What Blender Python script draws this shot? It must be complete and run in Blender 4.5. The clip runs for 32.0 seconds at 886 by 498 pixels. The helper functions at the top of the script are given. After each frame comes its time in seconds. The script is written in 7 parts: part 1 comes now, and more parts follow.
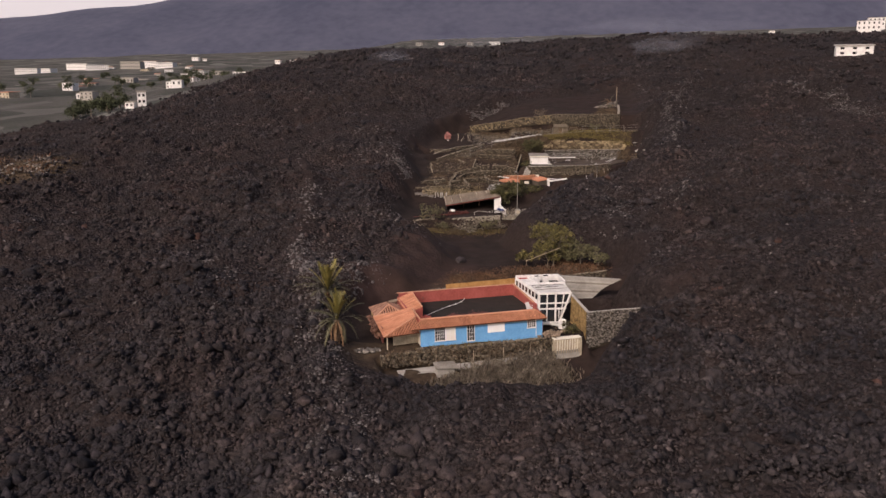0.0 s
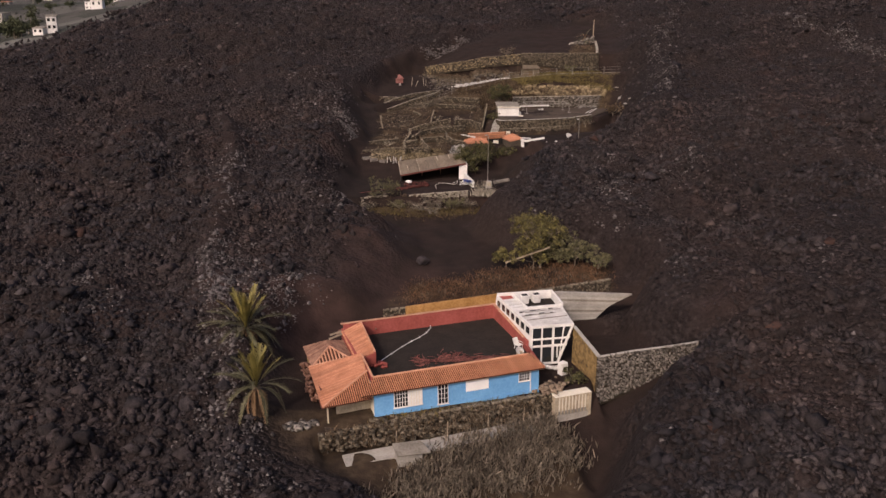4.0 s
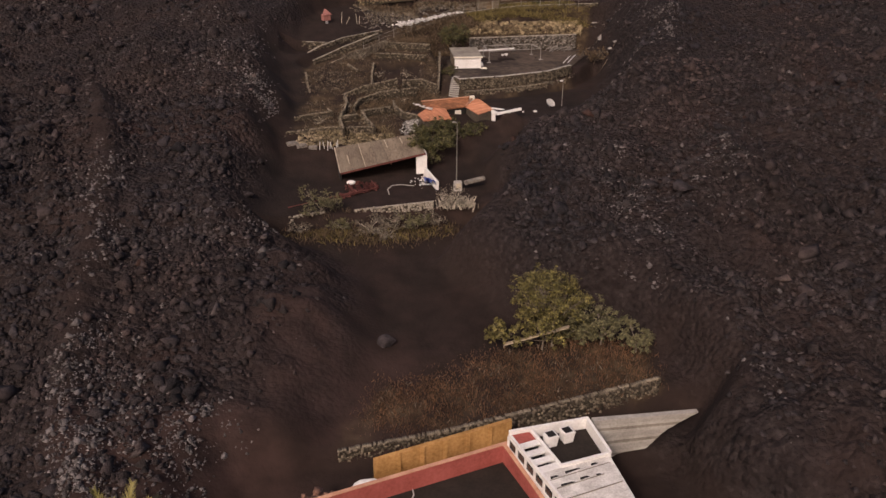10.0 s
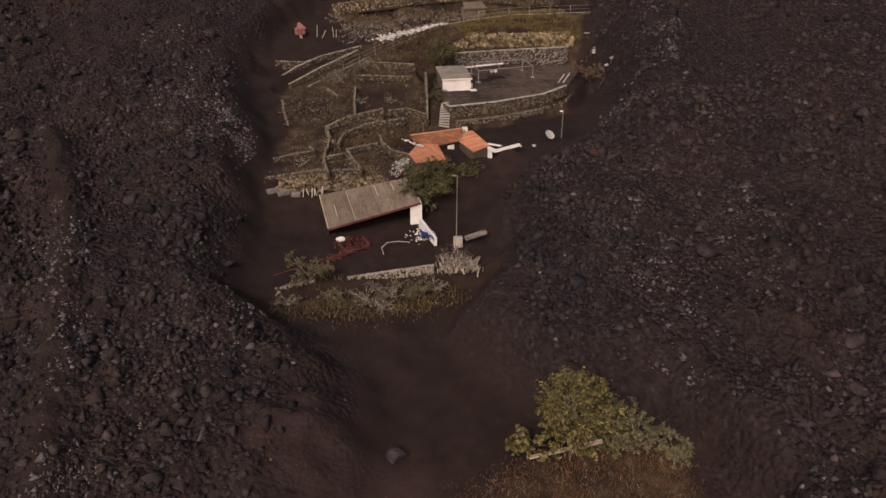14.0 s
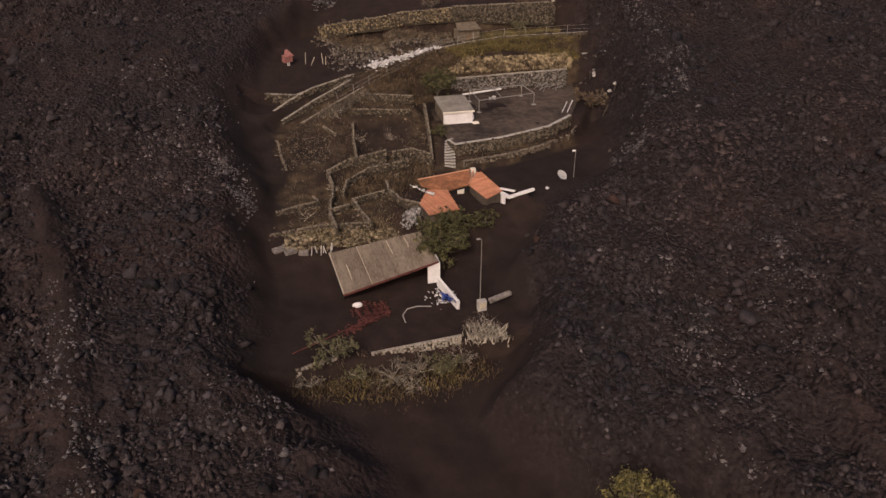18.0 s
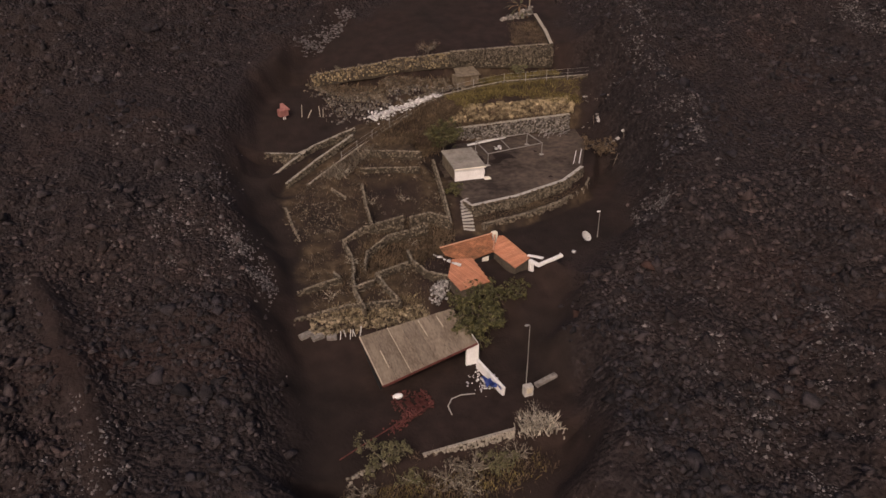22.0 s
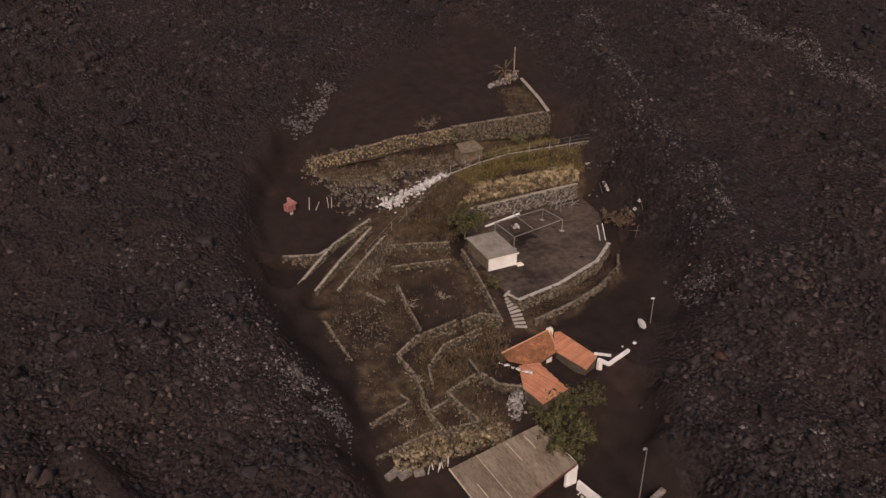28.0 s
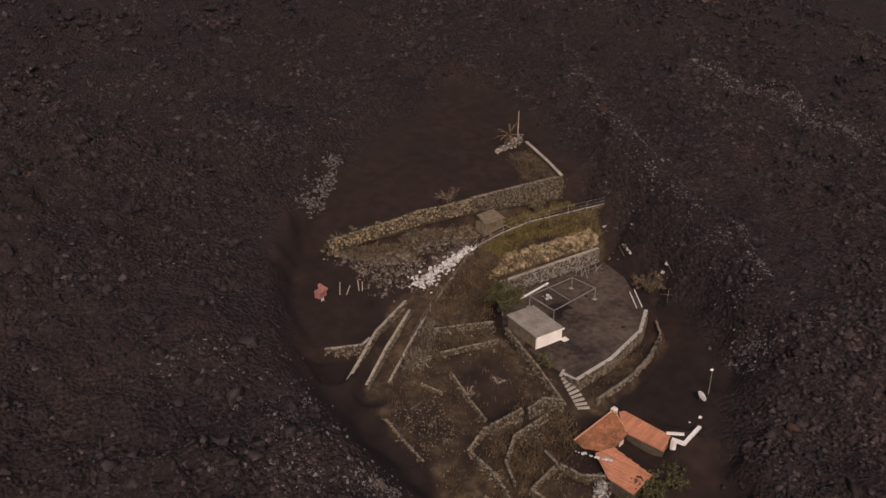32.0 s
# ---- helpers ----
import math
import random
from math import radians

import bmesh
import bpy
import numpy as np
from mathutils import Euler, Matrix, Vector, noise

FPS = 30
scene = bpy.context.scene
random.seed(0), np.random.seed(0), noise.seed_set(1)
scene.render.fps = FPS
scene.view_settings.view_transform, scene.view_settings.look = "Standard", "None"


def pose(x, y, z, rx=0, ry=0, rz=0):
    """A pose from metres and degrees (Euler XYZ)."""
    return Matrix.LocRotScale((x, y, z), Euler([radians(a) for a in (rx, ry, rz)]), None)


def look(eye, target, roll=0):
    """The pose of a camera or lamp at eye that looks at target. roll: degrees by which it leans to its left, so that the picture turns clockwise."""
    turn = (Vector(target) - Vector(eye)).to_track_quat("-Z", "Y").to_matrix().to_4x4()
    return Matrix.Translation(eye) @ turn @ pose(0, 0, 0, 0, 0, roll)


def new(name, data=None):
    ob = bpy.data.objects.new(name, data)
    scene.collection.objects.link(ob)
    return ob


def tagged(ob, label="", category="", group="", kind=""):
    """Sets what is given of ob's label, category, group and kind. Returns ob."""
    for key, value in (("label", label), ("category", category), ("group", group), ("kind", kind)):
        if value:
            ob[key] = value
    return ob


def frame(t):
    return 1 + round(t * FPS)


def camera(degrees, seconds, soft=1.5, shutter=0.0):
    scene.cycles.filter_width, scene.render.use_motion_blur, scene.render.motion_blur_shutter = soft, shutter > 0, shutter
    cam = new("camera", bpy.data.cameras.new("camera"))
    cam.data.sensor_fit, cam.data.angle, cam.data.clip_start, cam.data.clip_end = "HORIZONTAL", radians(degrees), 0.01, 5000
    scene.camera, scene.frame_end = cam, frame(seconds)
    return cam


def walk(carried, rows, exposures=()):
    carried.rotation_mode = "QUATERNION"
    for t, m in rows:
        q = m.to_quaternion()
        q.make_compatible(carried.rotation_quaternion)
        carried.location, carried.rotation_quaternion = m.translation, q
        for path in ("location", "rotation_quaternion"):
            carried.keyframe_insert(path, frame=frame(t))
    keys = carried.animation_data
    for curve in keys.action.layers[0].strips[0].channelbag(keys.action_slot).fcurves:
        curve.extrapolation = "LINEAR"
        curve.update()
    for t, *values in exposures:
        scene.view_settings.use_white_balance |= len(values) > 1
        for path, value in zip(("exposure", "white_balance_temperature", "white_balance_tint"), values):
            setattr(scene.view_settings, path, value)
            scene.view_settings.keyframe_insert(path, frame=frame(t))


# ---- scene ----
cam = camera(57.1, 32.0)
METRES, EYE, TILT, LEAN, TURN = 175.0, 60.0, -11.0, 0.0, 0.0
ROWS = [
    (0.0, 0.0, 0.0, 0.0, 0.0, 0.0, -0.0),
    (0.5, -0.0005, 0.0226, 0.0087, -0.08, -0.44, 0.0),
    (1.0, -0.0012, 0.0472, 0.0178, -0.25, -0.96, 0.03),
    (1.5, -0.0021, 0.0718, 0.0268, -0.6, -1.55, 0.08),
    (2.0, -0.0029, 0.0946, 0.0348, -1.2, -2.26, 0.18),
    (2.5, -0.0037, 0.1176, 0.0422, -1.88, -3.06, 0.29),
    (3.0, -0.0045, 0.1423, 0.05, -2.51, -3.92, 0.4),
    (3.5, -0.0051, 0.1671, 0.0575, -3.07, -4.77, 0.5),
    (5.5, -0.0078, 0.2608, 0.0863, -5.13, -8.21, 0.81),
    (6.0, -0.0091, 0.2832, 0.0939, -5.7, -9.1, 0.88),
    (6.5, -0.0096, 0.3014, 0.1004, -6.11, -9.85, 0.97),
    (7.0, -0.0104, 0.3223, 0.1079, -6.64, -10.69, 1.06),
    (7.5, -0.0114, 0.3404, 0.1149, -7.12, -11.27, 1.14),
    (8.0, -0.0123, 0.3599, 0.1234, -7.66, -11.88, 1.25),
    (8.5, -0.0129, 0.374, 0.1302, -8.05, -12.32, 1.34),
    (9.0, -0.0138, 0.3903, 0.1388, -8.48, -12.84, 1.42),
    (9.5, -0.0147, 0.4019, 0.1457, -8.78, -13.24, 1.47),
    (10.0, -0.0157, 0.4157, 0.1544, -9.16, -13.68, 1.56),
    (10.5, -0.0164, 0.4265, 0.1618, -9.47, -13.98, 1.63),
    (11.0, -0.0169, 0.4374, 0.17, -9.84, -14.35, 1.7),
    (11.5, -0.0173, 0.446, 0.1769, -10.16, -14.67, 1.76),
    (12.0, -0.0181, 0.4558, 0.1846, -10.55, -15.01, 1.82),
    (12.5, -0.0196, 0.4653, 0.1923, -10.93, -15.37, 1.89),
    (13.0, -0.0215, 0.4744, 0.1996, -11.29, -15.71, 1.96),
    (13.5, -0.0238, 0.4818, 0.2058, -11.53, -16.0, 2.01),
    (14.0, -0.0268, 0.4904, 0.2131, -11.8, -16.33, 2.07),
    (14.5, -0.0301, 0.498, 0.2199, -12.08, -16.65, 2.12),
    (16.5, -0.045, 0.5264, 0.247, -13.64, -17.76, 2.49),
    (17.0, -0.0495, 0.5335, 0.254, -14.13, -17.96, 2.56),
    (17.5, -0.0538, 0.54, 0.2605, -14.62, -18.14, 2.68),
    (18.0, -0.0587, 0.5473, 0.2676, -15.14, -18.32, 2.77),
    (18.5, -0.0633, 0.5538, 0.274, -15.64, -18.45, 2.85),
    (19.0, -0.0684, 0.561, 0.2807, -16.19, -18.53, 2.95),
    (19.5, -0.0739, 0.5684, 0.2875, -16.75, -18.57, 3.03),
    (20.0, -0.0793, 0.5758, 0.2936, -17.26, -18.59, 3.13),
    (20.5, -0.0856, 0.5841, 0.3001, -17.84, -18.63, 3.22),
    (21.0, -0.0918, 0.5918, 0.3061, -18.39, -18.66, 3.31),
    (21.5, -0.099, 0.6003, 0.3124, -18.99, -18.69, 3.42),
    (22.0, -0.1063, 0.6089, 0.3187, -19.56, -18.73, 3.53),
    (22.5, -0.113, 0.616, 0.3241, -20.17, -18.76, 3.65),
    (23.0, -0.1209, 0.6244, 0.3303, -20.93, -18.79, 3.81),
    (23.5, -0.1284, 0.6323, 0.3361, -21.65, -18.81, 3.93),
    (24.0, -0.1381, 0.6422, 0.3433, -22.54, -18.86, 4.08),
    (24.5, -0.1451, 0.6496, 0.3484, -23.18, -18.89, 4.21),
    (25.0, -0.1537, 0.6585, 0.3544, -23.94, -18.91, 4.35),
    (25.5, -0.1623, 0.6678, 0.3604, -24.62, -18.94, 4.47),
    (27.5, -0.195, 0.7052, 0.3821, -27.95, -18.78, 5.06),
    (28.0, -0.2037, 0.7158, 0.3879, -28.91, -18.66, 5.24),
    (28.5, -0.2126, 0.7265, 0.3936, -29.78, -18.52, 5.38),
    (29.0, -0.2212, 0.7367, 0.3986, -30.55, -18.38, 5.52),
    (29.5, -0.2299, 0.7475, 0.4044, -31.33, -18.25, 5.69),
    (30.0, -0.2385, 0.7577, 0.4093, -32.11, -18.05, 5.83),
    (30.5, -0.2477, 0.7687, 0.415, -32.97, -17.85, 5.99),
    (31.0, -0.2572, 0.7801, 0.4206, -33.87, -17.58, 6.14),
    (31.5, -0.2653, 0.7896, 0.4251, -34.61, -17.34, 6.29),
    (32.0, -0.2755, 0.802, 0.4311, -35.57, -17.01, 6.45),
]
walk(cam, [(t, pose(0, 0, EYE, TILT, LEAN, TURN) @ pose(METRES * x, METRES * y, METRES * z, 90 + pitch, roll, yaw)) for t, x, y, z, yaw, pitch, roll in ROWS],
     ((0.0, -0.08, 6300, 19), (6.0, -0.18, 6550, 22), (10.0, -0.27, 6650, 22), (14.0, -0.35, 6700, 22), (22.0, -0.37, 6680, 22), (32.0, -0.42, 6600, 22)))

# ---- daylight ----
world = bpy.data.worlds.new("sky")
scene.world = world
world.use_nodes = True
wn = world.node_tree.nodes
sky = wn.new("ShaderNodeTexSky")
sky.sky_type, sky.sun_disc = "NISHITA", False
SUN_ELEVATION, SUN_FROM = 38.0, (-0.62, -1.0)
sky.sun_elevation = radians(SUN_ELEVATION)
sky.sun_rotation = math.atan2(SUN_FROM[0], SUN_FROM[1])
sky.dust_density, sky.ozone_density = 7.0, 0.6
wn["Background"].inputs["Strength"].default_value = 0.125
world.node_tree.links.new(sky.outputs["Color"], wn["Background"].inputs["Color"])
sun = new("sun", bpy.data.lights.new("sun", "SUN"))
sun.data.energy, sun.data.angle, sun.data.color = 2.05, radians(7.0), (1.0, 0.88, 0.74)
flat = Vector((SUN_FROM[0], SUN_FROM[1], 0)).normalized() * math.cos(radians(SUN_ELEVATION))
sun.matrix_world = look((flat.x * 400, flat.y * 400, 400 * math.sin(radians(SUN_ELEVATION))), (0, 0, 0))


# ---- materials ----
def mat(name, a, b=None, scale=3.0, rough=0.85, bump=0.0, fine=0.0, metal=0.0, spread=0.0, island=0.0, zone=None):
    """A surface that goes from colour a to b by two scales of noise. spread varies it from object to object, island from piece to piece, zone tints wide stretches."""
    b = b or a
    m = bpy.data.materials.new(name)
    m.use_nodes = True
    n, link = m.node_tree.nodes, m.node_tree.links.new
    shade = n["Principled BSDF"]
    where = n.new("ShaderNodeNewGeometry")
    big, small, both, ramp = (n.new(k) for k in ("ShaderNodeTexNoise", "ShaderNodeTexNoise", "ShaderNodeMix", "ShaderNodeValToRGB"))
    big.inputs["Scale"].default_value, small.inputs["Scale"].default_value = scale, scale * 7.3
    big.inputs["Detail"].default_value, small.inputs["Detail"].default_value = 4, 5
    link(where.outputs["Position"], big.inputs["Vector"]), link(where.outputs["Position"], small.inputs["Vector"])
    both.inputs[0].default_value = 0.45
    link(big.outputs["Fac"], both.inputs[2]), link(small.outputs["Fac"], both.inputs[3])
    ramp.color_ramp.elements[0].position, ramp.color_ramp.elements[1].position = 0.36, 0.64
    ramp.color_ramp.elements[0].color, ramp.color_ramp.elements[1].color = (*a, 1), (*b, 1)
    link(both.outputs[0], ramp.inputs["Fac"])
    out = ramp.outputs["Color"]
    if zone:
        wide, wide_ramp, tint = (n.new(k) for k in ("ShaderNodeTexNoise", "ShaderNodeValToRGB", "ShaderNodeMix"))
        wide.inputs["Scale"].default_value, wide.inputs["Detail"].default_value = 0.055, 5
        link(where.outputs["Position"], wide.inputs["Vector"]), link(wide.outputs["Fac"], wide_ramp.inputs["Fac"])
        stops = wide_ramp.color_ramp
        stops.elements.new(0.5)
        for e, (p, c) in zip(stops.elements, zone):
            e.position, e.color = p, (*c, 1)
        tint.data_type, tint.blend_type = "RGBA", "MULTIPLY"
        tint.inputs[0].default_value = 1.0
        link(out, tint.inputs[6]), link(wide_ramp.outputs["Color"], tint.inputs[7])
        out = tint.outputs[2]
    if spread or island:
        tone, fit_to = n.new("ShaderNodeHueSaturation"), n.new("ShaderNodeMapRange")
        if island:
            link(where.outputs["Random Per Island"], fit_to.inputs["Value"])
        else:
            link(n.new("ShaderNodeObjectInfo").outputs["Random"], fit_to.inputs["Value"])
        amount = island or spread
        fit_to.inputs["To Min"].default_value, fit_to.inputs["To Max"].default_value = 1 - amount, 1 + amount
        link(fit_to.outputs["Result"], tone.inputs["Value"]), link(out, tone.inputs["Color"])
        out = tone.outputs["Color"]
    link(out, shade.inputs["Base Color"])
    shade.inputs["Roughness"].default_value, shade.inputs["Metallic"].default_value = rough, metal
    shade.inputs["Specular IOR Level"].default_value = 0.25
    if bump:
        relief = n.new("ShaderNodeBump")
        relief.inputs["Distance"].default_value = bump
        relief.inputs["Strength"].default_value = 0.8
        if fine:
            third = n.new("ShaderNodeTexNoise")
            third.inputs["Scale"].default_value, third.inputs["Detail"].default_value = fine, 6
            link(where.outputs["Position"], third.inputs["Vector"])
            link(third.outputs["Fac"], relief.inputs["Height"])
        else:
            link(small.outputs["Fac"], relief.inputs["Height"])
        link(relief.outputs["Normal"], shade.inputs["Normal"])
    return m


def ground_material():
    """Lava, ash, dry soil and far farmland, told apart by the sheet's own masks."""
    m = bpy.data.materials.new("volcanic_ground")
    m.use_nodes = True
    n, link = m.node_tree.nodes, m.node_tree.links.new
    shade = n["Principled BSDF"]
    where = n.new("ShaderNodeNewGeometry").outputs["Position"]

    def noise_at(scale, detail=5):
        t = n.new("ShaderNodeTexNoise")
        t.inputs["Scale"].default_value, t.inputs["Detail"].default_value = scale, detail
        link(where, t.inputs["Vector"])
        return t.outputs["Fac"]

    def ramp(fac, *stops):
        r = n.new("ShaderNodeValToRGB").color_ramp
        node = n[-1]
        while len(r.elements) < len(stops):
            r.elements.new(0.5)
        for e, (p, c) in zip(r.elements, stops):
            e.position, e.color = p, (*c, 1)
        link(fac, node.inputs["Fac"])
        return node.outputs["Color"]

    def mix(fac, a, b):
        x = n.new("ShaderNodeMix")
        x.data_type = "RGBA"
        link(fac, x.inputs[0]), link(a, x.inputs[6]), link(b, x.inputs[7])
        return x.outputs[2]

    clods = n.new("ShaderNodeTexVoronoi")
    clods.inputs["Scale"].default_value = 2.6
    link(where, clods.inputs["Vector"])
    lava = ramp(noise_at(0.9), (0.3, (0.009, 0.0066, 0.0064)), (0.5, (0.020, 0.0142, 0.0137)), (0.72, (0.050, 0.040, 0.038)))
    rust = ramp(noise_at(0.06), (0.3, (0.013, 0.0105, 0.012)), (0.58, (0.032, 0.020, 0.0165)), (0.72, (0.062, 0.030, 0.022)))
    lava = mix(ramp(noise_at(0.11, 3), (0.35, (0.25, 0.25, 0.25)), (0.7, (0.6, 0.6, 0.6))), lava, rust)
    grit = ramp(clods.outputs["Color"], (0.1, (0.006, 0.0047, 0.0047)), (0.75, (0.032, 0.0255, 0.0248)), (0.95, (0.066, 0.056, 0.054)))
    half = n.new("ShaderNodeValue")
    half.outputs[0].default_value = 0.4
    lava = mix(half.outputs[0], lava, grit)
    ash_grey = ramp(noise_at(0.35), (0.3, (0.014, 0.0098, 0.008)), (0.7, (0.027, 0.0185, 0.0155)))
    ash_red = ramp(noise_at(0.5), (0.3, (0.018, 0.0116, 0.0095)), (0.7, (0.034, 0.0216, 0.0178)))
    ash = mix(ramp(noise_at(0.07, 3), (0.38, (0.0, 0.0, 0.0)), (0.58, (0.95, 0.95, 0.95))), ash_grey, ash_red)
    rusty_ash = ramp(noise_at(0.4), (0.3, (0.028, 0.0166, 0.0137)), (0.7, (0.056, 0.0330, 0.0275)))
    soil = ramp(noise_at(0.8), (0.3, (0.030, 0.0205, 0.0135)), (0.5, (0.060, 0.0415, 0.025)), (0.7, (0.112, 0.080, 0.048)))
    farm = ramp(noise_at(0.012), (0.35, (0.040, 0.042, 0.036)), (0.5, (0.075, 0.072, 0.062)), (0.65, (0.13, 0.122, 0.108)))
    fields = n.new("ShaderNodeTexVoronoi")
    fields.inputs["Scale"].default_value = 0.021
    link(where, fields.inputs["Vector"])
    patches = ramp(fields.outputs["Color"], (0.15, (0.030, 0.036, 0.028)), (0.6, (0.085, 0.078, 0.068)), (0.95, (0.24, 0.23, 0.205)))
    part_fields = n.new("ShaderNodeValue")
    part_fields.outputs[0].default_value = 0.5
    farm = mix(part_fields.outputs[0], farm, patches)
    masks = n.new("ShaderNodeVertexColor")
    masks.layer_name = "cover"
    split = n.new("ShaderNodeSeparateColor")
    link(masks.outputs["Color"], split.inputs["Color"])
    ash = mix(masks.outputs["Alpha"], ash, rusty_ash)
    c = mix(split.outputs[0], lava, ash)
    c = mix(split.outputs[1], c, soil)
    c = mix(split.outputs[2], c, farm)
    link(c, shade.inputs["Base Color"])
    shade.inputs["Roughness"].default_value = 0.95
    shade.inputs["Specular IOR Level"].default_value = 0.15
    relief = n.new("ShaderNodeBump")
    relief.inputs["Distance"].default_value = 0.5
    link(noise_at(2.2, 7), relief.inputs["Height"])
    lumps, clinker = n.new("ShaderNodeTexVoronoi"), n.new("ShaderNodeBump")
    lumps.inputs["Scale"].default_value = 1.5
    link(where, lumps.inputs["Vector"])
    clinker.inputs["Distance"].default_value, clinker.invert = 0.55, True
    rough_part = n.new("ShaderNodeMath")
    rough_part.operation = "SUBTRACT"
    rough_part.inputs[0].default_value = 0.85
    link(split.outputs[0], rough_part.inputs[1]), link(rough_part.outputs[0], clinker.inputs["Strength"])
    grain = n.new("ShaderNodeMapRange")
    grain.inputs["To Min"].default_value, grain.inputs["To Max"].default_value = 0.75, 0.16
    link(split.outputs[0], grain.inputs["Value"]), link(grain.outputs["Result"], relief.inputs["Strength"])
    link(lumps.outputs["Distance"], clinker.inputs["Height"]), link(clinker.outputs["Normal"], relief.inputs["Normal"])
    link(relief.outputs["Normal"], shade.inputs["Normal"])
    return m


GROUND = ground_material()
LAVA_ZONES = ((0.36, (0.60, 0.63, 0.72)), (0.5, (0.98, 0.97, 0.98)), (0.66, (1.24, 1.08, 1.0)))
LAVA_ROCK = mat("lava_rock", (0.0134, 0.0107, 0.0109), (0.0455, 0.0368, 0.0366), 1.2, 0.95, 0.12, island=0.5, zone=LAVA_ZONES)
GREY_ROCK = mat("ashy_lava_rock", (0.025, 0.0203, 0.0199), (0.070, 0.0585, 0.0565), 1.2, 0.95, 0.1, island=0.6, zone=LAVA_ZONES)
PALE_ROCK = mat("pale_crust", (0.060, 0.052, 0.051), (0.148, 0.133, 0.128), 1.2, 0.95, 0.1, island=0.6)
RUST_ROCK = mat("rusty_lava", (0.030, 0.0165, 0.013), (0.066, 0.035, 0.028), 1.0, 0.95, 0.1, island=0.4)
STONE = mat("dry_stone", (0.045, 0.036, 0.026), (0.19, 0.156, 0.113), 2.0, 0.95, 0.05, island=0.6)
# paler than the wall faces: sunlight on the tops is in this colour
CAP_STONE = mat("sunlit_cap_stone", (0.115, 0.094, 0.068), (0.25, 0.212, 0.16), 1.2, 0.95, 0.04, island=0.3)
GREY_STONE = mat("grey_stone", (0.075, 0.065, 0.056), (0.27, 0.24, 0.21), 2.0, 0.95, 0.05, island=0.6)
MORTAR = mat("wall_core", (0.028, 0.022, 0.016), (0.07, 0.055, 0.038), 1.5, 0.95, 0.08)
CAPSTONE = mat("wall_coping", (0.22, 0.19, 0.15), (0.36, 0.32, 0.26), 1.0, 0.9, 0.03)
TILE_BED = mat("dark_tile_bed", (0.065, 0.026, 0.015), (0.12, 0.048, 0.027), 0.8, 0.9, 0.02)
PINK_BED = mat("terracotta_bed", (0.33, 0.130, 0.078), (0.47, 0.212, 0.130), 0.5, 0.9, 0.02)
TILE = mat("terracotta_tile", (0.38, 0.152, 0.080), (0.56, 0.258, 0.150), 0.8, 0.8, 0.02, spread=0.16)
OLD_TILE = mat("weathered_tile", (0.17, 0.085, 0.058), (0.36, 0.20, 0.14), 1.4, 0.85, 0.02, spread=0.25)
RIDGE_TILE = mat("ridge_tile", (0.42, 0.20, 0.12), (0.60, 0.34, 0.23), 1.5, 0.85, 0.02)
BLUE = mat("blue_plaster", (0.12, 0.32, 0.60), (0.18, 0.42, 0.70), 0.6, 0.85, 0.01)
RED = mat("red_plaster", (0.25, 0.058, 0.046), (0.37, 0.098, 0.080), 0.5, 0.85, 0.01)
BOARD = mat("bright_white_board", (0.84, 0.82, 0.80), (0.90, 0.88, 0.86), 0.7, 0.6)
WHITE = mat("white_paint", (0.62, 0.59, 0.56), (0.82, 0.80, 0.77), 0.7, 0.7, 0.004)
DUSTY_WHITE = mat("dusty_white_roof", (0.40, 0.375, 0.345), (0.74, 0.71, 0.67), 0.9, 0.75, 0.01)
CREAM = mat("cream_plaster", (0.66, 0.61, 0.50), (0.80, 0.75, 0.64), 0.5, 0.85, 0.008)
DIRTY_CREAM = mat("stained_plaster", (0.30, 0.25, 0.18), (0.56, 0.48, 0.36), 0.7, 0.9, 0.02)
YELLOW = mat("ochre_plaster", (0.26, 0.13, 0.04), (0.50, 0.28, 0.10), 0.5, 0.9, 0.02)
OCHRE_STONE = mat("ochre_stone", (0.06, 0.04, 0.02), (0.38, 0.25, 0.10), 1.9, 0.95, 0.12)
DARK_STONE = mat("dark_grey_stone", (0.055, 0.049, 0.044), (0.225, 0.20, 0.178), 2.0, 0.95, 0.05, island=0.65)
PALE_CONCRETE = mat("pale_concrete", (0.30, 0.275, 0.24), (0.47, 0.44, 0.39), 0.7, 0.9, 0.02)
BROWN_PLASTER = mat("brown_plaster", (0.095, 0.074, 0.050), (0.19, 0.152, 0.108), 1.6, 0.9, 0.03)
CONCRETE = mat("concrete", (0.26, 0.24, 0.21), (0.42, 0.39, 0.35), 0.7, 0.9, 0.02)
PATIO = mat("ashy_concrete", (0.026, 0.018, 0.014), (0.112, 0.084, 0.063), 0.16, 0.9, 0.02)
def streaked(name, a, b, turn, long_scale=0.25, cross_scale=3.0):
    """Sheeting with stains that run down the slope."""
    m = mat(name, a, b, 0.6, 0.85, 0.01, spread=0.16)
    n, link = m.node_tree.nodes, m.node_tree.links.new
    fit_to = n.new("ShaderNodeMapping")
    fit_to.inputs["Rotation"].default_value = (0, 0, radians(turn))
    fit_to.inputs["Scale"].default_value = (cross_scale, long_scale, 1.0)
    link(n.new("ShaderNodeNewGeometry").outputs["Position"], fit_to.inputs["Vector"])
    for t in [k for k in n if k.bl_idname == "ShaderNodeTexNoise"]:
        link(fit_to.outputs["Vector"], t.inputs["Vector"])
    return m


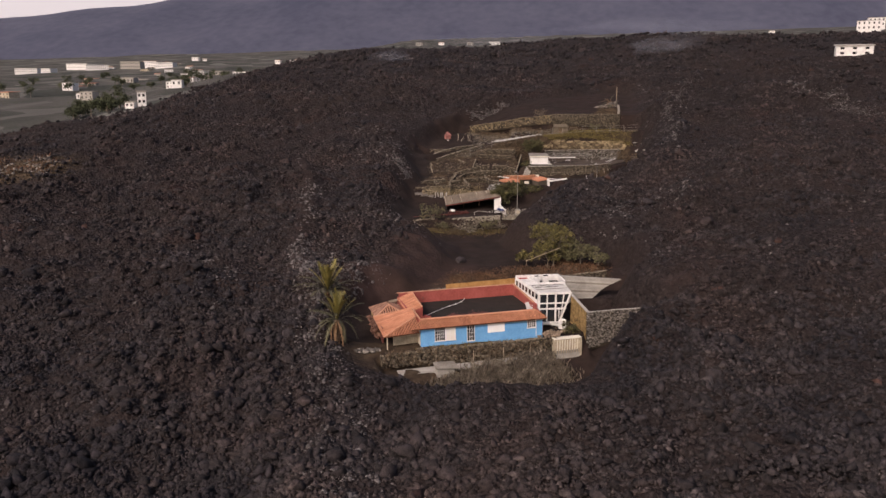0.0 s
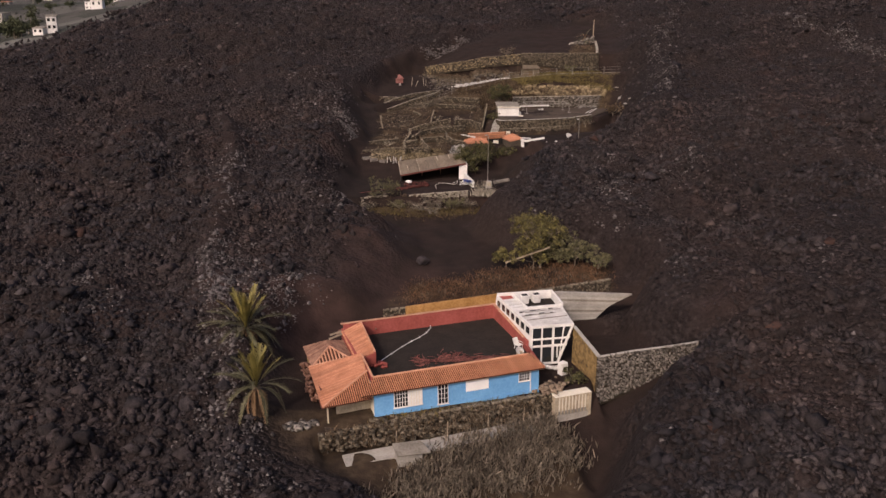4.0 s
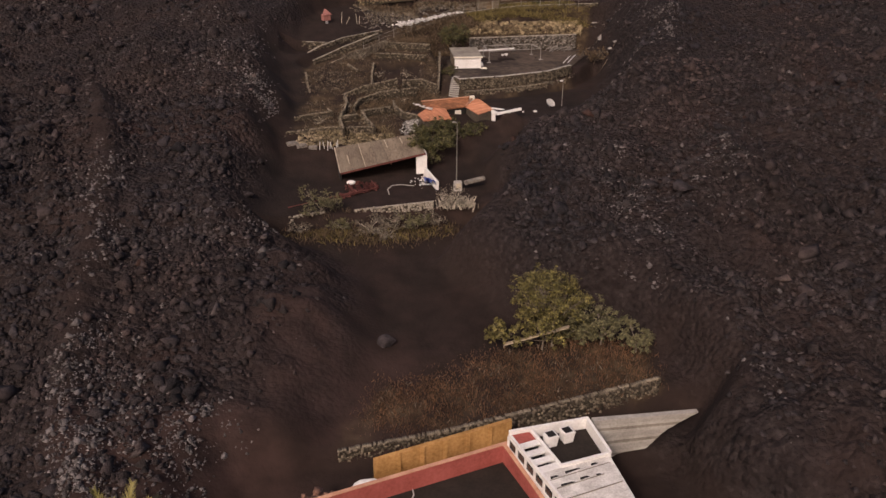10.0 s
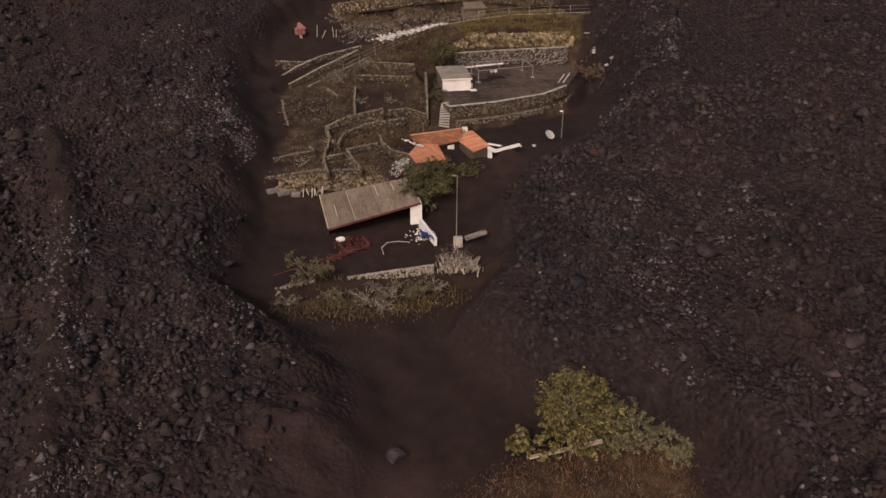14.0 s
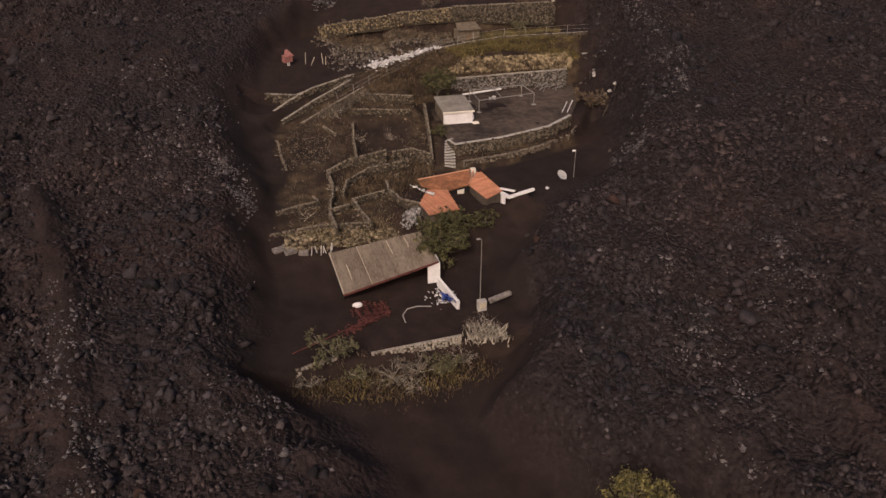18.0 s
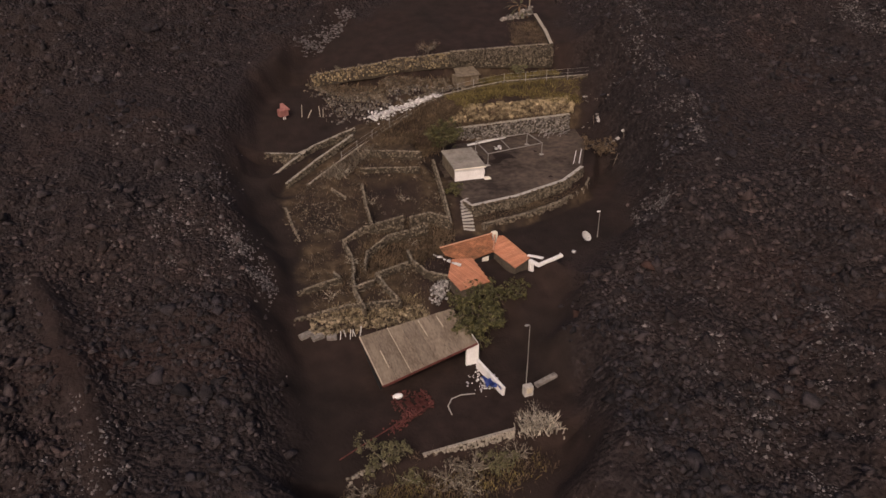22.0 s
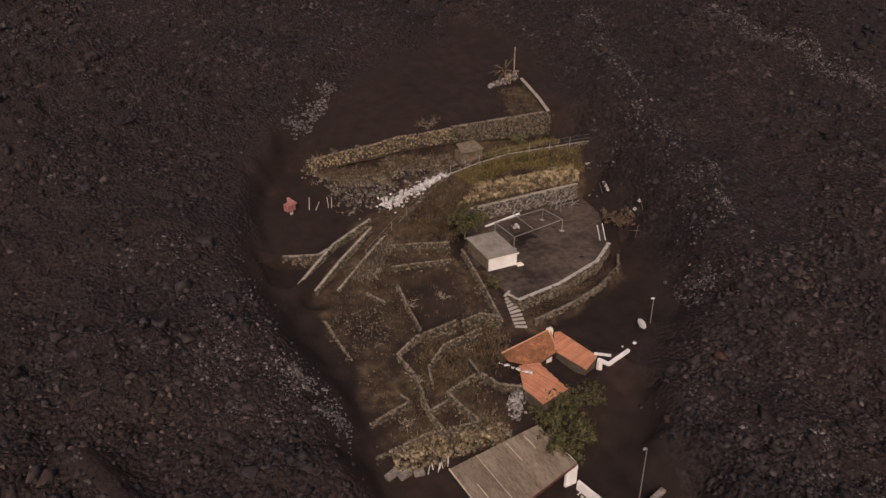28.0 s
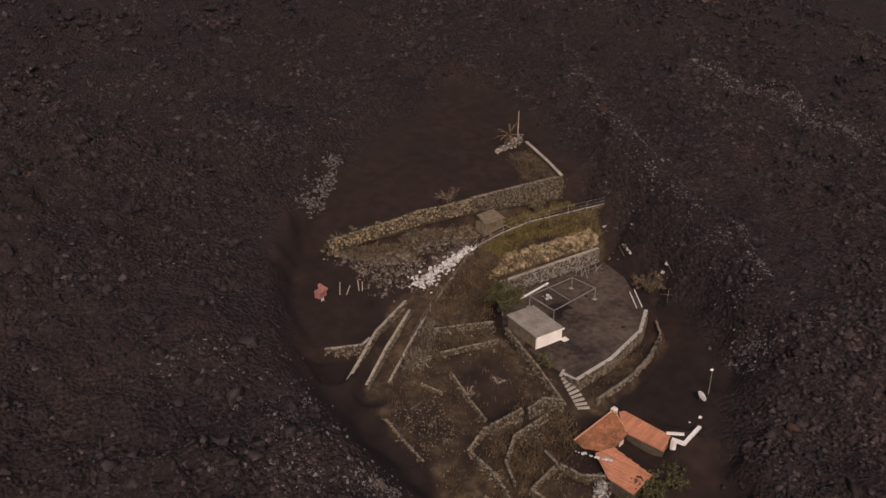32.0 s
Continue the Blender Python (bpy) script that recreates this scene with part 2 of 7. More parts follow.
SHED_SHEET = streaked("stained_shed_sheet", (0.115, 0.086, 0.060), (0.255, 0.205, 0.15), -9, 0.35, 1.3)
FLAT_ROOF = mat("dusty_roof", (0.16, 0.14, 0.115), (0.30, 0.27, 0.225), 0.7, 0.9, 0.01)
ASH = mat("black_ash", (0.016, 0.0122, 0.0098), (0.030, 0.0225, 0.018), 0.6, 0.95, 0.03)
RED_SCRAP = mat("red_wreckage", (0.055, 0.018, 0.015), (0.15, 0.050, 0.040), 2.0, 0.8, 0.02, island=0.4)
BATTEN = mat("splintered_batten", (0.085, 0.026, 0.022), (0.26, 0.105, 0.088), 2.0, 0.8, 0.02, island=0.5)
PALE_SCRAP = mat("pale_debris", (0.40, 0.38, 0.36), (0.75, 0.73, 0.70), 1.5, 0.85, 0.02, island=0.3)
METAL = mat("dull_steel", (0.22, 0.20, 0.18), (0.38, 0.36, 0.33), 3.0, 0.5, 0.0, metal=0.5)
RUST_STEEL = mat("rusty_steel", (0.16, 0.075, 0.04), (0.26, 0.15, 0.09), 3.0, 0.7, 0.0, metal=0.3)
BLUE_TARP = mat("blue_tarpaulin", (0.03, 0.06, 0.30), (0.10, 0.16, 0.45), 2.0, 0.6, 0.03)
PINK = mat("faded_red_plastic", (0.22, 0.085, 0.07), (0.36, 0.165, 0.14), 2.0, 0.6)
# near-black for openings, and for shade painted onto sheltered walls and floors
DARK = mat("dark_opening_and_shade", (0.012, 0.011, 0.010), (0.022, 0.020, 0.018), 1.0, 0.9)
WOOD = mat("weathered_plank", (0.24, 0.19, 0.135), (0.42, 0.34, 0.25), 2.0, 0.85, 0.01)
BARK = mat("bark", (0.13, 0.105, 0.08), (0.26, 0.22, 0.175), 4.0, 0.95, 0.03)
PALM_BARK = mat("palm_bark", (0.09, 0.06, 0.04), (0.19, 0.13, 0.085), 4.0, 0.95, 0.05)
LEAF = mat("olive_leaf", (0.026, 0.025, 0.009), (0.205, 0.172, 0.058), 1.5, 0.6, island=0.7)
DULL_LEAF = mat("dusty_leaf", (0.065, 0.062, 0.030), (0.15, 0.135, 0.070), 0.9, 0.7, island=0.45)
DARK_LEAF = mat("deep_green_leaf", (0.020, 0.021, 0.010), (0.115, 0.104, 0.040), 1.0, 0.6, island=0.6)
FROND = mat("palm_frond_green", (0.050, 0.047, 0.022), (0.115, 0.105, 0.055), 1.4, 0.55, spread=0.3)
FRESH_FROND = mat("young_palm_frond", (0.115, 0.100, 0.024), (0.26, 0.215, 0.066), 1.4, 0.5, spread=0.3)
DRY_FROND = mat("dry_palm_frond", (0.15, 0.085, 0.045), (0.32, 0.20, 0.11), 1.4, 0.8, spread=0.3)
STRAW = mat("dry_grass", (0.056, 0.030, 0.018), (0.175, 0.098, 0.054), 0.35, 0.9, island=0.4)
BROWN_SCRUB = mat("brown_scrub", (0.055, 0.038, 0.024), (0.14, 0.10, 0.062), 0.6, 0.9, island=0.45)
MOSS = mat("yellow_grass", (0.082, 0.066, 0.022), (0.19, 0.148, 0.055), 0.6, 0.9, island=0.4)
TWIG = mat("pale_dead_twig", (0.26, 0.23, 0.18), (0.46, 0.41, 0.33), 3.0, 0.9, island=0.3)
FAR_GREEN = mat("far_tree_leaf", (0.030, 0.036, 0.018), (0.075, 0.080, 0.040), 0.2, 0.8, island=0.4)
# distance haze is put into this blue-grey base colour
MOUNTAIN = mat("haze_tinted_hillside", (0.048, 0.052, 0.082), (0.076, 0.079, 0.112), 0.004, 1.0)
GLASS = bpy.data.materials.new("window_glass")
GLASS.use_nodes = True
GLASS.node_tree.nodes["Principled BSDF"].inputs["Base Color"].default_value = (0.02, 0.022, 0.025, 1)
GLASS.node_tree.nodes["Principled BSDF"].inputs["Roughness"].default_value = 0.12


# ---- making meshes ----
def mesh_of(name, verts, faces, materials, smooth=False):
    me = bpy.data.meshes.new(name)
    me.from_pydata([tuple(v) for v in verts], [], [tuple(f) for f in faces])
    for m in materials if isinstance(materials, (list, tuple)) else [materials]:
        me.materials.append(m)
    if smooth:
        me.polygons.foreach_set("use_smooth", [True] * len(me.polygons))
    me.update()
    return me


def bulk_mesh(name, verts, faces, materials, slots=None):
    """Many equal-sided faces at once, from arrays."""
    verts, faces = np.asarray(verts, np.float32), np.asarray(faces, np.int32)
    me = bpy.data.meshes.new(name)
    me.vertices.add(len(verts))
    me.vertices.foreach_set("co", verts.ravel())
    k = faces.shape[1]
    me.loops.add(faces.size)
    me.loops.foreach_set("vertex_index", faces.ravel())
    me.polygons.add(len(faces))
    me.polygons.foreach_set("loop_start", np.arange(0, faces.size, k, dtype=np.int32))
    for m in materials:
        me.materials.append(m)
    if slots is not None:
        me.polygons.foreach_set("material_index", np.asarray(slots, np.int32))
    me.update(calc_edges=True)
    return me


def thing(name, m, label, category, group="", kind=""):
    """An empty base that carries its parts."""
    ob = new(name)
    ob.empty_display_size = 0.3
    ob.matrix_world = m
    return tagged(ob, label, category, group, kind)


def part(name, bm, material, parent, label="", kind="", smooth=False):
    me = bpy.data.meshes.new(name)
    bmesh.ops.recalc_face_normals(bm, faces=bm.faces[:])
    bm.to_mesh(me)
    bm.free()
    for m in material if isinstance(material, (list, tuple)) else [material]:
        me.materials.append(m)
    if smooth:
        me.polygons.foreach_set("use_smooth", [True] * len(me.polygons))
    return hang(name, me, parent, label, kind)


def hang(name, me, parent, label="", kind=""):
    ob = new(name, me)
    ob.parent = parent
    return tagged(ob, label, kind=kind)


def box(x0, y0, z0, x1, y1, z1, bevel=0.0, bm=None):
    bm = bm or bmesh.new()
    got = bmesh.ops.create_cube(bm, size=1.0, matrix=Matrix.LocRotScale(((x0 + x1) / 2, (y0 + y1) / 2, (z0 + z1) / 2), None, (abs(x1 - x0), abs(y1 - y0), abs(z1 - z0))))
    if bevel:
        edges = list({e for v in got["verts"] for e in v.link_edges})
        bmesh.ops.bevel(bm, geom=edges, offset=bevel, segments=1, affect="EDGES")
    return bm


def beam(a, b, w, h=None, bm=None, sides=4):
    """A straight bar from a to b."""
    bm = bm or bmesh.new()
    a, b = Vector(a), Vector(b)
    d = b - a
    turn = d.to_track_quat("Z", "Y").to_matrix().to_4x4()
    s = Matrix.Diagonal((w, h or w, 1, 1))
    m = Matrix.Translation((a + b) / 2) @ turn @ s @ pose(0, 0, 0, 0, 0, 45 if sides == 4 else 0)
    r = 0.5 * (math.sqrt(2) if sides == 4 else 1)
    bmesh.ops.create_cone(bm, cap_ends=True, segments=sides, radius1=r, radius2=r, depth=d.length, matrix=m)
    return bm


def tube(points, radii, sides=6, bm=None):
    """A tapered tube along points."""
    bm = bm or bmesh.new()
    pts = [Vector(p) for p in points]
    rings = []
    for i, p in enumerate(pts):
        d = (pts[min(i + 1, len(pts) - 1)] - pts[max(i - 1, 0)]).normalized()
        turn = d.to_track_quat("Z", "Y").to_matrix()
        rings.append([bm.verts.new(p + turn @ Vector((math.cos(6.2832 * k / sides), math.sin(6.2832 * k / sides), 0)) * radii[i]) for k in range(sides)])
    for r, s in zip(rings, rings[1:]):
        for k in range(sides):
            bm.faces.new((r[k], r[(k + 1) % sides], s[(k + 1) % sides], s[k]))
    bm.faces.new(rings[0][::-1]), bm.faces.new(rings[-1])
    return bm


def slab(poly, thick, bm=None):
    """A flat or tilted plate: the polygon's points are its top."""
    bm = bm or bmesh.new()
    top = [bm.verts.new(p) for p in poly]
    low = [bm.verts.new((p[0], p[1], p[2] - thick)) for p in poly]
    bm.faces.new(top), bm.faces.new(low[::-1])
    for i in range(len(poly)):
        j = (i + 1) % len(poly)
        bm.faces.new((top[j], top[i], low[i], low[j]))
    return bm


# ---- the lie of the land ----
def lattice(x, y, seed):
    h = (x.astype(np.int64) * 374761393 + y.astype(np.int64) * 668265263 + seed * 1442695041) & 0xFFFFFFFF
    h = ((h ^ (h >> 13)) * 1274126177) & 0xFFFFFFFF
    return ((h ^ (h >> 16)) & 0xFFFF) / 65535.0


def value_noise(x, y, size, seed=0):
    """Smooth noise between -1 and 1, with features of that size."""
    x, y = np.asarray(x, float) / size, np.asarray(y, float) / size
    i, j = np.floor(x), np.floor(y)
    u, v = x - i, y - j
    u, v = u * u * (3 - 2 * u), v * v * (3 - 2 * v)
    a, b = lattice(i, j, seed), lattice(i + 1, j, seed)
    c, d = lattice(i, j + 1, seed), lattice(i + 1, j + 1, seed)
    return 2 * ((a * (1 - u) + b * u) * (1 - v) + (c * (1 - u) + d * u) * v) - 1


def step01(t):
    t = np.clip(t, 0, 1)
    return t * t * (3 - 2 * t)


def signed_distance(x, y, poly):
    """Distance to a polygon's edge: below zero inside."""
    x, y = np.asarray(x, float), np.asarray(y, float)
    best, inside = np.full(x.shape, 1e9), np.zeros(x.shape, bool)
    for (x0, y0), (x1, y1) in zip(poly, poly[1:] + poly[:1]):
        dx, dy = x1 - x0, y1 - y0
        t = np.clip(((x - x0) * dx + (y - y0) * dy) / (dx * dx + dy * dy), 0, 1)
        best = np.minimum(best, np.hypot(x - x0 - t * dx, y - y0 - t * dy))
        if y0 != y1:
            inside ^= ((y0 > y) != (y1 > y)) & (x < x0 + (y - y0) * dx / dy)
    return np.where(inside, -best, best)


ISLAND = [(-10, 107.5), (-2, 103.5), (4, 98.5), (9, 96), (14, 97.5), (17.5, 103), (21, 109.5), (24.5, 113.6), (28, 116), (31, 118.4), (30.5, 120), (28, 122.5), (26.8, 126), (27.2, 131), (31.5, 136), (31, 143.5), (28.5, 148.5),
          (22, 151.5), (17.5, 152.5), (15, 156), (12.2, 162), (10.8, 167), (13, 171), (16.5, 174.5), (18.5, 178.5), (21, 183), (20.2, 188), (20.5, 191.6), (24.5, 194.5), (30.5, 200.5), (37, 204.5), (42.5, 209.5), (46.5, 216),
          (49.5, 223), (52.5, 230), (54, 237), (55.5, 243), (58.6, 247.5), (58.6, 255), (58.8, 262), (60, 270), (63, 281), (63.5, 291), (59, 295), (50, 291), (38, 286), (29, 283.5), (19, 278), (11.5, 270.5), (6.5, 265.5), (0.5, 259), (-3, 250),
          (-4, 243), (-5.2, 234), (-4.6, 229), (-5.6, 222), (-4.4, 214), (-5, 206), (-7, 202), (-6, 196), (-5.4, 188), (-7, 178.6), (-7.4, 176), (-2.4, 172.2), (1.4, 168), (3.8, 163), (4.4, 156), (3.4, 149), (0.6, 143), (-2.4, 137),
          (-5, 133.4), (-9.5, 131), (-12, 125), (-12, 115)]
ROAD = [(-2, 231.8, 39.8), (2.5, 235.4, 40.9), (9.5, 240.2, 42.6), (14.5, 243.8, 43.9), (21, 247.6, 45.2), (29.5, 251.8, 46.6), (41, 252.6, 47.4), (58, 249.5, 48.0)]
LANE_EDGE = [(1.3, 232.9, 40.4), (8, 237.6, 41.9), (14.4, 241.7, 43.4), (21.9, 245.9, 45.0), (30.1, 250.2, 46.6), (36.4, 250.8, 47.2), (42.6, 250.8, 47.7), (58.6, 247.8, 48.3)]
TOP_WALL = [(8.5, 264.8, 48.6), (20, 260.5, 50.8), (33.8, 256.2, 52.5), (54.3, 254.7, 52.6)]


STRIP = [(23.9, 214.8), (31, 215.6), (37.6, 217.4), (44.3, 220.6), (47.0, 224), (46.6, 225.6), (40.9, 222.0), (31.5, 219.3), (23.9, 218.5)]
PLAIN = [(25.4, 214.4), (31, 215.1), (37.6, 216.9), (44.5, 220.1), (47.6, 223.6), (52, 230), (60, 230), (52, 208), (42, 196), (32, 196), (30, 203), (27.5, 207), (27.5, 211)]
PIT = [(21.5, 120), (25.5, 121), (28.6, 124), (28.6, 131.4), (20.6, 131.2)]
END_PLOT = [(-8, 236), (-4.6, 235.2), (-0.4, 237.6), (2.2, 239.6), (1.2, 240.2), (-3.7, 242.0), (-8, 243)]


def along(x, line, k):
    return np.interp(x, [p[0] for p in line], [p[k] for p in line])


LEVEE = [(-17, 112), (-22, 128), (-25, 139), (-27, 155), (-28.5, 171), (-31, 190), (-36, 212)]
EAST_LEVEE = [(60, 212), (63, 226), (68, 245), (76, 265), (88, 290), (96, 312)]


def line_distance(x, y, line):
    """Distance to an open line."""
    best = np.full(np.shape(x), 1e9)
    for (x0, y0), (x1, y1) in zip(line, line[1:]):
        dx, dy = x1 - x0, y1 - y0
        t = np.clip(((x - x0) * dx + (y - y0) * dy) / (dx * dx + dy * dy), 0, 1)
        best = np.minimum(best, np.hypot(x - x0 - t * dx, y - y0 - t * dy))
    return best


def lava_base(x, y):
    """The flow's broad slope; past its flank and far up it meets the old hillside."""
    old = 33.4 + 0.030 * x + np.interp(y, [-400, 60, 100, 150, 230, 300, 900, 1500, 4600], [-50, -11.5, -7.6, 0.0, 11.0, 17.5, 70, 100, 330])
    old = old - 0.14 * np.clip(-112 - x, 0, 170) * step01((y - 215) / 90) + 2
    flow = np.interp(y, [-400, 60, 100, 135, 180, 230, 290, 400, 600, 900], [-18, 20.5, 26.5, 31.6, 36.8, 44.2, 58.4, 72, 88, 104])
    flow = flow + 0.078 * np.clip(x - 10, 0, 130) - 0.02 * np.clip(-x, 0, 130) + 2.3 * np.clip((130 - y) / 40, 0, 1) * np.clip(x / 20, -1, 1)
    beside = np.maximum(step01((-70 - x) / 55), step01((y - 640) / 240))
    return flow + (old - flow) * beside


def on_levee(x, y):
    """1 along the western levee's smooth gravel crest, fading over two metres."""
    return np.exp(-(line_distance(x + 0.8 * value_noise(x, y, 9, 14), y, LEVEE) / 1.7) ** 2)


def lava_swell(x, y):
    """The flow's smooth surface: its slope, broad swells and levees."""
    far = 1 + np.clip(np.hypot(x - 10, y - 180) - 150, 0, 500) / 400
    swell = 0.9 * value_noise(x, y, 34, 1) + 1.1 * value_noise(x + 0.3 * y, y * 0.45, 11, 2)
    banks = 1.5 * np.exp(-(line_distance(x + value_noise(x, y, 9, 14), y, LEVEE) / 2.2) ** 2) + 2.0 * np.exp(-(line_distance(x + 1.5 * value_noise(x, y, 9, 14), y, EAST_LEVEE) / 3.0) ** 2)
    return lava_base(x, y) + swell * far + banks


def lava_crags(x, y):
    clump = value_noise(x, y, 6.5, 3)
    crags = 1.0 * clump + 1.3 * np.abs(value_noise(x, y, 3.1, 4)) * (0.7 + 0.5 * clump) + 0.6 * value_noise(x, y, 1.6, 5)
    return crags * (1 + 0.5 * value_noise(x, y, 23, 6)) * (1 - 0.65 * on_levee(x, y))


def island_height(x, y):
    left = np.interp(y, [95, 100, 106, 110, 126, 132, 134.8, 135.2, 140, 147, 165, 176.8, 177.5, 192, 198, 203.5, 210, 216.6, 217.2, 222, 238, 244, 258, 275],
                     [20.5, 21.5, 23.6, 24.5, 24.8, 25.2, 25.4, 26.4, 27.2, 28.2, 28.8, 30.0, 32.0, 32.3, 33.6, 36.4, 37.0, 37.6, 38.2, 39.0, 42.6, 43.2, 46.0, 48.0])
    right = np.interp(y, [95, 106, 110, 126, 136.6, 137.4, 147, 165, 182, 192, 200, 212.2, 212.8, 217.8, 218.6, 243.0, 243.9, 248.5, 258, 275],
                      [20.5, 23.6, 24.5, 25.2, 26.4, 28.2, 29.2, 29.6, 31.8, 33.5, 35.6, 37.0, 38.4, 38.5, 39.6, 39.9, 42.2, 46.5, 48.0, 49.0])
    z = left + (right - left) * step01((x - 20.6) / 1.6)
    raised = step01((x - 26.8) / 1.2) * step01((y - 198) / 5) * step01((213.5 - y) / 0.7)
    z = z + (38.3 - z) * raised
    sunk = step01(0.5 - signed_distance(x, y, [(8.5, 219.8), (16, 220.6), (19.4, 231.0), (10, 229.3)]) / 0.6)
    z = z - 0.7 * sunk
    corner = step01((x - 20.5) / 1.5) * step01((117 + 0.3 * (x - 21) - y) / 1.0) * step01((y - 98) / 4)
    z = z - (3.2 - 0.42 * np.clip(x - 21, 0, 7)) * corner
    z = z - 1.8 * step01((x - 15.2) / 1.0) * step01((21.5 - x) / 1.0) * step01((113.3 - y) / 0.8) * step01((y - 99) / 4)
    u, v = 0.9694 * (x + 3.1) + 0.2453 * (y - 110.1), 0.9694 * (y - 110.1) - 0.2453 * (x + 3.1)
    front = step01((u + 7.0) / 1.2) * step01((24.4 - u) / 0.8) * step01((-0.9 - v) / 0.4)
    z = z + (22.3 + 0.035 * u - 1.3 * step01((u - 17.6) / 1.4) - 0.28 * np.clip(-4.7 - v, 0, 12) - z) * front
    tread = step01((1.9 - np.abs(x - 22.7)) / 0.5) * step01((y - 212) / 0.8) * step01((221.3 - y) / 0.5)
    z = z + (37.3 + 0.30 * (y - 213.6) - z) * tread
    z = z + 1.7 * np.exp(-((x - 16.6) / 3.6) ** 2 - ((y - 199.0) / 2.2) ** 2) + 1.2 * np.exp(-((x - 25.0) / 2.2) ** 2 - ((y - 202.0) / 1.8) ** 2)
    for poly, level in ((PLAIN, 37.3), (STRIP, 38.2), (END_PLOT, 41.2), (PIT, 24.3)):
        z = z + (level - z) * step01(0.5 - signed_distance(x, y, poly) / 0.6)
    best, level = np.full(np.shape(x), 1e9), np.zeros(np.shape(x))
    for (x0, y0, z0), (x1, y1, z1) in zip(ROAD, ROAD[1:]):
        dx, dy = x1 - x0, y1 - y0
        t = np.clip(((x - x0) * dx + (y - y0) * dy) / (dx * dx + dy * dy), 0, 1)
        d = np.hypot(x - x0 - t * dx, y - y0 - t * dy)
        level = np.where(d < best, z0 + t * (z1 - z0), level)
        best = np.minimum(best, d)
    z = z + (level - z) * step01(1 - (best - 1.7) / 1.4)
    upper = y > along(x, TOP_WALL, 1) + 0.3
    z = np.where(upper, along(x, TOP_WALL, 2) - 0.3 + 0.17 * (y - along(x, TOP_WALL, 1)), z)
    return z + 0.10 * value_noise(x, y, 2.1, 7) + 0.12 * value_noise(x, y, 5, 8)


def far_land(x, y):
    """How far the ground is farmland beyond the flow's edge, 0 to 1."""
    edge = np.interp(y, [200, 260, 330, 420, 560, 700, 900], [-270, -200, -165, -140, -132, -108, -95]) + 12 * value_noise(x, y, 60, 11)
    return np.maximum(step01((edge - x) / 14), step01((y - 900 - 60 * value_noise(x, y, 200, 12)) / 50))


def ground_height(x, y):
    x, y = np.asarray(x, float), np.asarray(y, float)
    d = signed_distance(x, y, ISLAND)
    wobble = 0.8 * value_noise(x, y, 3.3, 9) + 1.2 * value_noise(x, y, 11, 10)
    lava, isle = lava_swell(x, y), island_height(x, y)
    reach = 6.5 + 2 * value_noise(x, y, 24, 13) + 6 * step01((6 - x) / 6) * step01((y - 134) / 8) * step01((172 - y) / 6) + 3 * step01((2 - x) / 6) * step01((y - 172) / 6) * step01((200 - y) / 6) + 3.5 * step01((x - 30) / 6) * step01((y - 190) / 10)
    return isle + (lava - isle) * step01((d + wobble * step01(d / 3)) / reach) + lava_crags(x, y) * step01((d - 3 + 1.5 * step01((x - 18) / 6) + wobble) / 7)


def at(x, y):
    x, y = np.array([float(x)]), np.array([float(y)])
    return float(ground_height(x, y)[0] - 6 * far_land(x, y)[0])


def spread_line(lo, a, b, hi, step, n_lo, n_hi):
    """Grid lines: even between a and b, ever wider outside."""
    core = np.arange(a, b + step / 2, step)
    low = a - (a - lo) * np.linspace(1, 0, n_lo, endpoint=False) ** 3.2
    high = b + (hi - b) * np.linspace(0, 1, n_hi + 1)[1:] ** 3.2
    return np.concatenate([low, core, high])


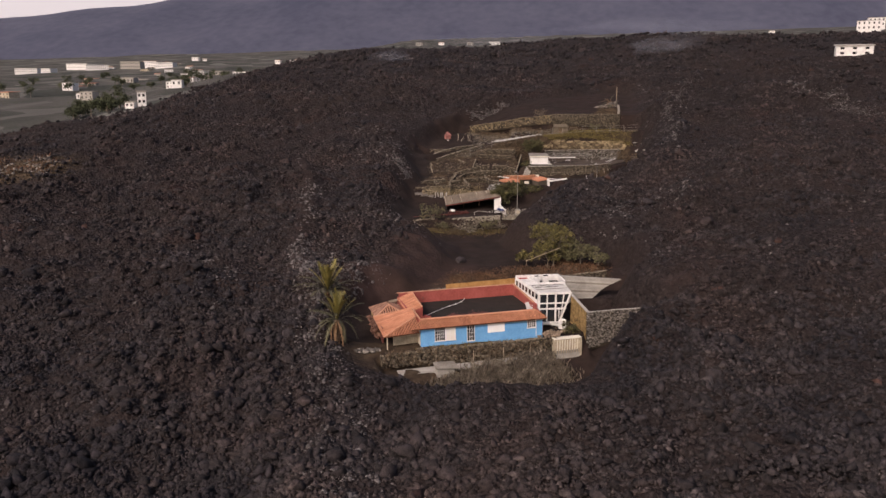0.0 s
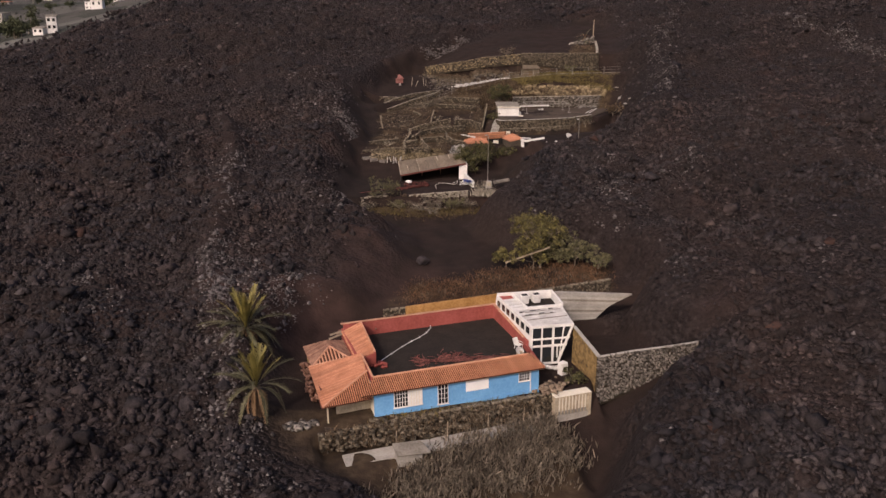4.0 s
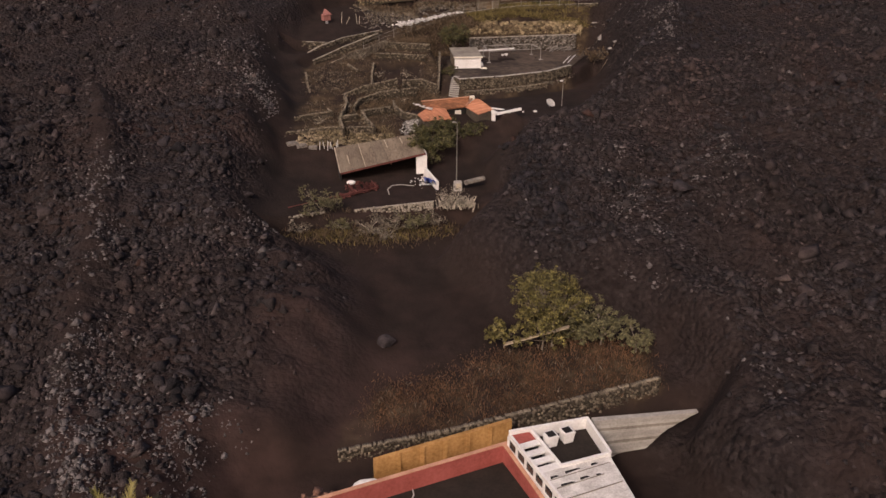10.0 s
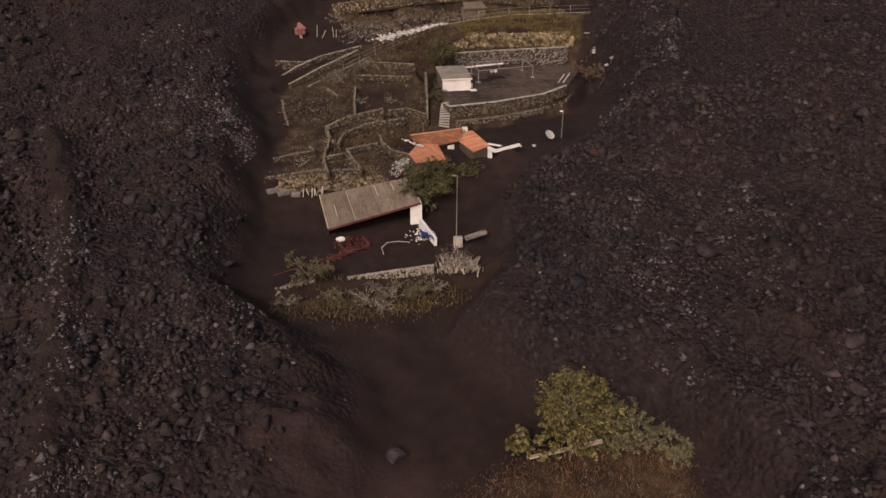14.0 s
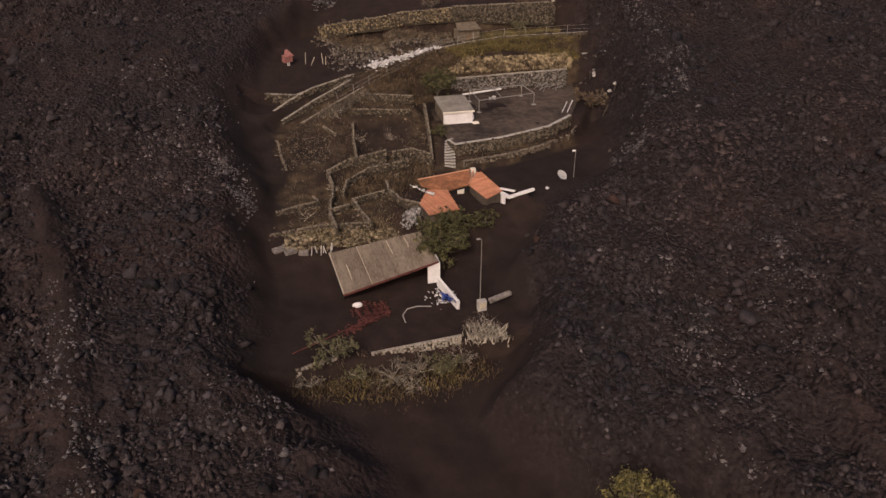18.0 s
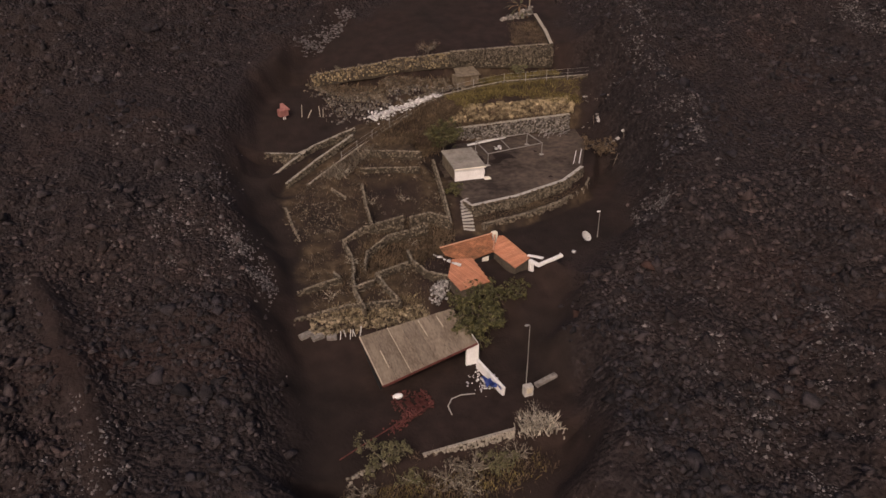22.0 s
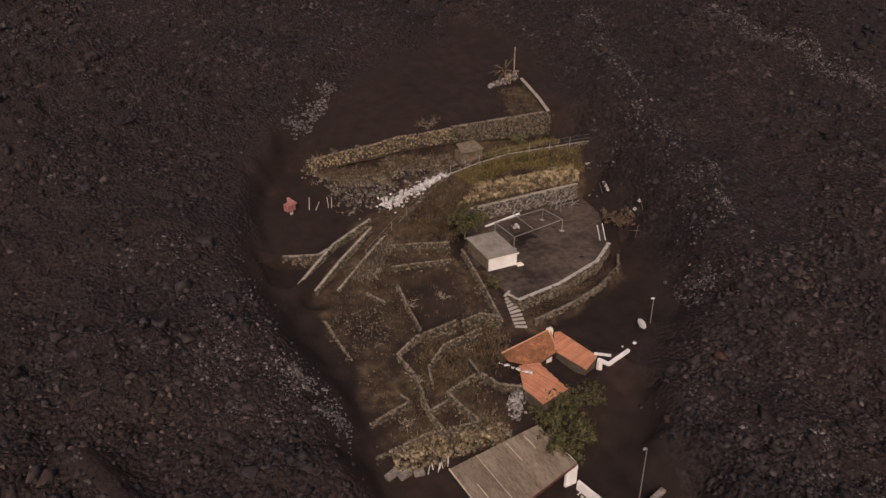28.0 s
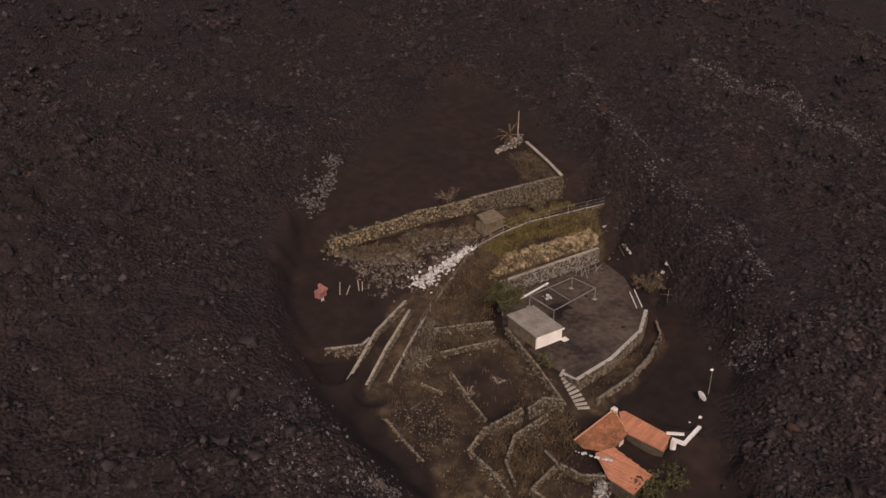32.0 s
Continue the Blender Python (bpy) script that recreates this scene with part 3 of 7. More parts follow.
def build_ground():
    xs = spread_line(-3600, -90, 120, 3600, 0.62, 48, 48)
    ys = spread_line(-500, 72, 330, 4300, 0.62, 22, 70)
    gx, gy = np.meshgrid(xs, ys)
    d = signed_distance(gx, gy, ISLAND)
    z = ground_height(gx, gy)
    # farmland beyond the flow's edge
    farm = far_land(gx, gy)
    z = z - farm * 6
    ny, nx = gx.shape
    k = np.arange(ny * nx).reshape(ny, nx)
    quads = np.stack([k[:-1, :-1], k[:-1, 1:], k[1:, 1:], k[1:, :-1]], -1).reshape(-1, 4)
    me = bulk_mesh("ground", np.stack([gx, gy, z], -1).reshape(-1, 3), quads, [GROUND])
    near = 2.2 * step01((gx - 18) / 6)
    inside = step01(0.5 - (d + near - 4.0 + 2.0 * value_noise(gx, gy, 4, 21) + 2.5 * value_noise(gx, gy, 12, 24)) / 7)
    ragged = 0.9 * value_noise(gx, gy, 2.2, 25) + 1.1 * value_noise(gx, gy, 6, 26)
    plots = ([(-5.6, 202), (9, 200), (13, 203), (11.5, 208), (15, 213), (22, 214), (23, 233), (24, 241), (30, 243.5), (54, 242.4), (57, 249), (40, 254), (22, 252.5), (10, 245), (1, 238), (-2.6, 232), (-2.8, 219), (-5, 212)],
             [(22, 213.4), (32, 214.2), (45, 219.6), (46, 223), (24, 218.4)], [(-2, 135.4), (28.5, 138), (29, 145), (22, 147.5), (13, 146), (9, 143.5), (2, 142)], [(46, 255), (55, 255.2), (57, 266), (51, 265)],
             [(8, 263.5), (34, 255.4), (54, 254), (54, 252), (36, 253), (22, 254), (13, 256)])
    field = sum(step01(0.5 - (signed_distance(gx, gy, p) + ragged) / 1.2) for p in plots)
    soil = np.clip(field, 0, 1) * np.clip(0.55 + 0.6 * value_noise(gx, gy, 2.4, 22) + 0.35 * value_noise(gx, gy, 7, 27), 0, 1)
    for dark in ([(8.5, 219.8), (16, 220.6), (19.4, 231.0), (10, 229.3)], [(-1.8, 219.6), (4, 219.4), (5.4, 227), (-1.8, 227)], [(11.5, 204.2), (15, 204), (15, 210), (11.6, 210.5)], [(2.6, 201.6), (5.6, 201.6), (5, 205), (2.2, 205)]):
        soil = soil * (1 - 0.75 * step01(0.5 - (signed_distance(gx, gy, dark) + 0.5 * ragged) / 0.8))
    aside = np.hypot((gx + 112) / 18, (gy - 207) / 12) + 0.35 * value_noise(gx, gy, 7, 28)
    soil = np.maximum(soil, step01(1.5 - aside) * 0.9)
    soil = np.maximum(soil, inside * (gy < 112) * (gy > 100) * (gx < 17) * 0.6)
    ash = np.maximum(inside, step01((0.45 + value_noise(gx, gy, 19, 23)) / -0.5) * 0.35)
    rusty = np.zeros(gx.shape)
    for cx, cy, rx, ry, amount in ((-3, 146, 7, 11, 0.8), (-15, 133, 9, 6, 0.95), (-4, 162, 6, 8, 0.5), (33, 142, 3, 4, 0.3), (37, 121, 4, 3, 0.5), (-34, 134, 4, 3, 0.4), (80, 182, 5, 3, 0.6), (77, 209, 3, 2.5, 0.8), (24, 168, 6, 5, 0.2)):
        rusty = np.maximum(rusty, amount * step01(1.4 - np.hypot((gx - cx) / rx, (gy - cy) / ry) - 0.5 * value_noise(gx, gy, 5, 29)))
    ash = np.maximum(np.maximum(ash, rusty * 0.85), 0.75 * on_levee(gx, gy))
    cover = np.stack([ash, soil, farm, rusty], -1).reshape(-1, 4)
    layer = me.color_attributes.new("cover", "FLOAT_COLOR", "POINT")
    layer.data.foreach_set("color", cover.astype(np.float32).ravel())
    me.polygons.foreach_set("use_smooth", np.ones(len(me.polygons), bool))
    ob = new("ground", me)
    tagged(ob, "dark lava field and ash sheet around spared terraces", "ground", kind="structure")


build_ground()


# ---- kinds of things ----
def tile_rows(parent, poly, tile, pitch=0.30, rise=0.10, cover=0.62):
    """Rows of half-round tiles, each one a part, on a flat, convex, tilted polygon; its first edge is the eave."""
    p = [Vector(q) for q in poly]
    a = (p[1] - p[0]).normalized()
    n = (p[1] - p[0]).cross(p[2] - p[0]).normalized()
    if n.z < 0:
        n = -n
    b = n.cross(a)
    if sum((q - p[0]).dot(b) for q in p) < 0:
        b = -b
    flat2 = [((q - p[0]).dot(a), (q - p[0]).dot(b)) for q in p]
    lo, hi = min(q[0] for q in flat2), max(q[0] for q in flat2)

    def span(s):
        hits = []
        for (x0, y0), (x1, y1) in zip(flat2, flat2[1:] + flat2[:1]):
            if abs(x1 - x0) > 1e-6 and min(x0, x1) - 1e-6 <= s <= max(x0, x1) + 1e-6:
                hits.append(y0 + (y1 - y0) * (s - x0) / (x1 - x0))
        return (min(hits), max(hits)) if hits else (0, 0)

    count = max(1, round((hi - lo) / pitch))
    for i in range(count):
        s0, s1 = lo + (hi - lo) * i / count, lo + (hi - lo) * (i + 1) / count
        y0, y1 = span(min(max((s0 + s1) / 2, lo + 1e-4), hi - 1e-4))
        pieces = max(1, int((y1 - y0) / 0.45))
        verts, faces = [], []
        for c in range(pieces):
            lo_y, hi_y = y0 - 0.06 + (y1 - y0) * c / pieces, y0 - 0.04 + (y1 - y0) * (c + 1) / pieces
            k0 = len(verts)
            for k, h in ((0, 0.0), (0.2, 0.75), (0.5, 1.0), (0.8, 0.75), (1, 0.0)):
                s = s0 + (s1 - s0) * (0.5 + cover * (k - 0.5))
                verts += [p[0] + a * s + b * lo_y + n * (h * rise + 0.035), p[0] + a * s + b * hi_y + n * (h * rise * 0.85 + 0.012)]
            faces += [(k0 + 2 * k, k0 + 2 * k + 2, k0 + 2 * k + 3, k0 + 2 * k + 1) for k in range(4)]
            faces.append((k0 + 8, k0 + 6, k0 + 4, k0 + 2, k0))
        hang("tile_strip", mesh_of("tile_strip", verts, faces, tile), parent)


def tiled_plane(parent, poly, name="roof_slope", tile=TILE, pitch=0.30, bed=TILE_BED, rise=0.10, cover=0.62):
    base = part(name, slab(poly, 0.14), bed, parent)
    tile_rows(base, poly, tile, pitch, rise, cover)
    return base


def ridge(parent, a, b, r=0.13, name="ridge_cap", material=RIDGE_TILE):
    a, b = Vector(a), Vector(b)
    n = max(2, int((b - a).length / 0.42))
    bm = bmesh.new()
    for i in range(n):
        p, q = a.lerp(b, i / n), a.lerp(b, (i + 1.08) / n)
        bmesh.ops.create_cone(bm, cap_ends=True, segments=7, radius1=r * 1.12, radius2=r * 0.92, depth=(q - p).length,
                              matrix=Matrix.Translation((p + q) / 2) @ (q - p).to_track_quat("Z", "Y").to_matrix().to_4x4())
    return part(name, bm, material, parent)


def block_stone(rng, c, half, turn, verts, faces):
    """One rough stone: a box with jittered corners."""
    k = len(verts)
    ca, sa = math.cos(turn), math.sin(turn)
    for sx, sy, sz in ((-1, -1, -1), (1, -1, -1), (1, 1, -1), (-1, 1, -1), (-1, -1, 1), (1, -1, 1), (1, 1, 1), (-1, 1, 1)):
        x, y, z = (s * h * rng.uniform(0.62, 1.0) for s, h in zip((sx, sy, sz), half))
        verts.append((c[0] + x * ca - y * sa, c[1] + x * sa + y * ca, c[2] + z))
    faces.extend((k + a, k + b, k + c2, k + d) for a, b, c2, d in ((0, 3, 2, 1), (4, 5, 6, 7), (0, 1, 5, 4), (1, 2, 6, 5), (2, 3, 7, 6), (3, 0, 4, 7)))


def stone_wall(name, line, drop, thick=0.5, stone=STONE, label="", size=0.34, coping=None, gap=0.06, core=MORTAR, cap=0.14):
    """A dry-stone wall under a line of top points; its outer face is on the line's right-hand side, as one goes along it."""
    rng = random.Random(len(line) * 31 + int(abs(line[0][0]) * 7))
    drops = drop if isinstance(drop, (list, tuple)) else [drop] * len(line)
    holder = thing(name, pose(*line[0]), label, "stone wall", "dry-stone walls")
    o = Vector(line[0])
    pts = [Vector(p) for p in line]
    side = []
    for i, p in enumerate(pts):
        d = pts[min(i + 1, len(pts) - 1)] - pts[max(i - 1, 0)]
        side.append(Vector((d.y, -d.x, 0)).normalized())
    bm = bmesh.new()
    rings = []
    for p, s, h in zip(pts, side, drops):
        q = p - o
        rings.append([bm.verts.new(v) for v in (q + s * 0.02, q - s * thick, q - s * thick - Vector((0, 0, h + 0.4)), q + s * (0.02 + 0.06 * h) - Vector((0, 0, h + 0.4)))])
    for r, t in zip(rings, rings[1:]):
        for k in range(4):
            bm.faces.new((r[k], r[(k + 1) % 4], t[(k + 1) % 4], t[k]))
    bm.faces.new(rings[0][::-1]), bm.faces.new(rings[-1])
    part("core", bm, core, holder)
    verts, faces, caps, cap_faces = [], [], [], []
    for (p, s0, h0), (q, s1, h1) in zip(zip(pts, side, drops), list(zip(pts, side, drops))[1:]):
        run = (q - p).length
        angle = math.atan2(q.y - p.y, q.x - p.x)
        n = max(1, int(run / size))
        for i in range(n):
            f = (i + 0.5) / n
            s, h = s0.lerp(s1, f).normalized(), h0 + (h1 - h0) * f
            rows = max(1, int(h / (size * 0.8)))
            base = p.lerp(q, f) - o
            for r in range(rows + 1):
                if rng.random() < gap + 0.08:
                    continue
                down = r * size * 0.8 + rng.uniform(-0.08, 0.08)
                c = base + s * (0.03 + 0.06 * down + rng.uniform(-0.05, 0.07)) + Vector((math.cos(angle), math.sin(angle), 0)) * rng.uniform(-0.12, 0.12) - Vector((0, 0, down + 0.05))
                w = size * rng.uniform(0.36, 0.66)
                block_stone(rng, c, (w, 0.16, size * rng.uniform(0.32, 0.52)), angle + rng.uniform(-0.2, 0.2), verts, faces)
        # top row takes the paler colour that paints sunlit wall tops
        if coping is None:
            n = max(2, int(run / (size * 0.8)))
            for i in range(n):
                if rng.random() > gap * 0.5:
                    f = (i + 0.5) / n
                    c = p.lerp(q, f) - o - s0.lerp(s1, f).normalized() * thick * rng.uniform(0.3, 0.55) + Vector((0, 0, rng.uniform(-0.03, 0.05)))
                    block_stone(rng, c, (size * 0.52, thick * 0.5 + 0.06, 0.12), angle + rng.uniform(-0.12, 0.12), caps, cap_faces)
    k = len(verts)
    slots = [0] * len(faces) + [1] * len(cap_faces)
    verts, faces = verts + caps, faces + [tuple(v + k for v in f) for f in cap_faces]
    hang("stones", bulk_mesh("stones", verts, faces, [stone, CAP_STONE], slots), holder, kind="stuff")
    if coping:
        bm = bmesh.new()
        rings = []
        for p, s in zip(pts, side):
            q = p - o
            rings.append([bm.verts.new(v) for v in (q + s * 0.1, q + s * 0.1 + Vector((0, 0, cap)), q - s * (thick + 0.04) + Vector((0, 0, cap)), q - s * (thick + 0.04))])
        for r, t in zip(rings, rings[1:]):
            for k in range(4):
                bm.faces.new((r[k], r[(k + 1) % 4], t[(k + 1) % 4], t[k]))
        bm.faces.new(rings[0][::-1]), bm.faces.new(rings[-1])
        part("coping", bm, coping, holder, "pale plastered coping")
    return holder


def grille_window(parent, x, z0, w, h, bars=4, closed=False, y=0.0):
    """A white-framed window in a front wall, with dark panes behind white bars, or closed white shutters."""
    win = part("window", box(x, y - 0.05, z0, x + w, y + 0.05, z0 + h), DARK if not closed else WHITE, parent)
    for a, b, c, d in ((x - 0.07, z0 - 0.07, x + w + 0.07, z0), (x - 0.07, z0 + h, x + w + 0.07, z0 + h + 0.07), (x - 0.07, z0, x, z0 + h), (x + w, z0, x + w + 0.07, z0 + h)):
        part("frame_bar", box(a, y - 0.09, b, c, y + 0.04, d), WHITE, win)
    for i in range(1, bars):
        part("glazing_bar", box(x + w * i / bars - 0.03, y - 0.08, z0, x + w * i / bars + 0.03, y - 0.045, z0 + h), WHITE if not closed else CREAM, win)
    if not closed:
        for i in range(1, 4):
            part("cross_bar", box(x, y - 0.078, z0 + h * i / 4 - 0.02, x + w, y - 0.045, z0 + h * i / 4 + 0.02), WHITE, win)
        for i in range(bars):
            part("pane", box(x + w * i / bars + 0.03, y - 0.056, z0, x + w * (i + 1) / bars - 0.03, y - 0.051, z0 + h), GLASS, win)
    part("sill", box(x - 0.12, y - 0.14, z0 - 0.13, x + w + 0.12, y + 0.02, z0 - 0.07), WHITE, win)
    return win


def leaf_cloud(rng, blobs, count, size, flatness=0.8):
    """Small bent leaves gathered in clumps: arrays of quads."""
    verts, faces = [], []
    weights = [b[3] ** 2 for b in blobs]
    for _ in range(count):
        bx, by, bz, br = rng.choices(blobs, weights)[0]
        d = Vector((rng.gauss(0, 1), rng.gauss(0, 1), rng.gauss(0, 1))).normalized() * br * min(1.9, abs(rng.gauss(0, 1.0)))
        c = Vector((bx + d.x, by + d.y, bz + d.z * flatness))
        out = (d.normalized() + Vector((rng.uniform(-0.8, 0.8), rng.uniform(-0.8, 0.8), rng.uniform(-0.2, 0.9)))).normalized()
        t = out.orthogonal().normalized()
        t = (t * math.cos(a := rng.uniform(0, 6.28)) + out.cross(t) * math.sin(a)).normalized()
        s = out.cross(t)
        w, l = size * rng.uniform(0.35, 0.7), size * rng.uniform(0.7, 1.3)
        k = len(verts)
        verts += [c - t * l, c + s * w - out * 0.05 * l, c + t * l, c - s * w - out * 0.05 * l]
        faces.append((k, k + 1, k + 2, k + 3))
    return verts, faces


def bush(name, x, y, z, width, height, leaves, leaf, label, seed, stems=6, size=0.22, trunk=0.12, category="tree", lean=(0, 0), bare=0.0, wood=BARK):
    rng = random.Random(seed)
    holder = thing(name, pose(x, y, z), label, category)
    blobs, limbs = [], bmesh.new()
    tube([(0, 0, -0.5), (0.05, 0.03, height * 0.12), (0.12, 0.06, height * 0.22)], [trunk * 1.3, trunk, trunk * 0.8], 6, limbs)
    twigs = bmesh.new()
    for i in range(stems):
        a = 6.283 * i / stems + rng.uniform(-0.4, 0.4)
        reach = width * rng.uniform(0.22, 0.46)
        top = Vector((math.cos(a) * reach + lean[0] * height, math.sin(a) * reach * 0.9 + lean[1] * height, height * rng.uniform(0.34, 0.95)))
        mid = Vector((top.x * 0.4, top.y * 0.4, top.z * 0.52))
        tube([(0.1, 0.05, height * 0.15), mid, top], [trunk * 0.7, trunk * 0.45, trunk * 0.15], 5, limbs)
        for _ in range(11):
            tip = top + Vector((rng.uniform(-1, 1), rng.uniform(-1, 1), rng.uniform(-0.9, 0.6))) * width * 0.19
            tube([mid.lerp(top, rng.uniform(0.2, 0.8)), tip], [trunk * 0.22, trunk * 0.06], 4, twigs)
            if rng.random() >= bare:
                blobs.append((tip.x, tip.y, tip.z, width * rng.uniform(0.025, 0.075)))
    blobs.append((lean[0] * height * 0.5, 0, height * 0.5, width * 0.08))
    part("trunk", limbs, wood, holder)
    part("branchwork", twigs, wood, holder)
    if leaves:
        v, f = leaf_cloud(rng, blobs, leaves, size)
        hang("crown", bulk_mesh("crown", v, f, [leaf]), holder, kind="stuff")
    return holder


def blades(name, label, spots, per, size, material, seed, category="grass", spread_r=0.5):
    """Dry grass or scrub over a patch of ground: one mass of thin blades."""
    rng = random.Random(seed)
    verts, faces = [], []
    for x, y, z in spots:
        for _ in range(per):
            bx, by = x + rng.gauss(0, spread_r), y + rng.gauss(0, spread_r)
            a, h, w = rng.uniform(0, 6.28), size * rng.uniform(0.5, 1.3), size * rng.uniform(0.05, 0.13)
            dx, dy = math.cos(a), math.sin(a)
            lx, ly = rng.gauss(0, 0.45) * h, rng.gauss(0, 0.45) * h
            k = len(verts)
            verts += [(bx - dx * w, by - dy * w, z - 0.06), (bx + dx * w, by + dy * w, z - 0.06), (bx + lx * 0.5 + dx * w * 0.7, by + ly * 0.5 + dy * w * 0.7, z + h * 0.6), (bx + lx, by + ly, z + h)]
            faces.append((k, k + 1, k + 2, k + 3))
    ob = new(name, bulk_mesh(name, verts, faces, [material]))
    return tagged(ob, label, category, kind="stuff")


def in_patch(poly, count, seed, stray=0.0):
    """Random spots on the ground inside a polygon, some straying over its edge."""
    rng = random.Random(seed)
    xs, ys = [p[0] for p in poly], [p[1] for p in poly]
    px = np.array([rng.uniform(min(xs), max(xs)) for _ in range(count * 3)])
    py = np.array([rng.uniform(min(ys), max(ys)) for _ in range(count * 3)])
    ok = signed_distance(px, py, poly) < 0
    px, py = px[ok][:count], py[ok][:count]
    if stray:
        px, py = px + np.array([rng.gauss(0, stray) for _ in px]), py + np.array([rng.gauss(0, stray) for _ in py])
    return list(zip(px, py, ground_height(px, py)))


def rubble(name, label, spots, size, material, seed, category="rubble"):
    rng = random.Random(seed)
    verts, faces = [], []
    for x, y, z in spots:
        s = size * rng.uniform(0.45, 1.4)
        block_stone(rng, (x, y, z + s * 0.2), (s * rng.uniform(0.5, 1), s * rng.uniform(0.4, 0.8), s * rng.uniform(0.3, 0.6)), rng.uniform(0, 6.28), verts, faces)
    ob = new(name, bulk_mesh(name, verts, faces, [material]))
    return tagged(ob, label, category, kind="stuff")


# ---- the blue house ----
HX, HY, HZ, HTURN = -3.1, 110.1, 24.6, 14.2


def build_house():
    house = thing("house", pose(HX, HY, HZ - 0.05, 0, -1.0, HTURN), "blue single-storey house with terracotta tile roofs and an ash-filled flat roof", "house")
    # walls
    part("front_wall", box(0, 0, -0.6, 18.2, 0.28, 2.68), BLUE, house, "blue plastered front wall")
    part("end_wall", box(17.92, 0.28, -0.6, 18.2, 5.6, 2.6), DIRTY_CREAM, house, "stained end wall")
    part("porch_wall", box(0, 0.3, -0.6, 0.25, 9.0, 2.6), CREAM, house)
    part("west_wall", box(0, 9.0, -0.6, 0.25, 17.2, 3.0), RED, house)
    part("back_wall", box(0.25, 16.95, -0.6, 20.0, 17.2, 3.62), RED, house, "red plastered parapet at the back")
    part("back_coping", box(-0.05, 16.9, 3.62, 20.0, 17.25, 3.70), RIDGE_TILE, house)
    east = part("east_wall", slab([(19.42, 7.2, 3.0), (19.67, 7.2, 3.0), (19.75, 16.95, 3.6), (19.5, 16.95, 3.6)], 3.6), RED, house, "red plastered side parapet")
    part("coping", slab([(19.37, 7.2, 3.08), (19.72, 7.2, 3.08), (19.80, 16.95, 3.68), (19.45, 16.95, 3.68)], 0.07), RIDGE_TILE, east)
    part("east_wall_low", slab([(19.0, 2.6, 2.3), (19.3, 2.6, 2.3), (19.67, 7.2, 2.62), (19.42, 7.2, 2.62)], 3.0), RED, house, "broken lower end of the side parapet")
    part("broken_edge", slab([(19.40, 6.2, 3.0), (19.70, 6.2, 3.0), (19.67, 7.2, 3.05), (19.42, 7.2, 3.05)], 0.5), RED, house)
    part("roof_deck", slab([(0.3, 1.9, 1.8), (19.4, 1.9, 1.8), (19.55, 16.95, 1.8), (0.3, 16.95, 1.8)], 0.25), ASH, house, "flat roof filled with black volcanic ash")
    # front slope
    tiled_plane(house, [(-1.4, -0.45, 2.70), (18.75, -0.40, 2.70), (17.9, 2.1, 3.32), (0.5, 2.1, 3.32)], pitch=0.215, cover=0.52, rise=0.12)
    ridge(house, (0.4, 2.15, 3.36), (17.9, 2.15, 3.36))
    part("eave_board", box(-0.3, -0.40, 2.54, 18.6, -0.34, 2.64), WOOD, house)
    tiled_plane(house, [(18.75, -0.40, 2.70), (18.7, 3.6, 2.72), (17.9, 2.1, 3.32)])
    # porch roof
    tiled_plane(house, [(-5.2, 9.1, 2.35), (-5.2, 0.2, 1.8), (0.1, 3.6, 3.45), (0.45, 7.6, 3.55)], pitch=0.24, bed=PINK_BED, rise=0.03, cover=0.95)
    tiled_plane(house, [(-5.2, 0.2, 1.8), (-0.2, 0.0, 2.1), (0.1, 3.6, 3.45)], pitch=0.215, cover=0.52, rise=0.12)
    ridge(house, (-5.2, 0.2, 1.87), (0.1, 3.6, 3.5), 0.1)
    ridge(house, (0.42, 2.2, 3.4), (0.42, 7.7, 3.62), 0.12)
    ridge(house, (-5.2, 9.1, 2.4), (0.45, 7.7, 3.6), 0.1)
    part("inner_wall", box(0.25, 2.2, 1.9, 0.5, 8.0, 3.4), RED, house)
    for x, y in ((-4.7, 0.6), (-4.9, 8.6)):
        part("porch_post", box(x - 0.07, y - 0.07, -0.9, x + 0.07, y + 0.07, 1.85), DIRTY_CREAM, house)
    part("porch_floor", box(-5.2, -0.6, -0.9, 0, 9.0, -0.3), PATIO, house)
    part("porch_back_wall", box(-3.6, 1.9, -0.4, 0, 2.1, 2.0), DIRTY_CREAM, house, "stained cream wall in the porch's shade")
    part("porch_side_wall", box(-4.9, 3.4, -0.6, -4.7, 9.0, 2.2), RED_SCRAP, house, "crumbling reddish side wall of the porch")
    # roof strip on the west wing
    tiled_plane(house, [(-0.1, 16.4, 2.9), (-0.1, 8.3, 2.75), (2.0, 7.9, 3.6), (2.3, 16.3, 3.75)], bed=PINK_BED, rise=0.03, cover=0.95)
    ridge(house, (2.0, 7.9, 3.66), (2.3, 16.3, 3.8), 0.1)
    part("strip_wall", box(1.85, 7.8, 2.0, 2.1, 16.3, 3.55), RED, house)
    part("strip_end", slab([(0.0, 7.85, 2.75), (2.05, 7.75, 3.5), (2.05, 7.95, 3.5), (0.0, 8.05, 2.75)], 1.2), RED, house)
    # small hipped roof
    tiled_plane(house, [(-4.8, 9.3, 2.2), (-0.2, 9.5, 2.2), (-2.4, 11.7, 3.3)], tile=RIDGE_TILE, pitch=0.40, cover=0.45)
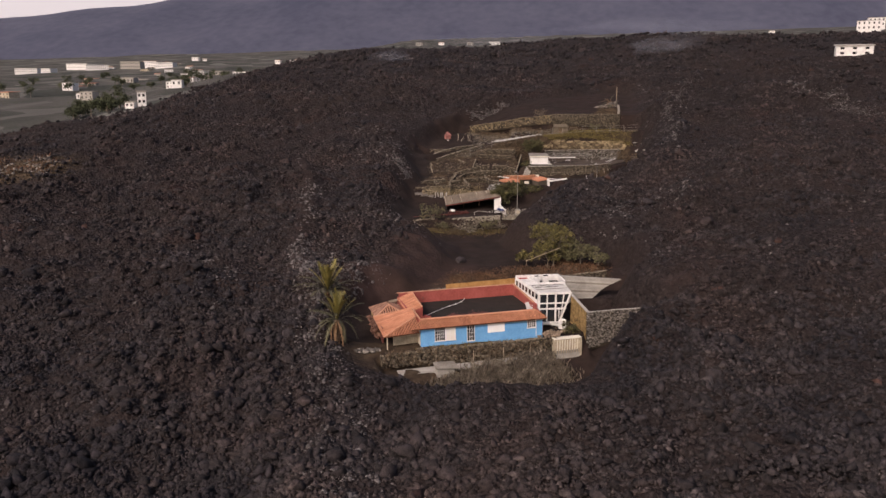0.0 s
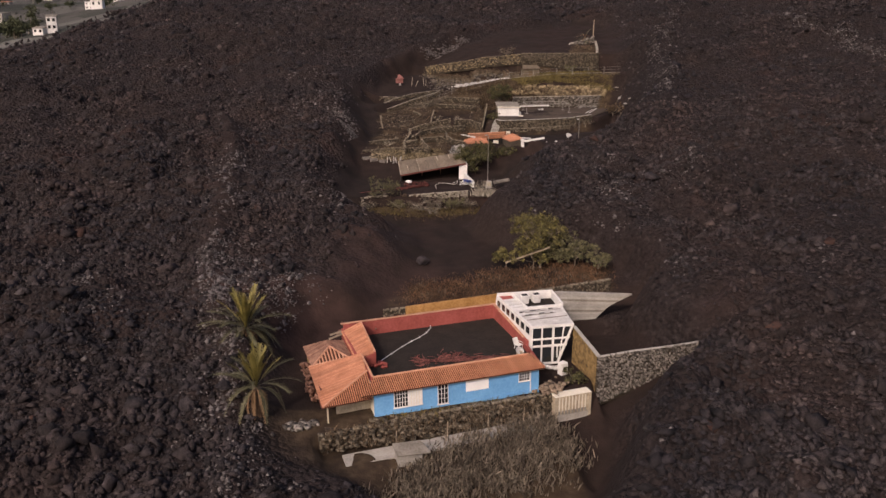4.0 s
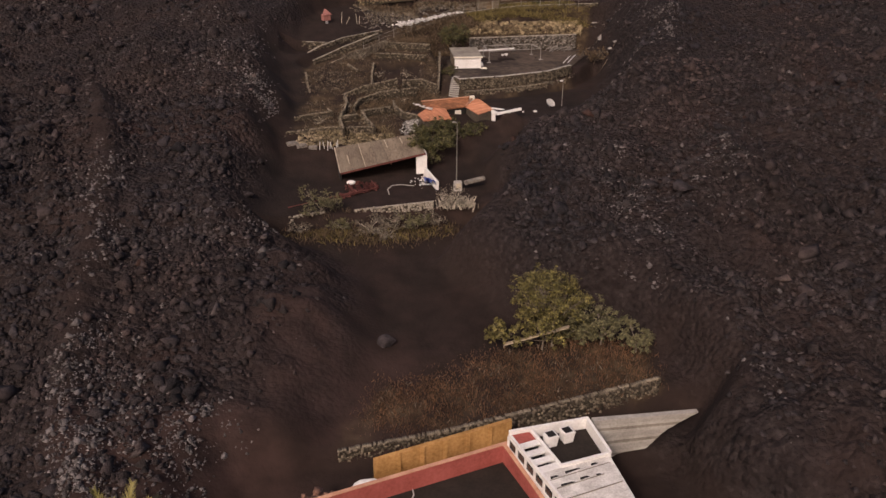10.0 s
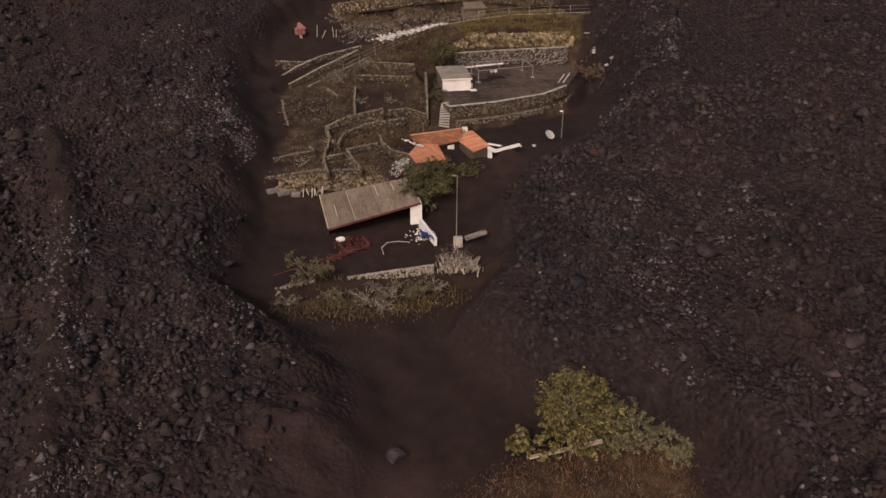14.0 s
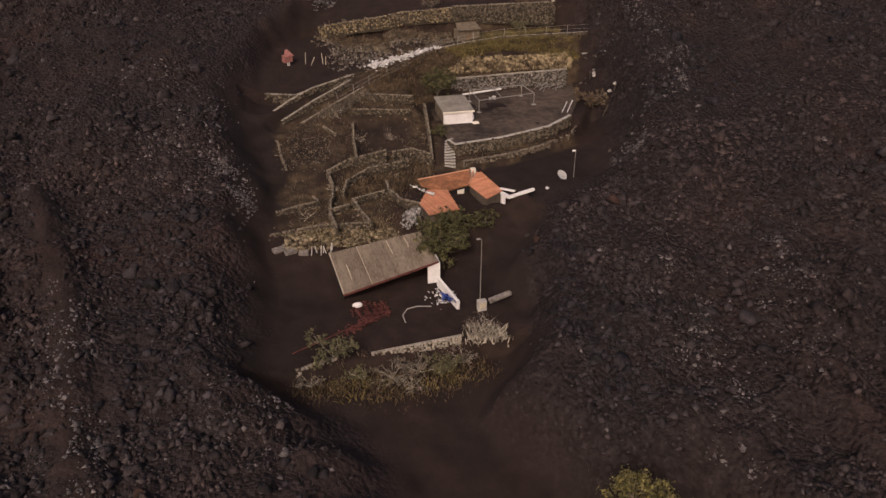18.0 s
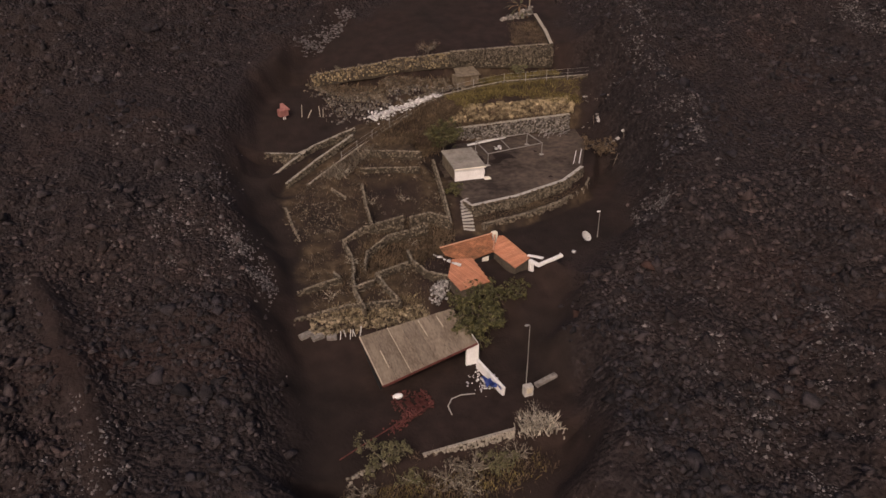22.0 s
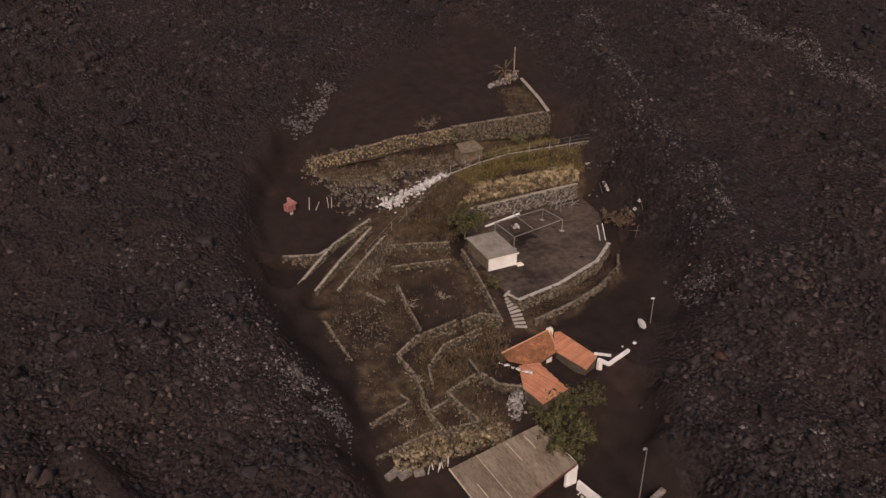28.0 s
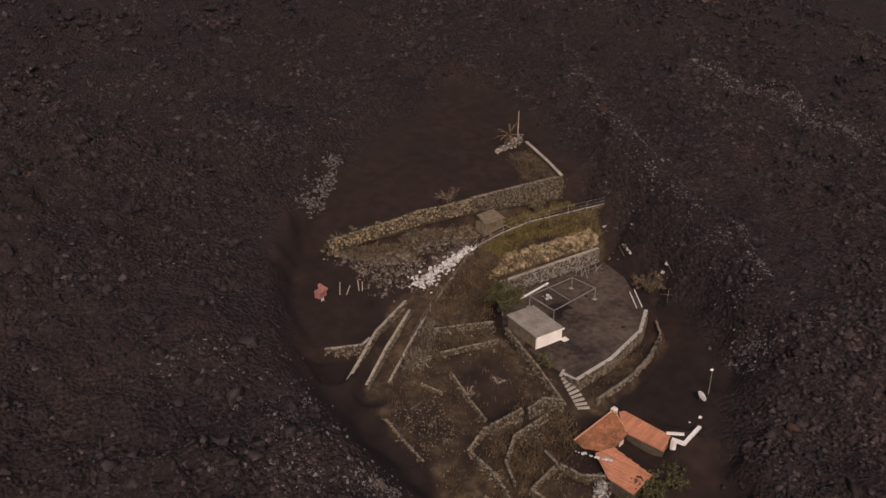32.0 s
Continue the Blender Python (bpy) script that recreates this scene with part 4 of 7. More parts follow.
    tiled_plane(house, [(-4.9, 15.2, 2.2), (-4.8, 9.3, 2.2), (-2.4, 11.7, 3.3), (-2.4, 13.6, 3.3)], tile=OLD_TILE, bed=OLD_TILE, pitch=0.34, rise=0.07, cover=0.75)
    tiled_plane(house, [(-0.2, 9.5, 2.2), (-0.2, 15.4, 2.2), (-2.4, 13.6, 3.3), (-2.4, 11.7, 3.3)], tile=OLD_TILE, bed=OLD_TILE, pitch=0.34, rise=0.07, cover=0.75)
    tiled_plane(house, [(-0.2, 15.4, 2.2), (-4.9, 15.2, 2.2), (-2.4, 13.6, 3.3)], tile=OLD_TILE, bed=OLD_TILE, pitch=0.34, rise=0.07, cover=0.75)
    for a in ((-4.8, 9.3, 2.24), (-0.2, 9.5, 2.24)):
        ridge(house, a, (-2.4, 11.7, 3.35), 0.1)
    part("annex_wall", box(-4.6, 9.6, -0.8, -0.3, 15.0, 2.15), OCHRE_STONE, house)
    # front openings
    grille_window(house, 2.1, 0.68, 1.4, 1.9, 5)
    grille_window(house, 3.6, 0.68, 1.4, 1.9, 5, True)
    grille_window(house, 6.8, 0.28, 1.02, 2.25, 3)
    grille_window(house, 15.9, 1.4, 1.15, 1.2, 4)
    part("white_panel", box(9.85, -0.06, 1.16, 12.4, 0.02, 2.66), BOARD, house, "blank white board on the wall")
    part("drain_pipe", beam((17.2, -0.06, 0), (17.2, -0.06, 2.6), 0.09, sides=8), WHITE, house)
    part("plinth", box(0, -0.05, -0.6, 18.2, 0.0, 0.12), BLUE, house)
    return house


def build_conservatory():
    """The white glazed tower at the house's east end."""
    tower = thing("conservatory", pose(HX, HY, HZ, 0, 0, HTURN), "white framed glazed annex with a roof terrace beside the blue house", "annex")
    nl, sl, sr, st, nr = (19.85, 16.7), (19.85, 6.2), (25.0, 5.6), (26.1, 11.0), (26.9, 15.7)
    top = 5.0
    # roof in two halves
    part("front_roof", slab([(*sl, top), (*sr, top), (*st, top + 0.1), (19.85, 11.3, top + 0.1)], 0.22), DUSTY_WHITE, tower, "dusty white roof plate")
    for y, x1 in ((8.0, 25.3), (9.3, 24.4), (10.3, 25.6)):
        part("roof_joint", box(20.1, y - 0.025, top + 0.02, x1, y + 0.025, top + 0.13), FLAT_ROOF, tower)
    for x, y, w in ((20.5, 9.4, 1.3), (22.3, 9.5, 0.9), (23.7, 9.35, 0.5), (20.2, 10.5, 0.8), (21.6, 10.6, 1.5), (24.0, 10.6, 0.7)):
        part("roof_gap", slab([(x, y - 0.1, top + 0.125), (x + w, y - 0.04, top + 0.125), (x + w * 0.8, y + 0.12, top + 0.13), (x + 0.1, y + 0.16, top + 0.13)], 0.02), DARK, tower)
    part("terrace_floor", slab([(21.9, 11.3, top - 0.5), (26.0, 11.3, top - 0.5), (26.7, 15.5, top - 0.5), (21.9, 16.2, top - 0.5)], 0.2), ASH, tower, "terrace floor under black ash")
    part("terrace_wall_front", slab([(21.7, 11.2, top + 0.35), (26.1, 11.0, top + 0.35), (26.1, 11.25, top + 0.35), (21.7, 11.45, top + 0.35)], 0.9), WHITE, tower)
    part("terrace_wall_side", slab([(26.0, 11.0, top + 0.5), (26.25, 11.0, top + 0.5), (27.0, 15.7, top + 0.55), (26.75, 15.7, top + 0.55)], 5.2), WHITE, tower)
    part("terrace_wall_back", slab([(19.85, 16.6, top + 0.45), (26.9, 15.5, top + 0.55), (26.95, 15.75, top + 0.55), (19.85, 16.85, top + 0.45)], 5.2), WHITE, tower)
    part("terrace_wall_inner", slab([(21.65, 11.3, top + 0.2), (21.9, 11.3, top + 0.2), (21.9, 16.4, top + 0.3), (21.65, 16.4, top + 0.3)], 0.75), WHITE, tower)
    # beams with gaps over the side bay
    # near-black sheet: the shade below the beams is its colour
    part("bay_floor", slab([(19.9, 11.3, top - 0.9), (21.7, 11.3, top - 0.9), (21.7, 16.4, top - 0.9), (19.9, 16.4, top - 0.9)], 0.15), DARK, tower)
    for y0, y1 in ((11.3, 12.0), (12.4, 13.0), (13.5, 14.1), (14.6, 15.2)):
        part("roof_beam", box(19.9, y0, top - 0.05, 21.7, y1, top + 0.12), WHITE, tower)
    part("red_roof_patch", slab([(20.0, 15.3, top + 0.06), (21.6, 15.3, top + 0.06), (21.6, 16.4, top + 0.1), (20.0, 16.5, top + 0.1)], 0.1), RED, tower)
    # west side frame
    part("side_rail", box(19.75, 6.2, top - 0.25, 19.95, 16.7, top + 0.18), WHITE, tower)
    part("side_sill", box(19.75, 6.2, top - 1.35, 19.95, 16.7, top - 1.15), WHITE, tower)
    part("side_base", box(19.78, 6.2, 0.0, 19.92, 16.7, top - 1.35), WHITE, tower)
    for i in range(8):
        y = 6.2 + i * 1.5
        part("side_mullion", box(19.74, y - 0.14, top - 1.2, 19.96, y + 0.14, top - 0.2), WHITE, tower)
    for i in range(7):
        y = 6.34 + i * 1.5
        part("side_pane", box(19.83, y, top - 1.15, 19.86, y + 1.22, top - 0.25), GLASS, tower)
    # front frame, narrowing towards the ground on its east side
    def fx(f, z):
        right = 23.3 + (25.0 - 23.3) * min(1, (z - 0.4) / 4.0)
        return right - 5.15 * (1 - f) if f > 0.94 else min(19.85 + 5.15 * f, right - 0.02 + 0.01 * f)

    def fy(f):
        return 6.2 - 0.6 * f

    def front(name, f0, f1, z0, z1, y_off, mtl, t=0.1):
        q = [(fx(f0, z0), fy(f0) + y_off, z0), (fx(f1, z0), fy(f1) + y_off, z0), (fx(f1, z1), fy(f1) + y_off, z1), (fx(f0, z1), fy(f0) + y_off, z1)]
        bm = bmesh.new()
        a, b = [bm.verts.new(p) for p in q], [bm.verts.new((p[0], p[1] + t, p[2])) for p in q]
        bm.faces.new(a), bm.faces.new(b[::-1])
        for i in range(4):
            bm.faces.new((a[(i + 1) % 4], a[i], b[i], b[(i + 1) % 4]))
        return part(name, bm, mtl, tower)

    front("front_backing", 0.01, 0.99, 0.1, top - 0.1, 0.10, DARK)
    for z0, z1 in ((top - 0.28, top + 0.05), (3.25, 3.45), (2.35, 2.6), (0.25, 0.45)):
        front("front_rail", 0, 1, z0, z1, -0.05, WHITE, 0.14)
    for f, w in ((0, 0.05), (0.25, 0.03), (0.5, 0.05), (0.76, 0.03), (0.95, 0.05)):
        front("front_mullion", max(0, f), min(1, f + w), 0.3, top - 0.1, -0.06, WHITE, 0.15)
    front("door_mullion", 0.62, 0.645, 0.45, 2.35, -0.055, WHITE, 0.12)
    for f0, f1 in ((0.05, 0.25), (0.28, 0.5), (0.55, 0.76), (0.79, 0.95)):
        for z0, z1 in ((0.45, 2.35), (2.6, 3.25), (3.45, top - 0.28)):
            front("front_pane", f0, f1, z0, z1, 0.03, GLASS, 0.02)
    return tower


def build_tank(x, y, z):
    tank = thing("water_tank", pose(x, y, z, 0, 0, HTURN), "white plastic water tank with a dark open top", "tank", "tanks on the roof terrace")
    bm = bmesh.new()
    bmesh.ops.create_cone(bm, cap_ends=True, segments=4, radius1=0.62, radius2=0.76, depth=1.1, matrix=pose(0, 0, 0.55, 0, 0, 45))
    bmesh.ops.bevel(bm, geom=bm.edges[:], offset=0.07, segments=2, affect="EDGES")
    part("body", bm, WHITE, tank)
    part("opening", box(-0.36, -0.36, 1.09, 0.36, 0.36, 1.12), DARK, tank)
    part("rim", box(-0.56, -0.5, 0.95, 0.56, -0.44, 1.08), WHITE, tank)
    return tank


def hloc(u, v, w=0.0):
    """A place given along the house's front, behind it and above its floor."""
    a = radians(HTURN)
    return (HX + u * math.cos(a) - v * math.sin(a), HY + u * math.sin(a) + v * math.cos(a), HZ + w)


build_house()
build_conservatory()
build_tank(*hloc(22.75, 14.8, 4.5))
build_tank(*hloc(24.3, 14.75, 4.5))

# wreckage and cloth on the flat roof
rng = random.Random(5)
verts, faces = [], []
for k in range(330):
    if k < 44:
        u, v, a = 7.0 + rng.gauss(0, 0.35), rng.uniform(6.3, 8.9), rng.uniform(0, 3.1)
    elif k < 150:
        u, a = rng.uniform(9.2, 12.4), rng.uniform(0, 3.1)
        v = 7.6 - 0.3 * (u - 9) + rng.gauss(0, 0.75)
    else:
        u, a = rng.uniform(7.2, 18.0), rng.gauss(0.15, 0.5)
        v = 7.4 - 0.25 * (u - 7.2) + rng.gauss(0, 0.42)
    p = hloc(u, v, 1.78 + 0.0175 * u + rng.uniform(0.0, 0.14))
    block_stone(rng, p, (rng.uniform(0.16, 0.7), rng.uniform(0.02, 0.045), rng.uniform(0.02, 0.045)), a + radians(HTURN), verts, faces)
tagged(new("roof_wreckage", bulk_mesh("roof_wreckage", verts, faces, [BATTEN])), "tangle of dark red splintered battens on the ash roof", "debris", kind="stuff")
line = [hloc(2.75, 8.9, 1.9), hloc(4.4, 10.4, 1.93), hloc(6.1, 11.9, 1.98), hloc(7.6, 13.1, 2.0), hloc(8.8, 13.9, 2.02), hloc(10.0, 15.0, 2.04), hloc(10.9, 16.2, 2.1), hloc(11.0, 16.7, 2.2)]
cloth = thing("cloth_strip", pose(0, 0, 0), "knotted pale cloth strip stretched across the ash roof", "cloth")
part("strip", tube(line, [0.035, 0.05, 0.04, 0.06, 0.045, 0.07, 0.06, 0.04], 5), PALE_SCRAP, cloth)
for p in line[1:6]:
    bm = bmesh.new()
    bmesh.ops.create_icosphere(bm, subdivisions=1, radius=0.13, matrix=Matrix.Translation(p))
    part("knot", bm, PALE_SCRAP, cloth)
rubble("fallen_roof_tiles", "red broken tiles in the roof's corner", [hloc(2.5 + rng.gauss(0, 0.35), 8.0 + rng.gauss(0, 0.35), 1.88) for _ in range(16)], 0.3, RED, 7, "debris")
# collapsed lean-to at the back corner, and a white sack
rubble("collapsed_tiles", "slumped heap of old roof tiles behind the house", [hloc(0.3 + 4.4 * f + rng.gauss(0, 0.3), 17.6 + rng.gauss(0.5, 0.45), 2.0 + 0.5 * f + rng.uniform(-0.3, 0.2)) for f in (rng.random() for _ in range(150))], 0.34, OLD_TILE, 8, "debris")
rubble("crumbled_wall", "reddish crumbled masonry beside the annex", [hloc(-5.2 + rng.gauss(0, 0.35), 4.5 + 7 * f, 0.9 + rng.uniform(-0.9, 0.9)) for f in (rng.random() for _ in range(120))], 0.3, OLD_TILE, 9, "debris")
rubble("pale_heap", "pale stones heaped beside the porch", [hloc(-7.6 + rng.gauss(0, 0.9), 1.2 + rng.gauss(0, 0.5), -0.4) for _ in range(60)], 0.34, GREY_STONE, 10, "debris")
for a, b in ((hloc(-1.4, 17.2, 2.3), hloc(1.2, 17.9, 2.5)), (hloc(-1.8, 15.7, 2.4), hloc(0.2, 16.4, 2.7))):
    me = bpy.data.meshes.new("loose_rafter")
    bm = beam(a, b, 0.22, 0.16)
    bm.to_mesh(me), bm.free()
    me.materials.append(WOOD)
    tagged(new("loose_rafter", me), "weathered rafter sticking out of the collapsed roof", "rafter")
sack = bmesh.new()
bmesh.ops.create_icosphere(sack, subdivisions=2, radius=0.8, matrix=Matrix.Translation(hloc(7.4, 18.0, 2.9)) @ Matrix.Rotation(radians(HTURN), 4, "Z") @ Matrix.Diagonal((1.5, 0.6, 0.55, 1)))
for vert in sack.verts:
    vert.co += noise.noise_vector(vert.co * 1.7) * 0.14
me = bpy.data.meshes.new("white_sack")
sack.to_mesh(me), sack.free()
me.materials.append(WHITE)
tagged(new("white_sack", me), "bulging white sack behind the red parapet", "sack")


def build_dish(x, y, z, turn, r=0.55, tilt=55):
    dish = thing("satellite_dish", pose(x, y, z, 0, 0, turn), "white satellite dish on a short mast", "satellite dish")
    bm = bmesh.new()
    rings = []
    for i in range(5):
        f = i / 4
        rings.append([bm.verts.new((r * f * math.cos(k * 0.5236), r * f * math.sin(k * 0.5236), 0.28 * r * f * f)) for k in range(12)] if i else [bm.verts.new((0, 0, 0))])
    for k in range(12):
        bm.faces.new((rings[0][0], rings[1][k], rings[1][(k + 1) % 12]))
    for a, b in zip(rings[1:], rings[2:]):
        for k in range(12):
            bm.faces.new((a[k], b[k], b[(k + 1) % 12], a[(k + 1) % 12]))
    bmesh.ops.solidify(bm, geom=bm.faces[:], thickness=0.03)
    bmesh.ops.transform(bm, matrix=pose(0, -0.1, 1.1, tilt, 0, 0), verts=bm.verts)
    part("reflector", bm, WHITE, dish)
    part("mast", beam((0, 0, -0.3), (0, 0, 1.0), 0.07, sides=8), METAL, dish)
    part("feed_arm", beam((0, -0.1, 0.8), (0, -0.75, 1.2), 0.04), METAL, dish)
    return dish


rubble("white_cloths", "white rags dropped at the annex's foot", [hloc(20.6 + 0.5 * k + rng.gauss(0, 0.15), 4.9 - 0.1 * k, 0.15 + rng.uniform(0, 0.3)) for k in range(6)], 0.45, WHITE, 11, "cloth")
rubble("beige_heap", "beige earth and stones heaped by the house corner", [hloc(19.3 + rng.gauss(0, 0.7), -0.6 + rng.gauss(0, 0.5), 0.1 + 0.7 * rng.random()) for _ in range(90)], 0.34, mat("beige_earth", (0.16, 0.115, 0.08), (0.32, 0.245, 0.18), 1.4, 0.95, 0.05, island=0.3), 13, "debris")
build_dish(*hloc(17.9, 4.9, 1.7), 20, 0.5, 40)
chair = thing("roof_chair", pose(*hloc(18.7, 6.9, 2.2), 0, 0, HTURN + 25), "tipped white plastic chair on the flat roof", "chair")
part("seat", box(-0.4, -0.35, 0.42, 0.4, 0.35, 0.5, 0.02), WHITE, chair)
part("backrest", slab([(-0.4, 0.33, 0.5), (0.4, 0.33, 0.5), (0.4, 0.62, 1.15), (-0.4, 0.62, 1.15)], 0.06), WHITE, chair)
for x in (-0.34, 0.34):
    for y in (-0.3, 0.3):
        part("leg", beam((x, y, -0.05), (x * 0.95, y * 0.95, 0.44), 0.07), WHITE, chair)
    part("armrest", box(x - 0.04, -0.3, 0.72, x + 0.04, 0.42, 0.77), WHITE, chair)



# ---- round the house ----
DRY_BRUSH = mat("grey_dry_brush", (0.07, 0.056, 0.042), (0.20, 0.165, 0.125), 0.6, 0.9, island=0.5)


def build_gate():
    gate = thing("gate_block", pose(16.1, 112.85, 21.8, 0, 0, 16), "cream plastered gatehouse block with ribbed metal doors", "gate")
    part("body", box(0, 0.02, -1.6, 4.2, 1.0, 2.86, 0.04), DIRTY_CREAM, gate)
    part("roof_slab", box(-0.1, -0.1, 2.86, 4.3, 1.1, 2.98, 0.03), CREAM, gate)
    part("plinth", box(-0.05, -0.06, -1.6, 4.25, 0.0, 0.75), CONCRETE, gate, "grey concrete lower wall")
    for i in range(9):
        part("door_rib", box(0.42 + i * 0.395, -0.05, 1.2, 0.52 + i * 0.395, 0.018, 2.75), CREAM, gate)
        part("grille_bar", box(0.42 + i * 0.395, -0.04, 0.78, 0.62 + i * 0.395, 0.018, 1.18), METAL, gate)
    part("pier", box(-0.1, -0.1, -1.4, 0.2, 0.3, 2.95), DIRTY_CREAM, gate)
    part("pier", box(4.0, -0.1, -1.4, 4.3, 0.3, 2.95), DIRTY_CREAM, gate)


build_gate()
stone_wall("retaining_wall", [(*hloc(24.9, -0.6)[:2], 28.0), (25.5, 116.9, 28.05), (30.6, 118.0, 28.1), (34, 118.8, 28.2)], [5.4, 4.4, 2.6, 1.6], 0.24, GREY_STONE,
           "tall grey dry-stone retaining wall running under the lava", 0.22, PALE_CONCRETE, 0.1, cap=0.05)


def wall_plate(name, a, b, za, zb, drop, thick, material, label):
    """A straight plastered wall with sloping top."""
    w = thing(name, pose(a[0], a[1], 0), label, "wall")
    d = Vector((b[0] - a[0], b[1] - a[1], 0))
    n = Vector((-d.y, d.x, 0)).normalized() * thick
    part("wall_body", slab([(0, 0, za), (d.x, d.y, zb), (d.x + n.x, d.y + n.y, zb), (n.x, n.y, za)], drop), material, w)
    return w, d, n


w, d, n = wall_plate("ochre_stone_wall", hloc(24.95, 5.6)[:2], hloc(24.9, -0.5)[:2], 29.2, 28.0, 5.2, 0.28, OCHRE_STONE, "ochre-stained stone wall of the sunken yard")
part("coping", slab([(-0.1, 0, 29.32), (d.x - 0.1, d.y, 28.12), (d.x + n.x + 0.1, d.y + n.y, 28.12), (n.x + 0.02, n.y, 29.32)], 0.1), CONCRETE, w)
w, d, n = wall_plate("ochre_garden_wall", (0.55, 131.0), (13.0, 134.0), 28.5, 28.95, 4.2, 0.4, YELLOW, "ochre plastered wall behind the red parapet")
for i in range(1, 6):
    part("buttress", box(d.x * i / 6 - 0.18, d.y * i / 6 - 0.12, 25.0, d.x * i / 6 + 0.18, d.y * i / 6 + 0.05, 28.4 + 0.12 * i), YELLOW, w)
ramp = thing("concrete_ramp_wall", pose(19.6, 131.6, 0), "board-marked concrete retaining wall cut off by lava", "wall")
for k in range(16):
    f0, f1 = k / 16, (k + 1) / 16
    reach0, reach1 = (9.9 * (0.42 + 0.58 * f ** 1.15 + 0.03 * math.sin(7.5 * f)) for f in (f0, f1))
    z0, z1 = 25.2 + 4.7 * f0, 25.2 + 4.7 * f1 - 0.012
    sag0, sag1 = 0.8 * f0, 0.8 * f1
    out = (0, -0.02, 0.01, -0.03)[k % 4]
    q = [(0, out, z0), (reach0, out + reach0 * 0.08, z0 - sag0), (reach1, out + reach1 * 0.08, z1 - sag1), (0, out, z1)]
    bm = bmesh.new()
    a, b = [bm.verts.new(p) for p in q], [bm.verts.new((p[0], p[1] + 0.5 - out, p[2])) for p in q]
    bm.faces.new(a), bm.faces.new(b[::-1])
    for m in range(4):
        bm.faces.new((a[(m + 1) % 4], a[m], b[m], b[(m + 1) % 4]))
    part("board_mark", bm, (CONCRETE, PALE_CONCRETE, FLAT_ROOF, PALE_CONCRETE, CONCRETE)[k % 5], ramp)

stone_wall("garden_wall", [(-2.4, 135.0, 26.6), (8, 135.6, 27.3), (18, 136.6, 28.3), (28.3, 137.6, 29.4)], [1.4, 1.6, 1.8, 2.0], 0.35, STONE, "rough stone garden wall above the house", 0.25, None, 0.3)
stone_wall("front_terrace_wall", [hloc(-6.0, -1.3, -0.65), hloc(0, -1.1, -0.45), hloc(9, -1.0, -0.1), hloc(19.2, -1.2, 0.15)], [1.6, 1.8, 1.9, 1.9], 0.5, STONE, "planted stone terrace wall in front of the blue house", 0.30, None, 0.2)
path = thing("front_path", pose(0, 0, 0), "grey concrete path below the terrace wall", "path", kind="structure")
part("paving", slab([hloc(-4, -4.7, -2.35), hloc(17.6, -4.8, -1.6), hloc(17.8, -2.7, -1.6), hloc(-4, -2.5, -2.35)], 0.8), CONCRETE, path)
rngf = random.Random(12)
spots = []
for _ in range(900):
    f = rngf.random()
    spots.append(hloc(rngf.uniform(-5.5, 18.6), -1.1 - 1.4 * f, -0.35 - 1.6 * f + rngf.uniform(-0.1, 0.15)))
rubble("front_rockery", "brown rocks and clods on the terrace bank", spots, 0.24, STONE, 61, "rockery")
blades("front_bed_scrub", "dry brown plants among the bank's rocks", spots[::2], 5, 0.5, BROWN_SCRUB, 62, spread_r=0.25)
edge = [hloc(rngf.uniform(-0.5, 18.4), rngf.uniform(-0.95, -0.25), -0.2) for _ in range(170)]
rubble("bed_edging", "rough edging stones of the bed under the windows", edge, 0.26, STONE, 67, "rockery")
blades("bed_weeds", "olive weeds in the bed under the windows", edge[::2], 6, 0.45, MOSS, 68, spread_r=0.25)
for u in (1.4, 6.8, 11.2, 15.2):
    x, y, z = hloc(u, -3.0, -2.3 + 0.035 * u)
    me = bpy.data.meshes.new("garden_stake")
    bm = beam((x, y, z), (x + 0.05, y, z + 1.9), 0.06)
    bm.to_mesh(me), bm.free()
    me.materials.append(WOOD)
    tagged(new("garden_stake", me), "thin pale stake beside the concrete path", "stake", "stakes by the path")
kennel = thing("kennel", pose(*hloc(2.2, -5.1, -2.3), 0, 0, HTURN), "small kennel with a pale sheet roof by the path", "kennel")
part("body", box(-1.3, -0.8, -0.8, 1.1, 0.7, 0.9), CONCRETE, kennel)
part("roof", slab([(-1.5, -1.0, 1.0), (1.9, -1.0, 0.85), (1.4, 0.9, 1.25), (-1.5, 0.9, 1.35)], 0.1), FLAT_ROOF, kennel)

# dry slope below the front path and scrub on the bank behind
slope = [hloc(4, -5.4)[:2], hloc(11, -4.2)[:2], hloc(18.4, -3.0)[:2], hloc(20, -8)[:2], hloc(14, -11)[:2], hloc(4, -11)[:2], hloc(-2, -9)[:2]]
blades("slope_scrub", "grey-brown dry brush on the slope below the house", in_patch(slope, 900, 63, 0.8), 10, 0.75, DRY_BRUSH, 64)
bank = [(3, 136.5), (28, 138.6), (29, 145), (22, 147.5), (13, 146.5), (9, 144), (3, 143.5), (0, 139)]
blades("bank_grass", "dry orange-brown grass on the bank behind the house", in_patch(bank, 1500, 65, 0.7), 8, 0.34, STRAW, 66)
blades("bank_stalks", "sparse pale dead stalks on the bank", in_patch(bank, 110, 69), 3, 0.5, DRY_BRUSH, 70, spread_r=0.2)

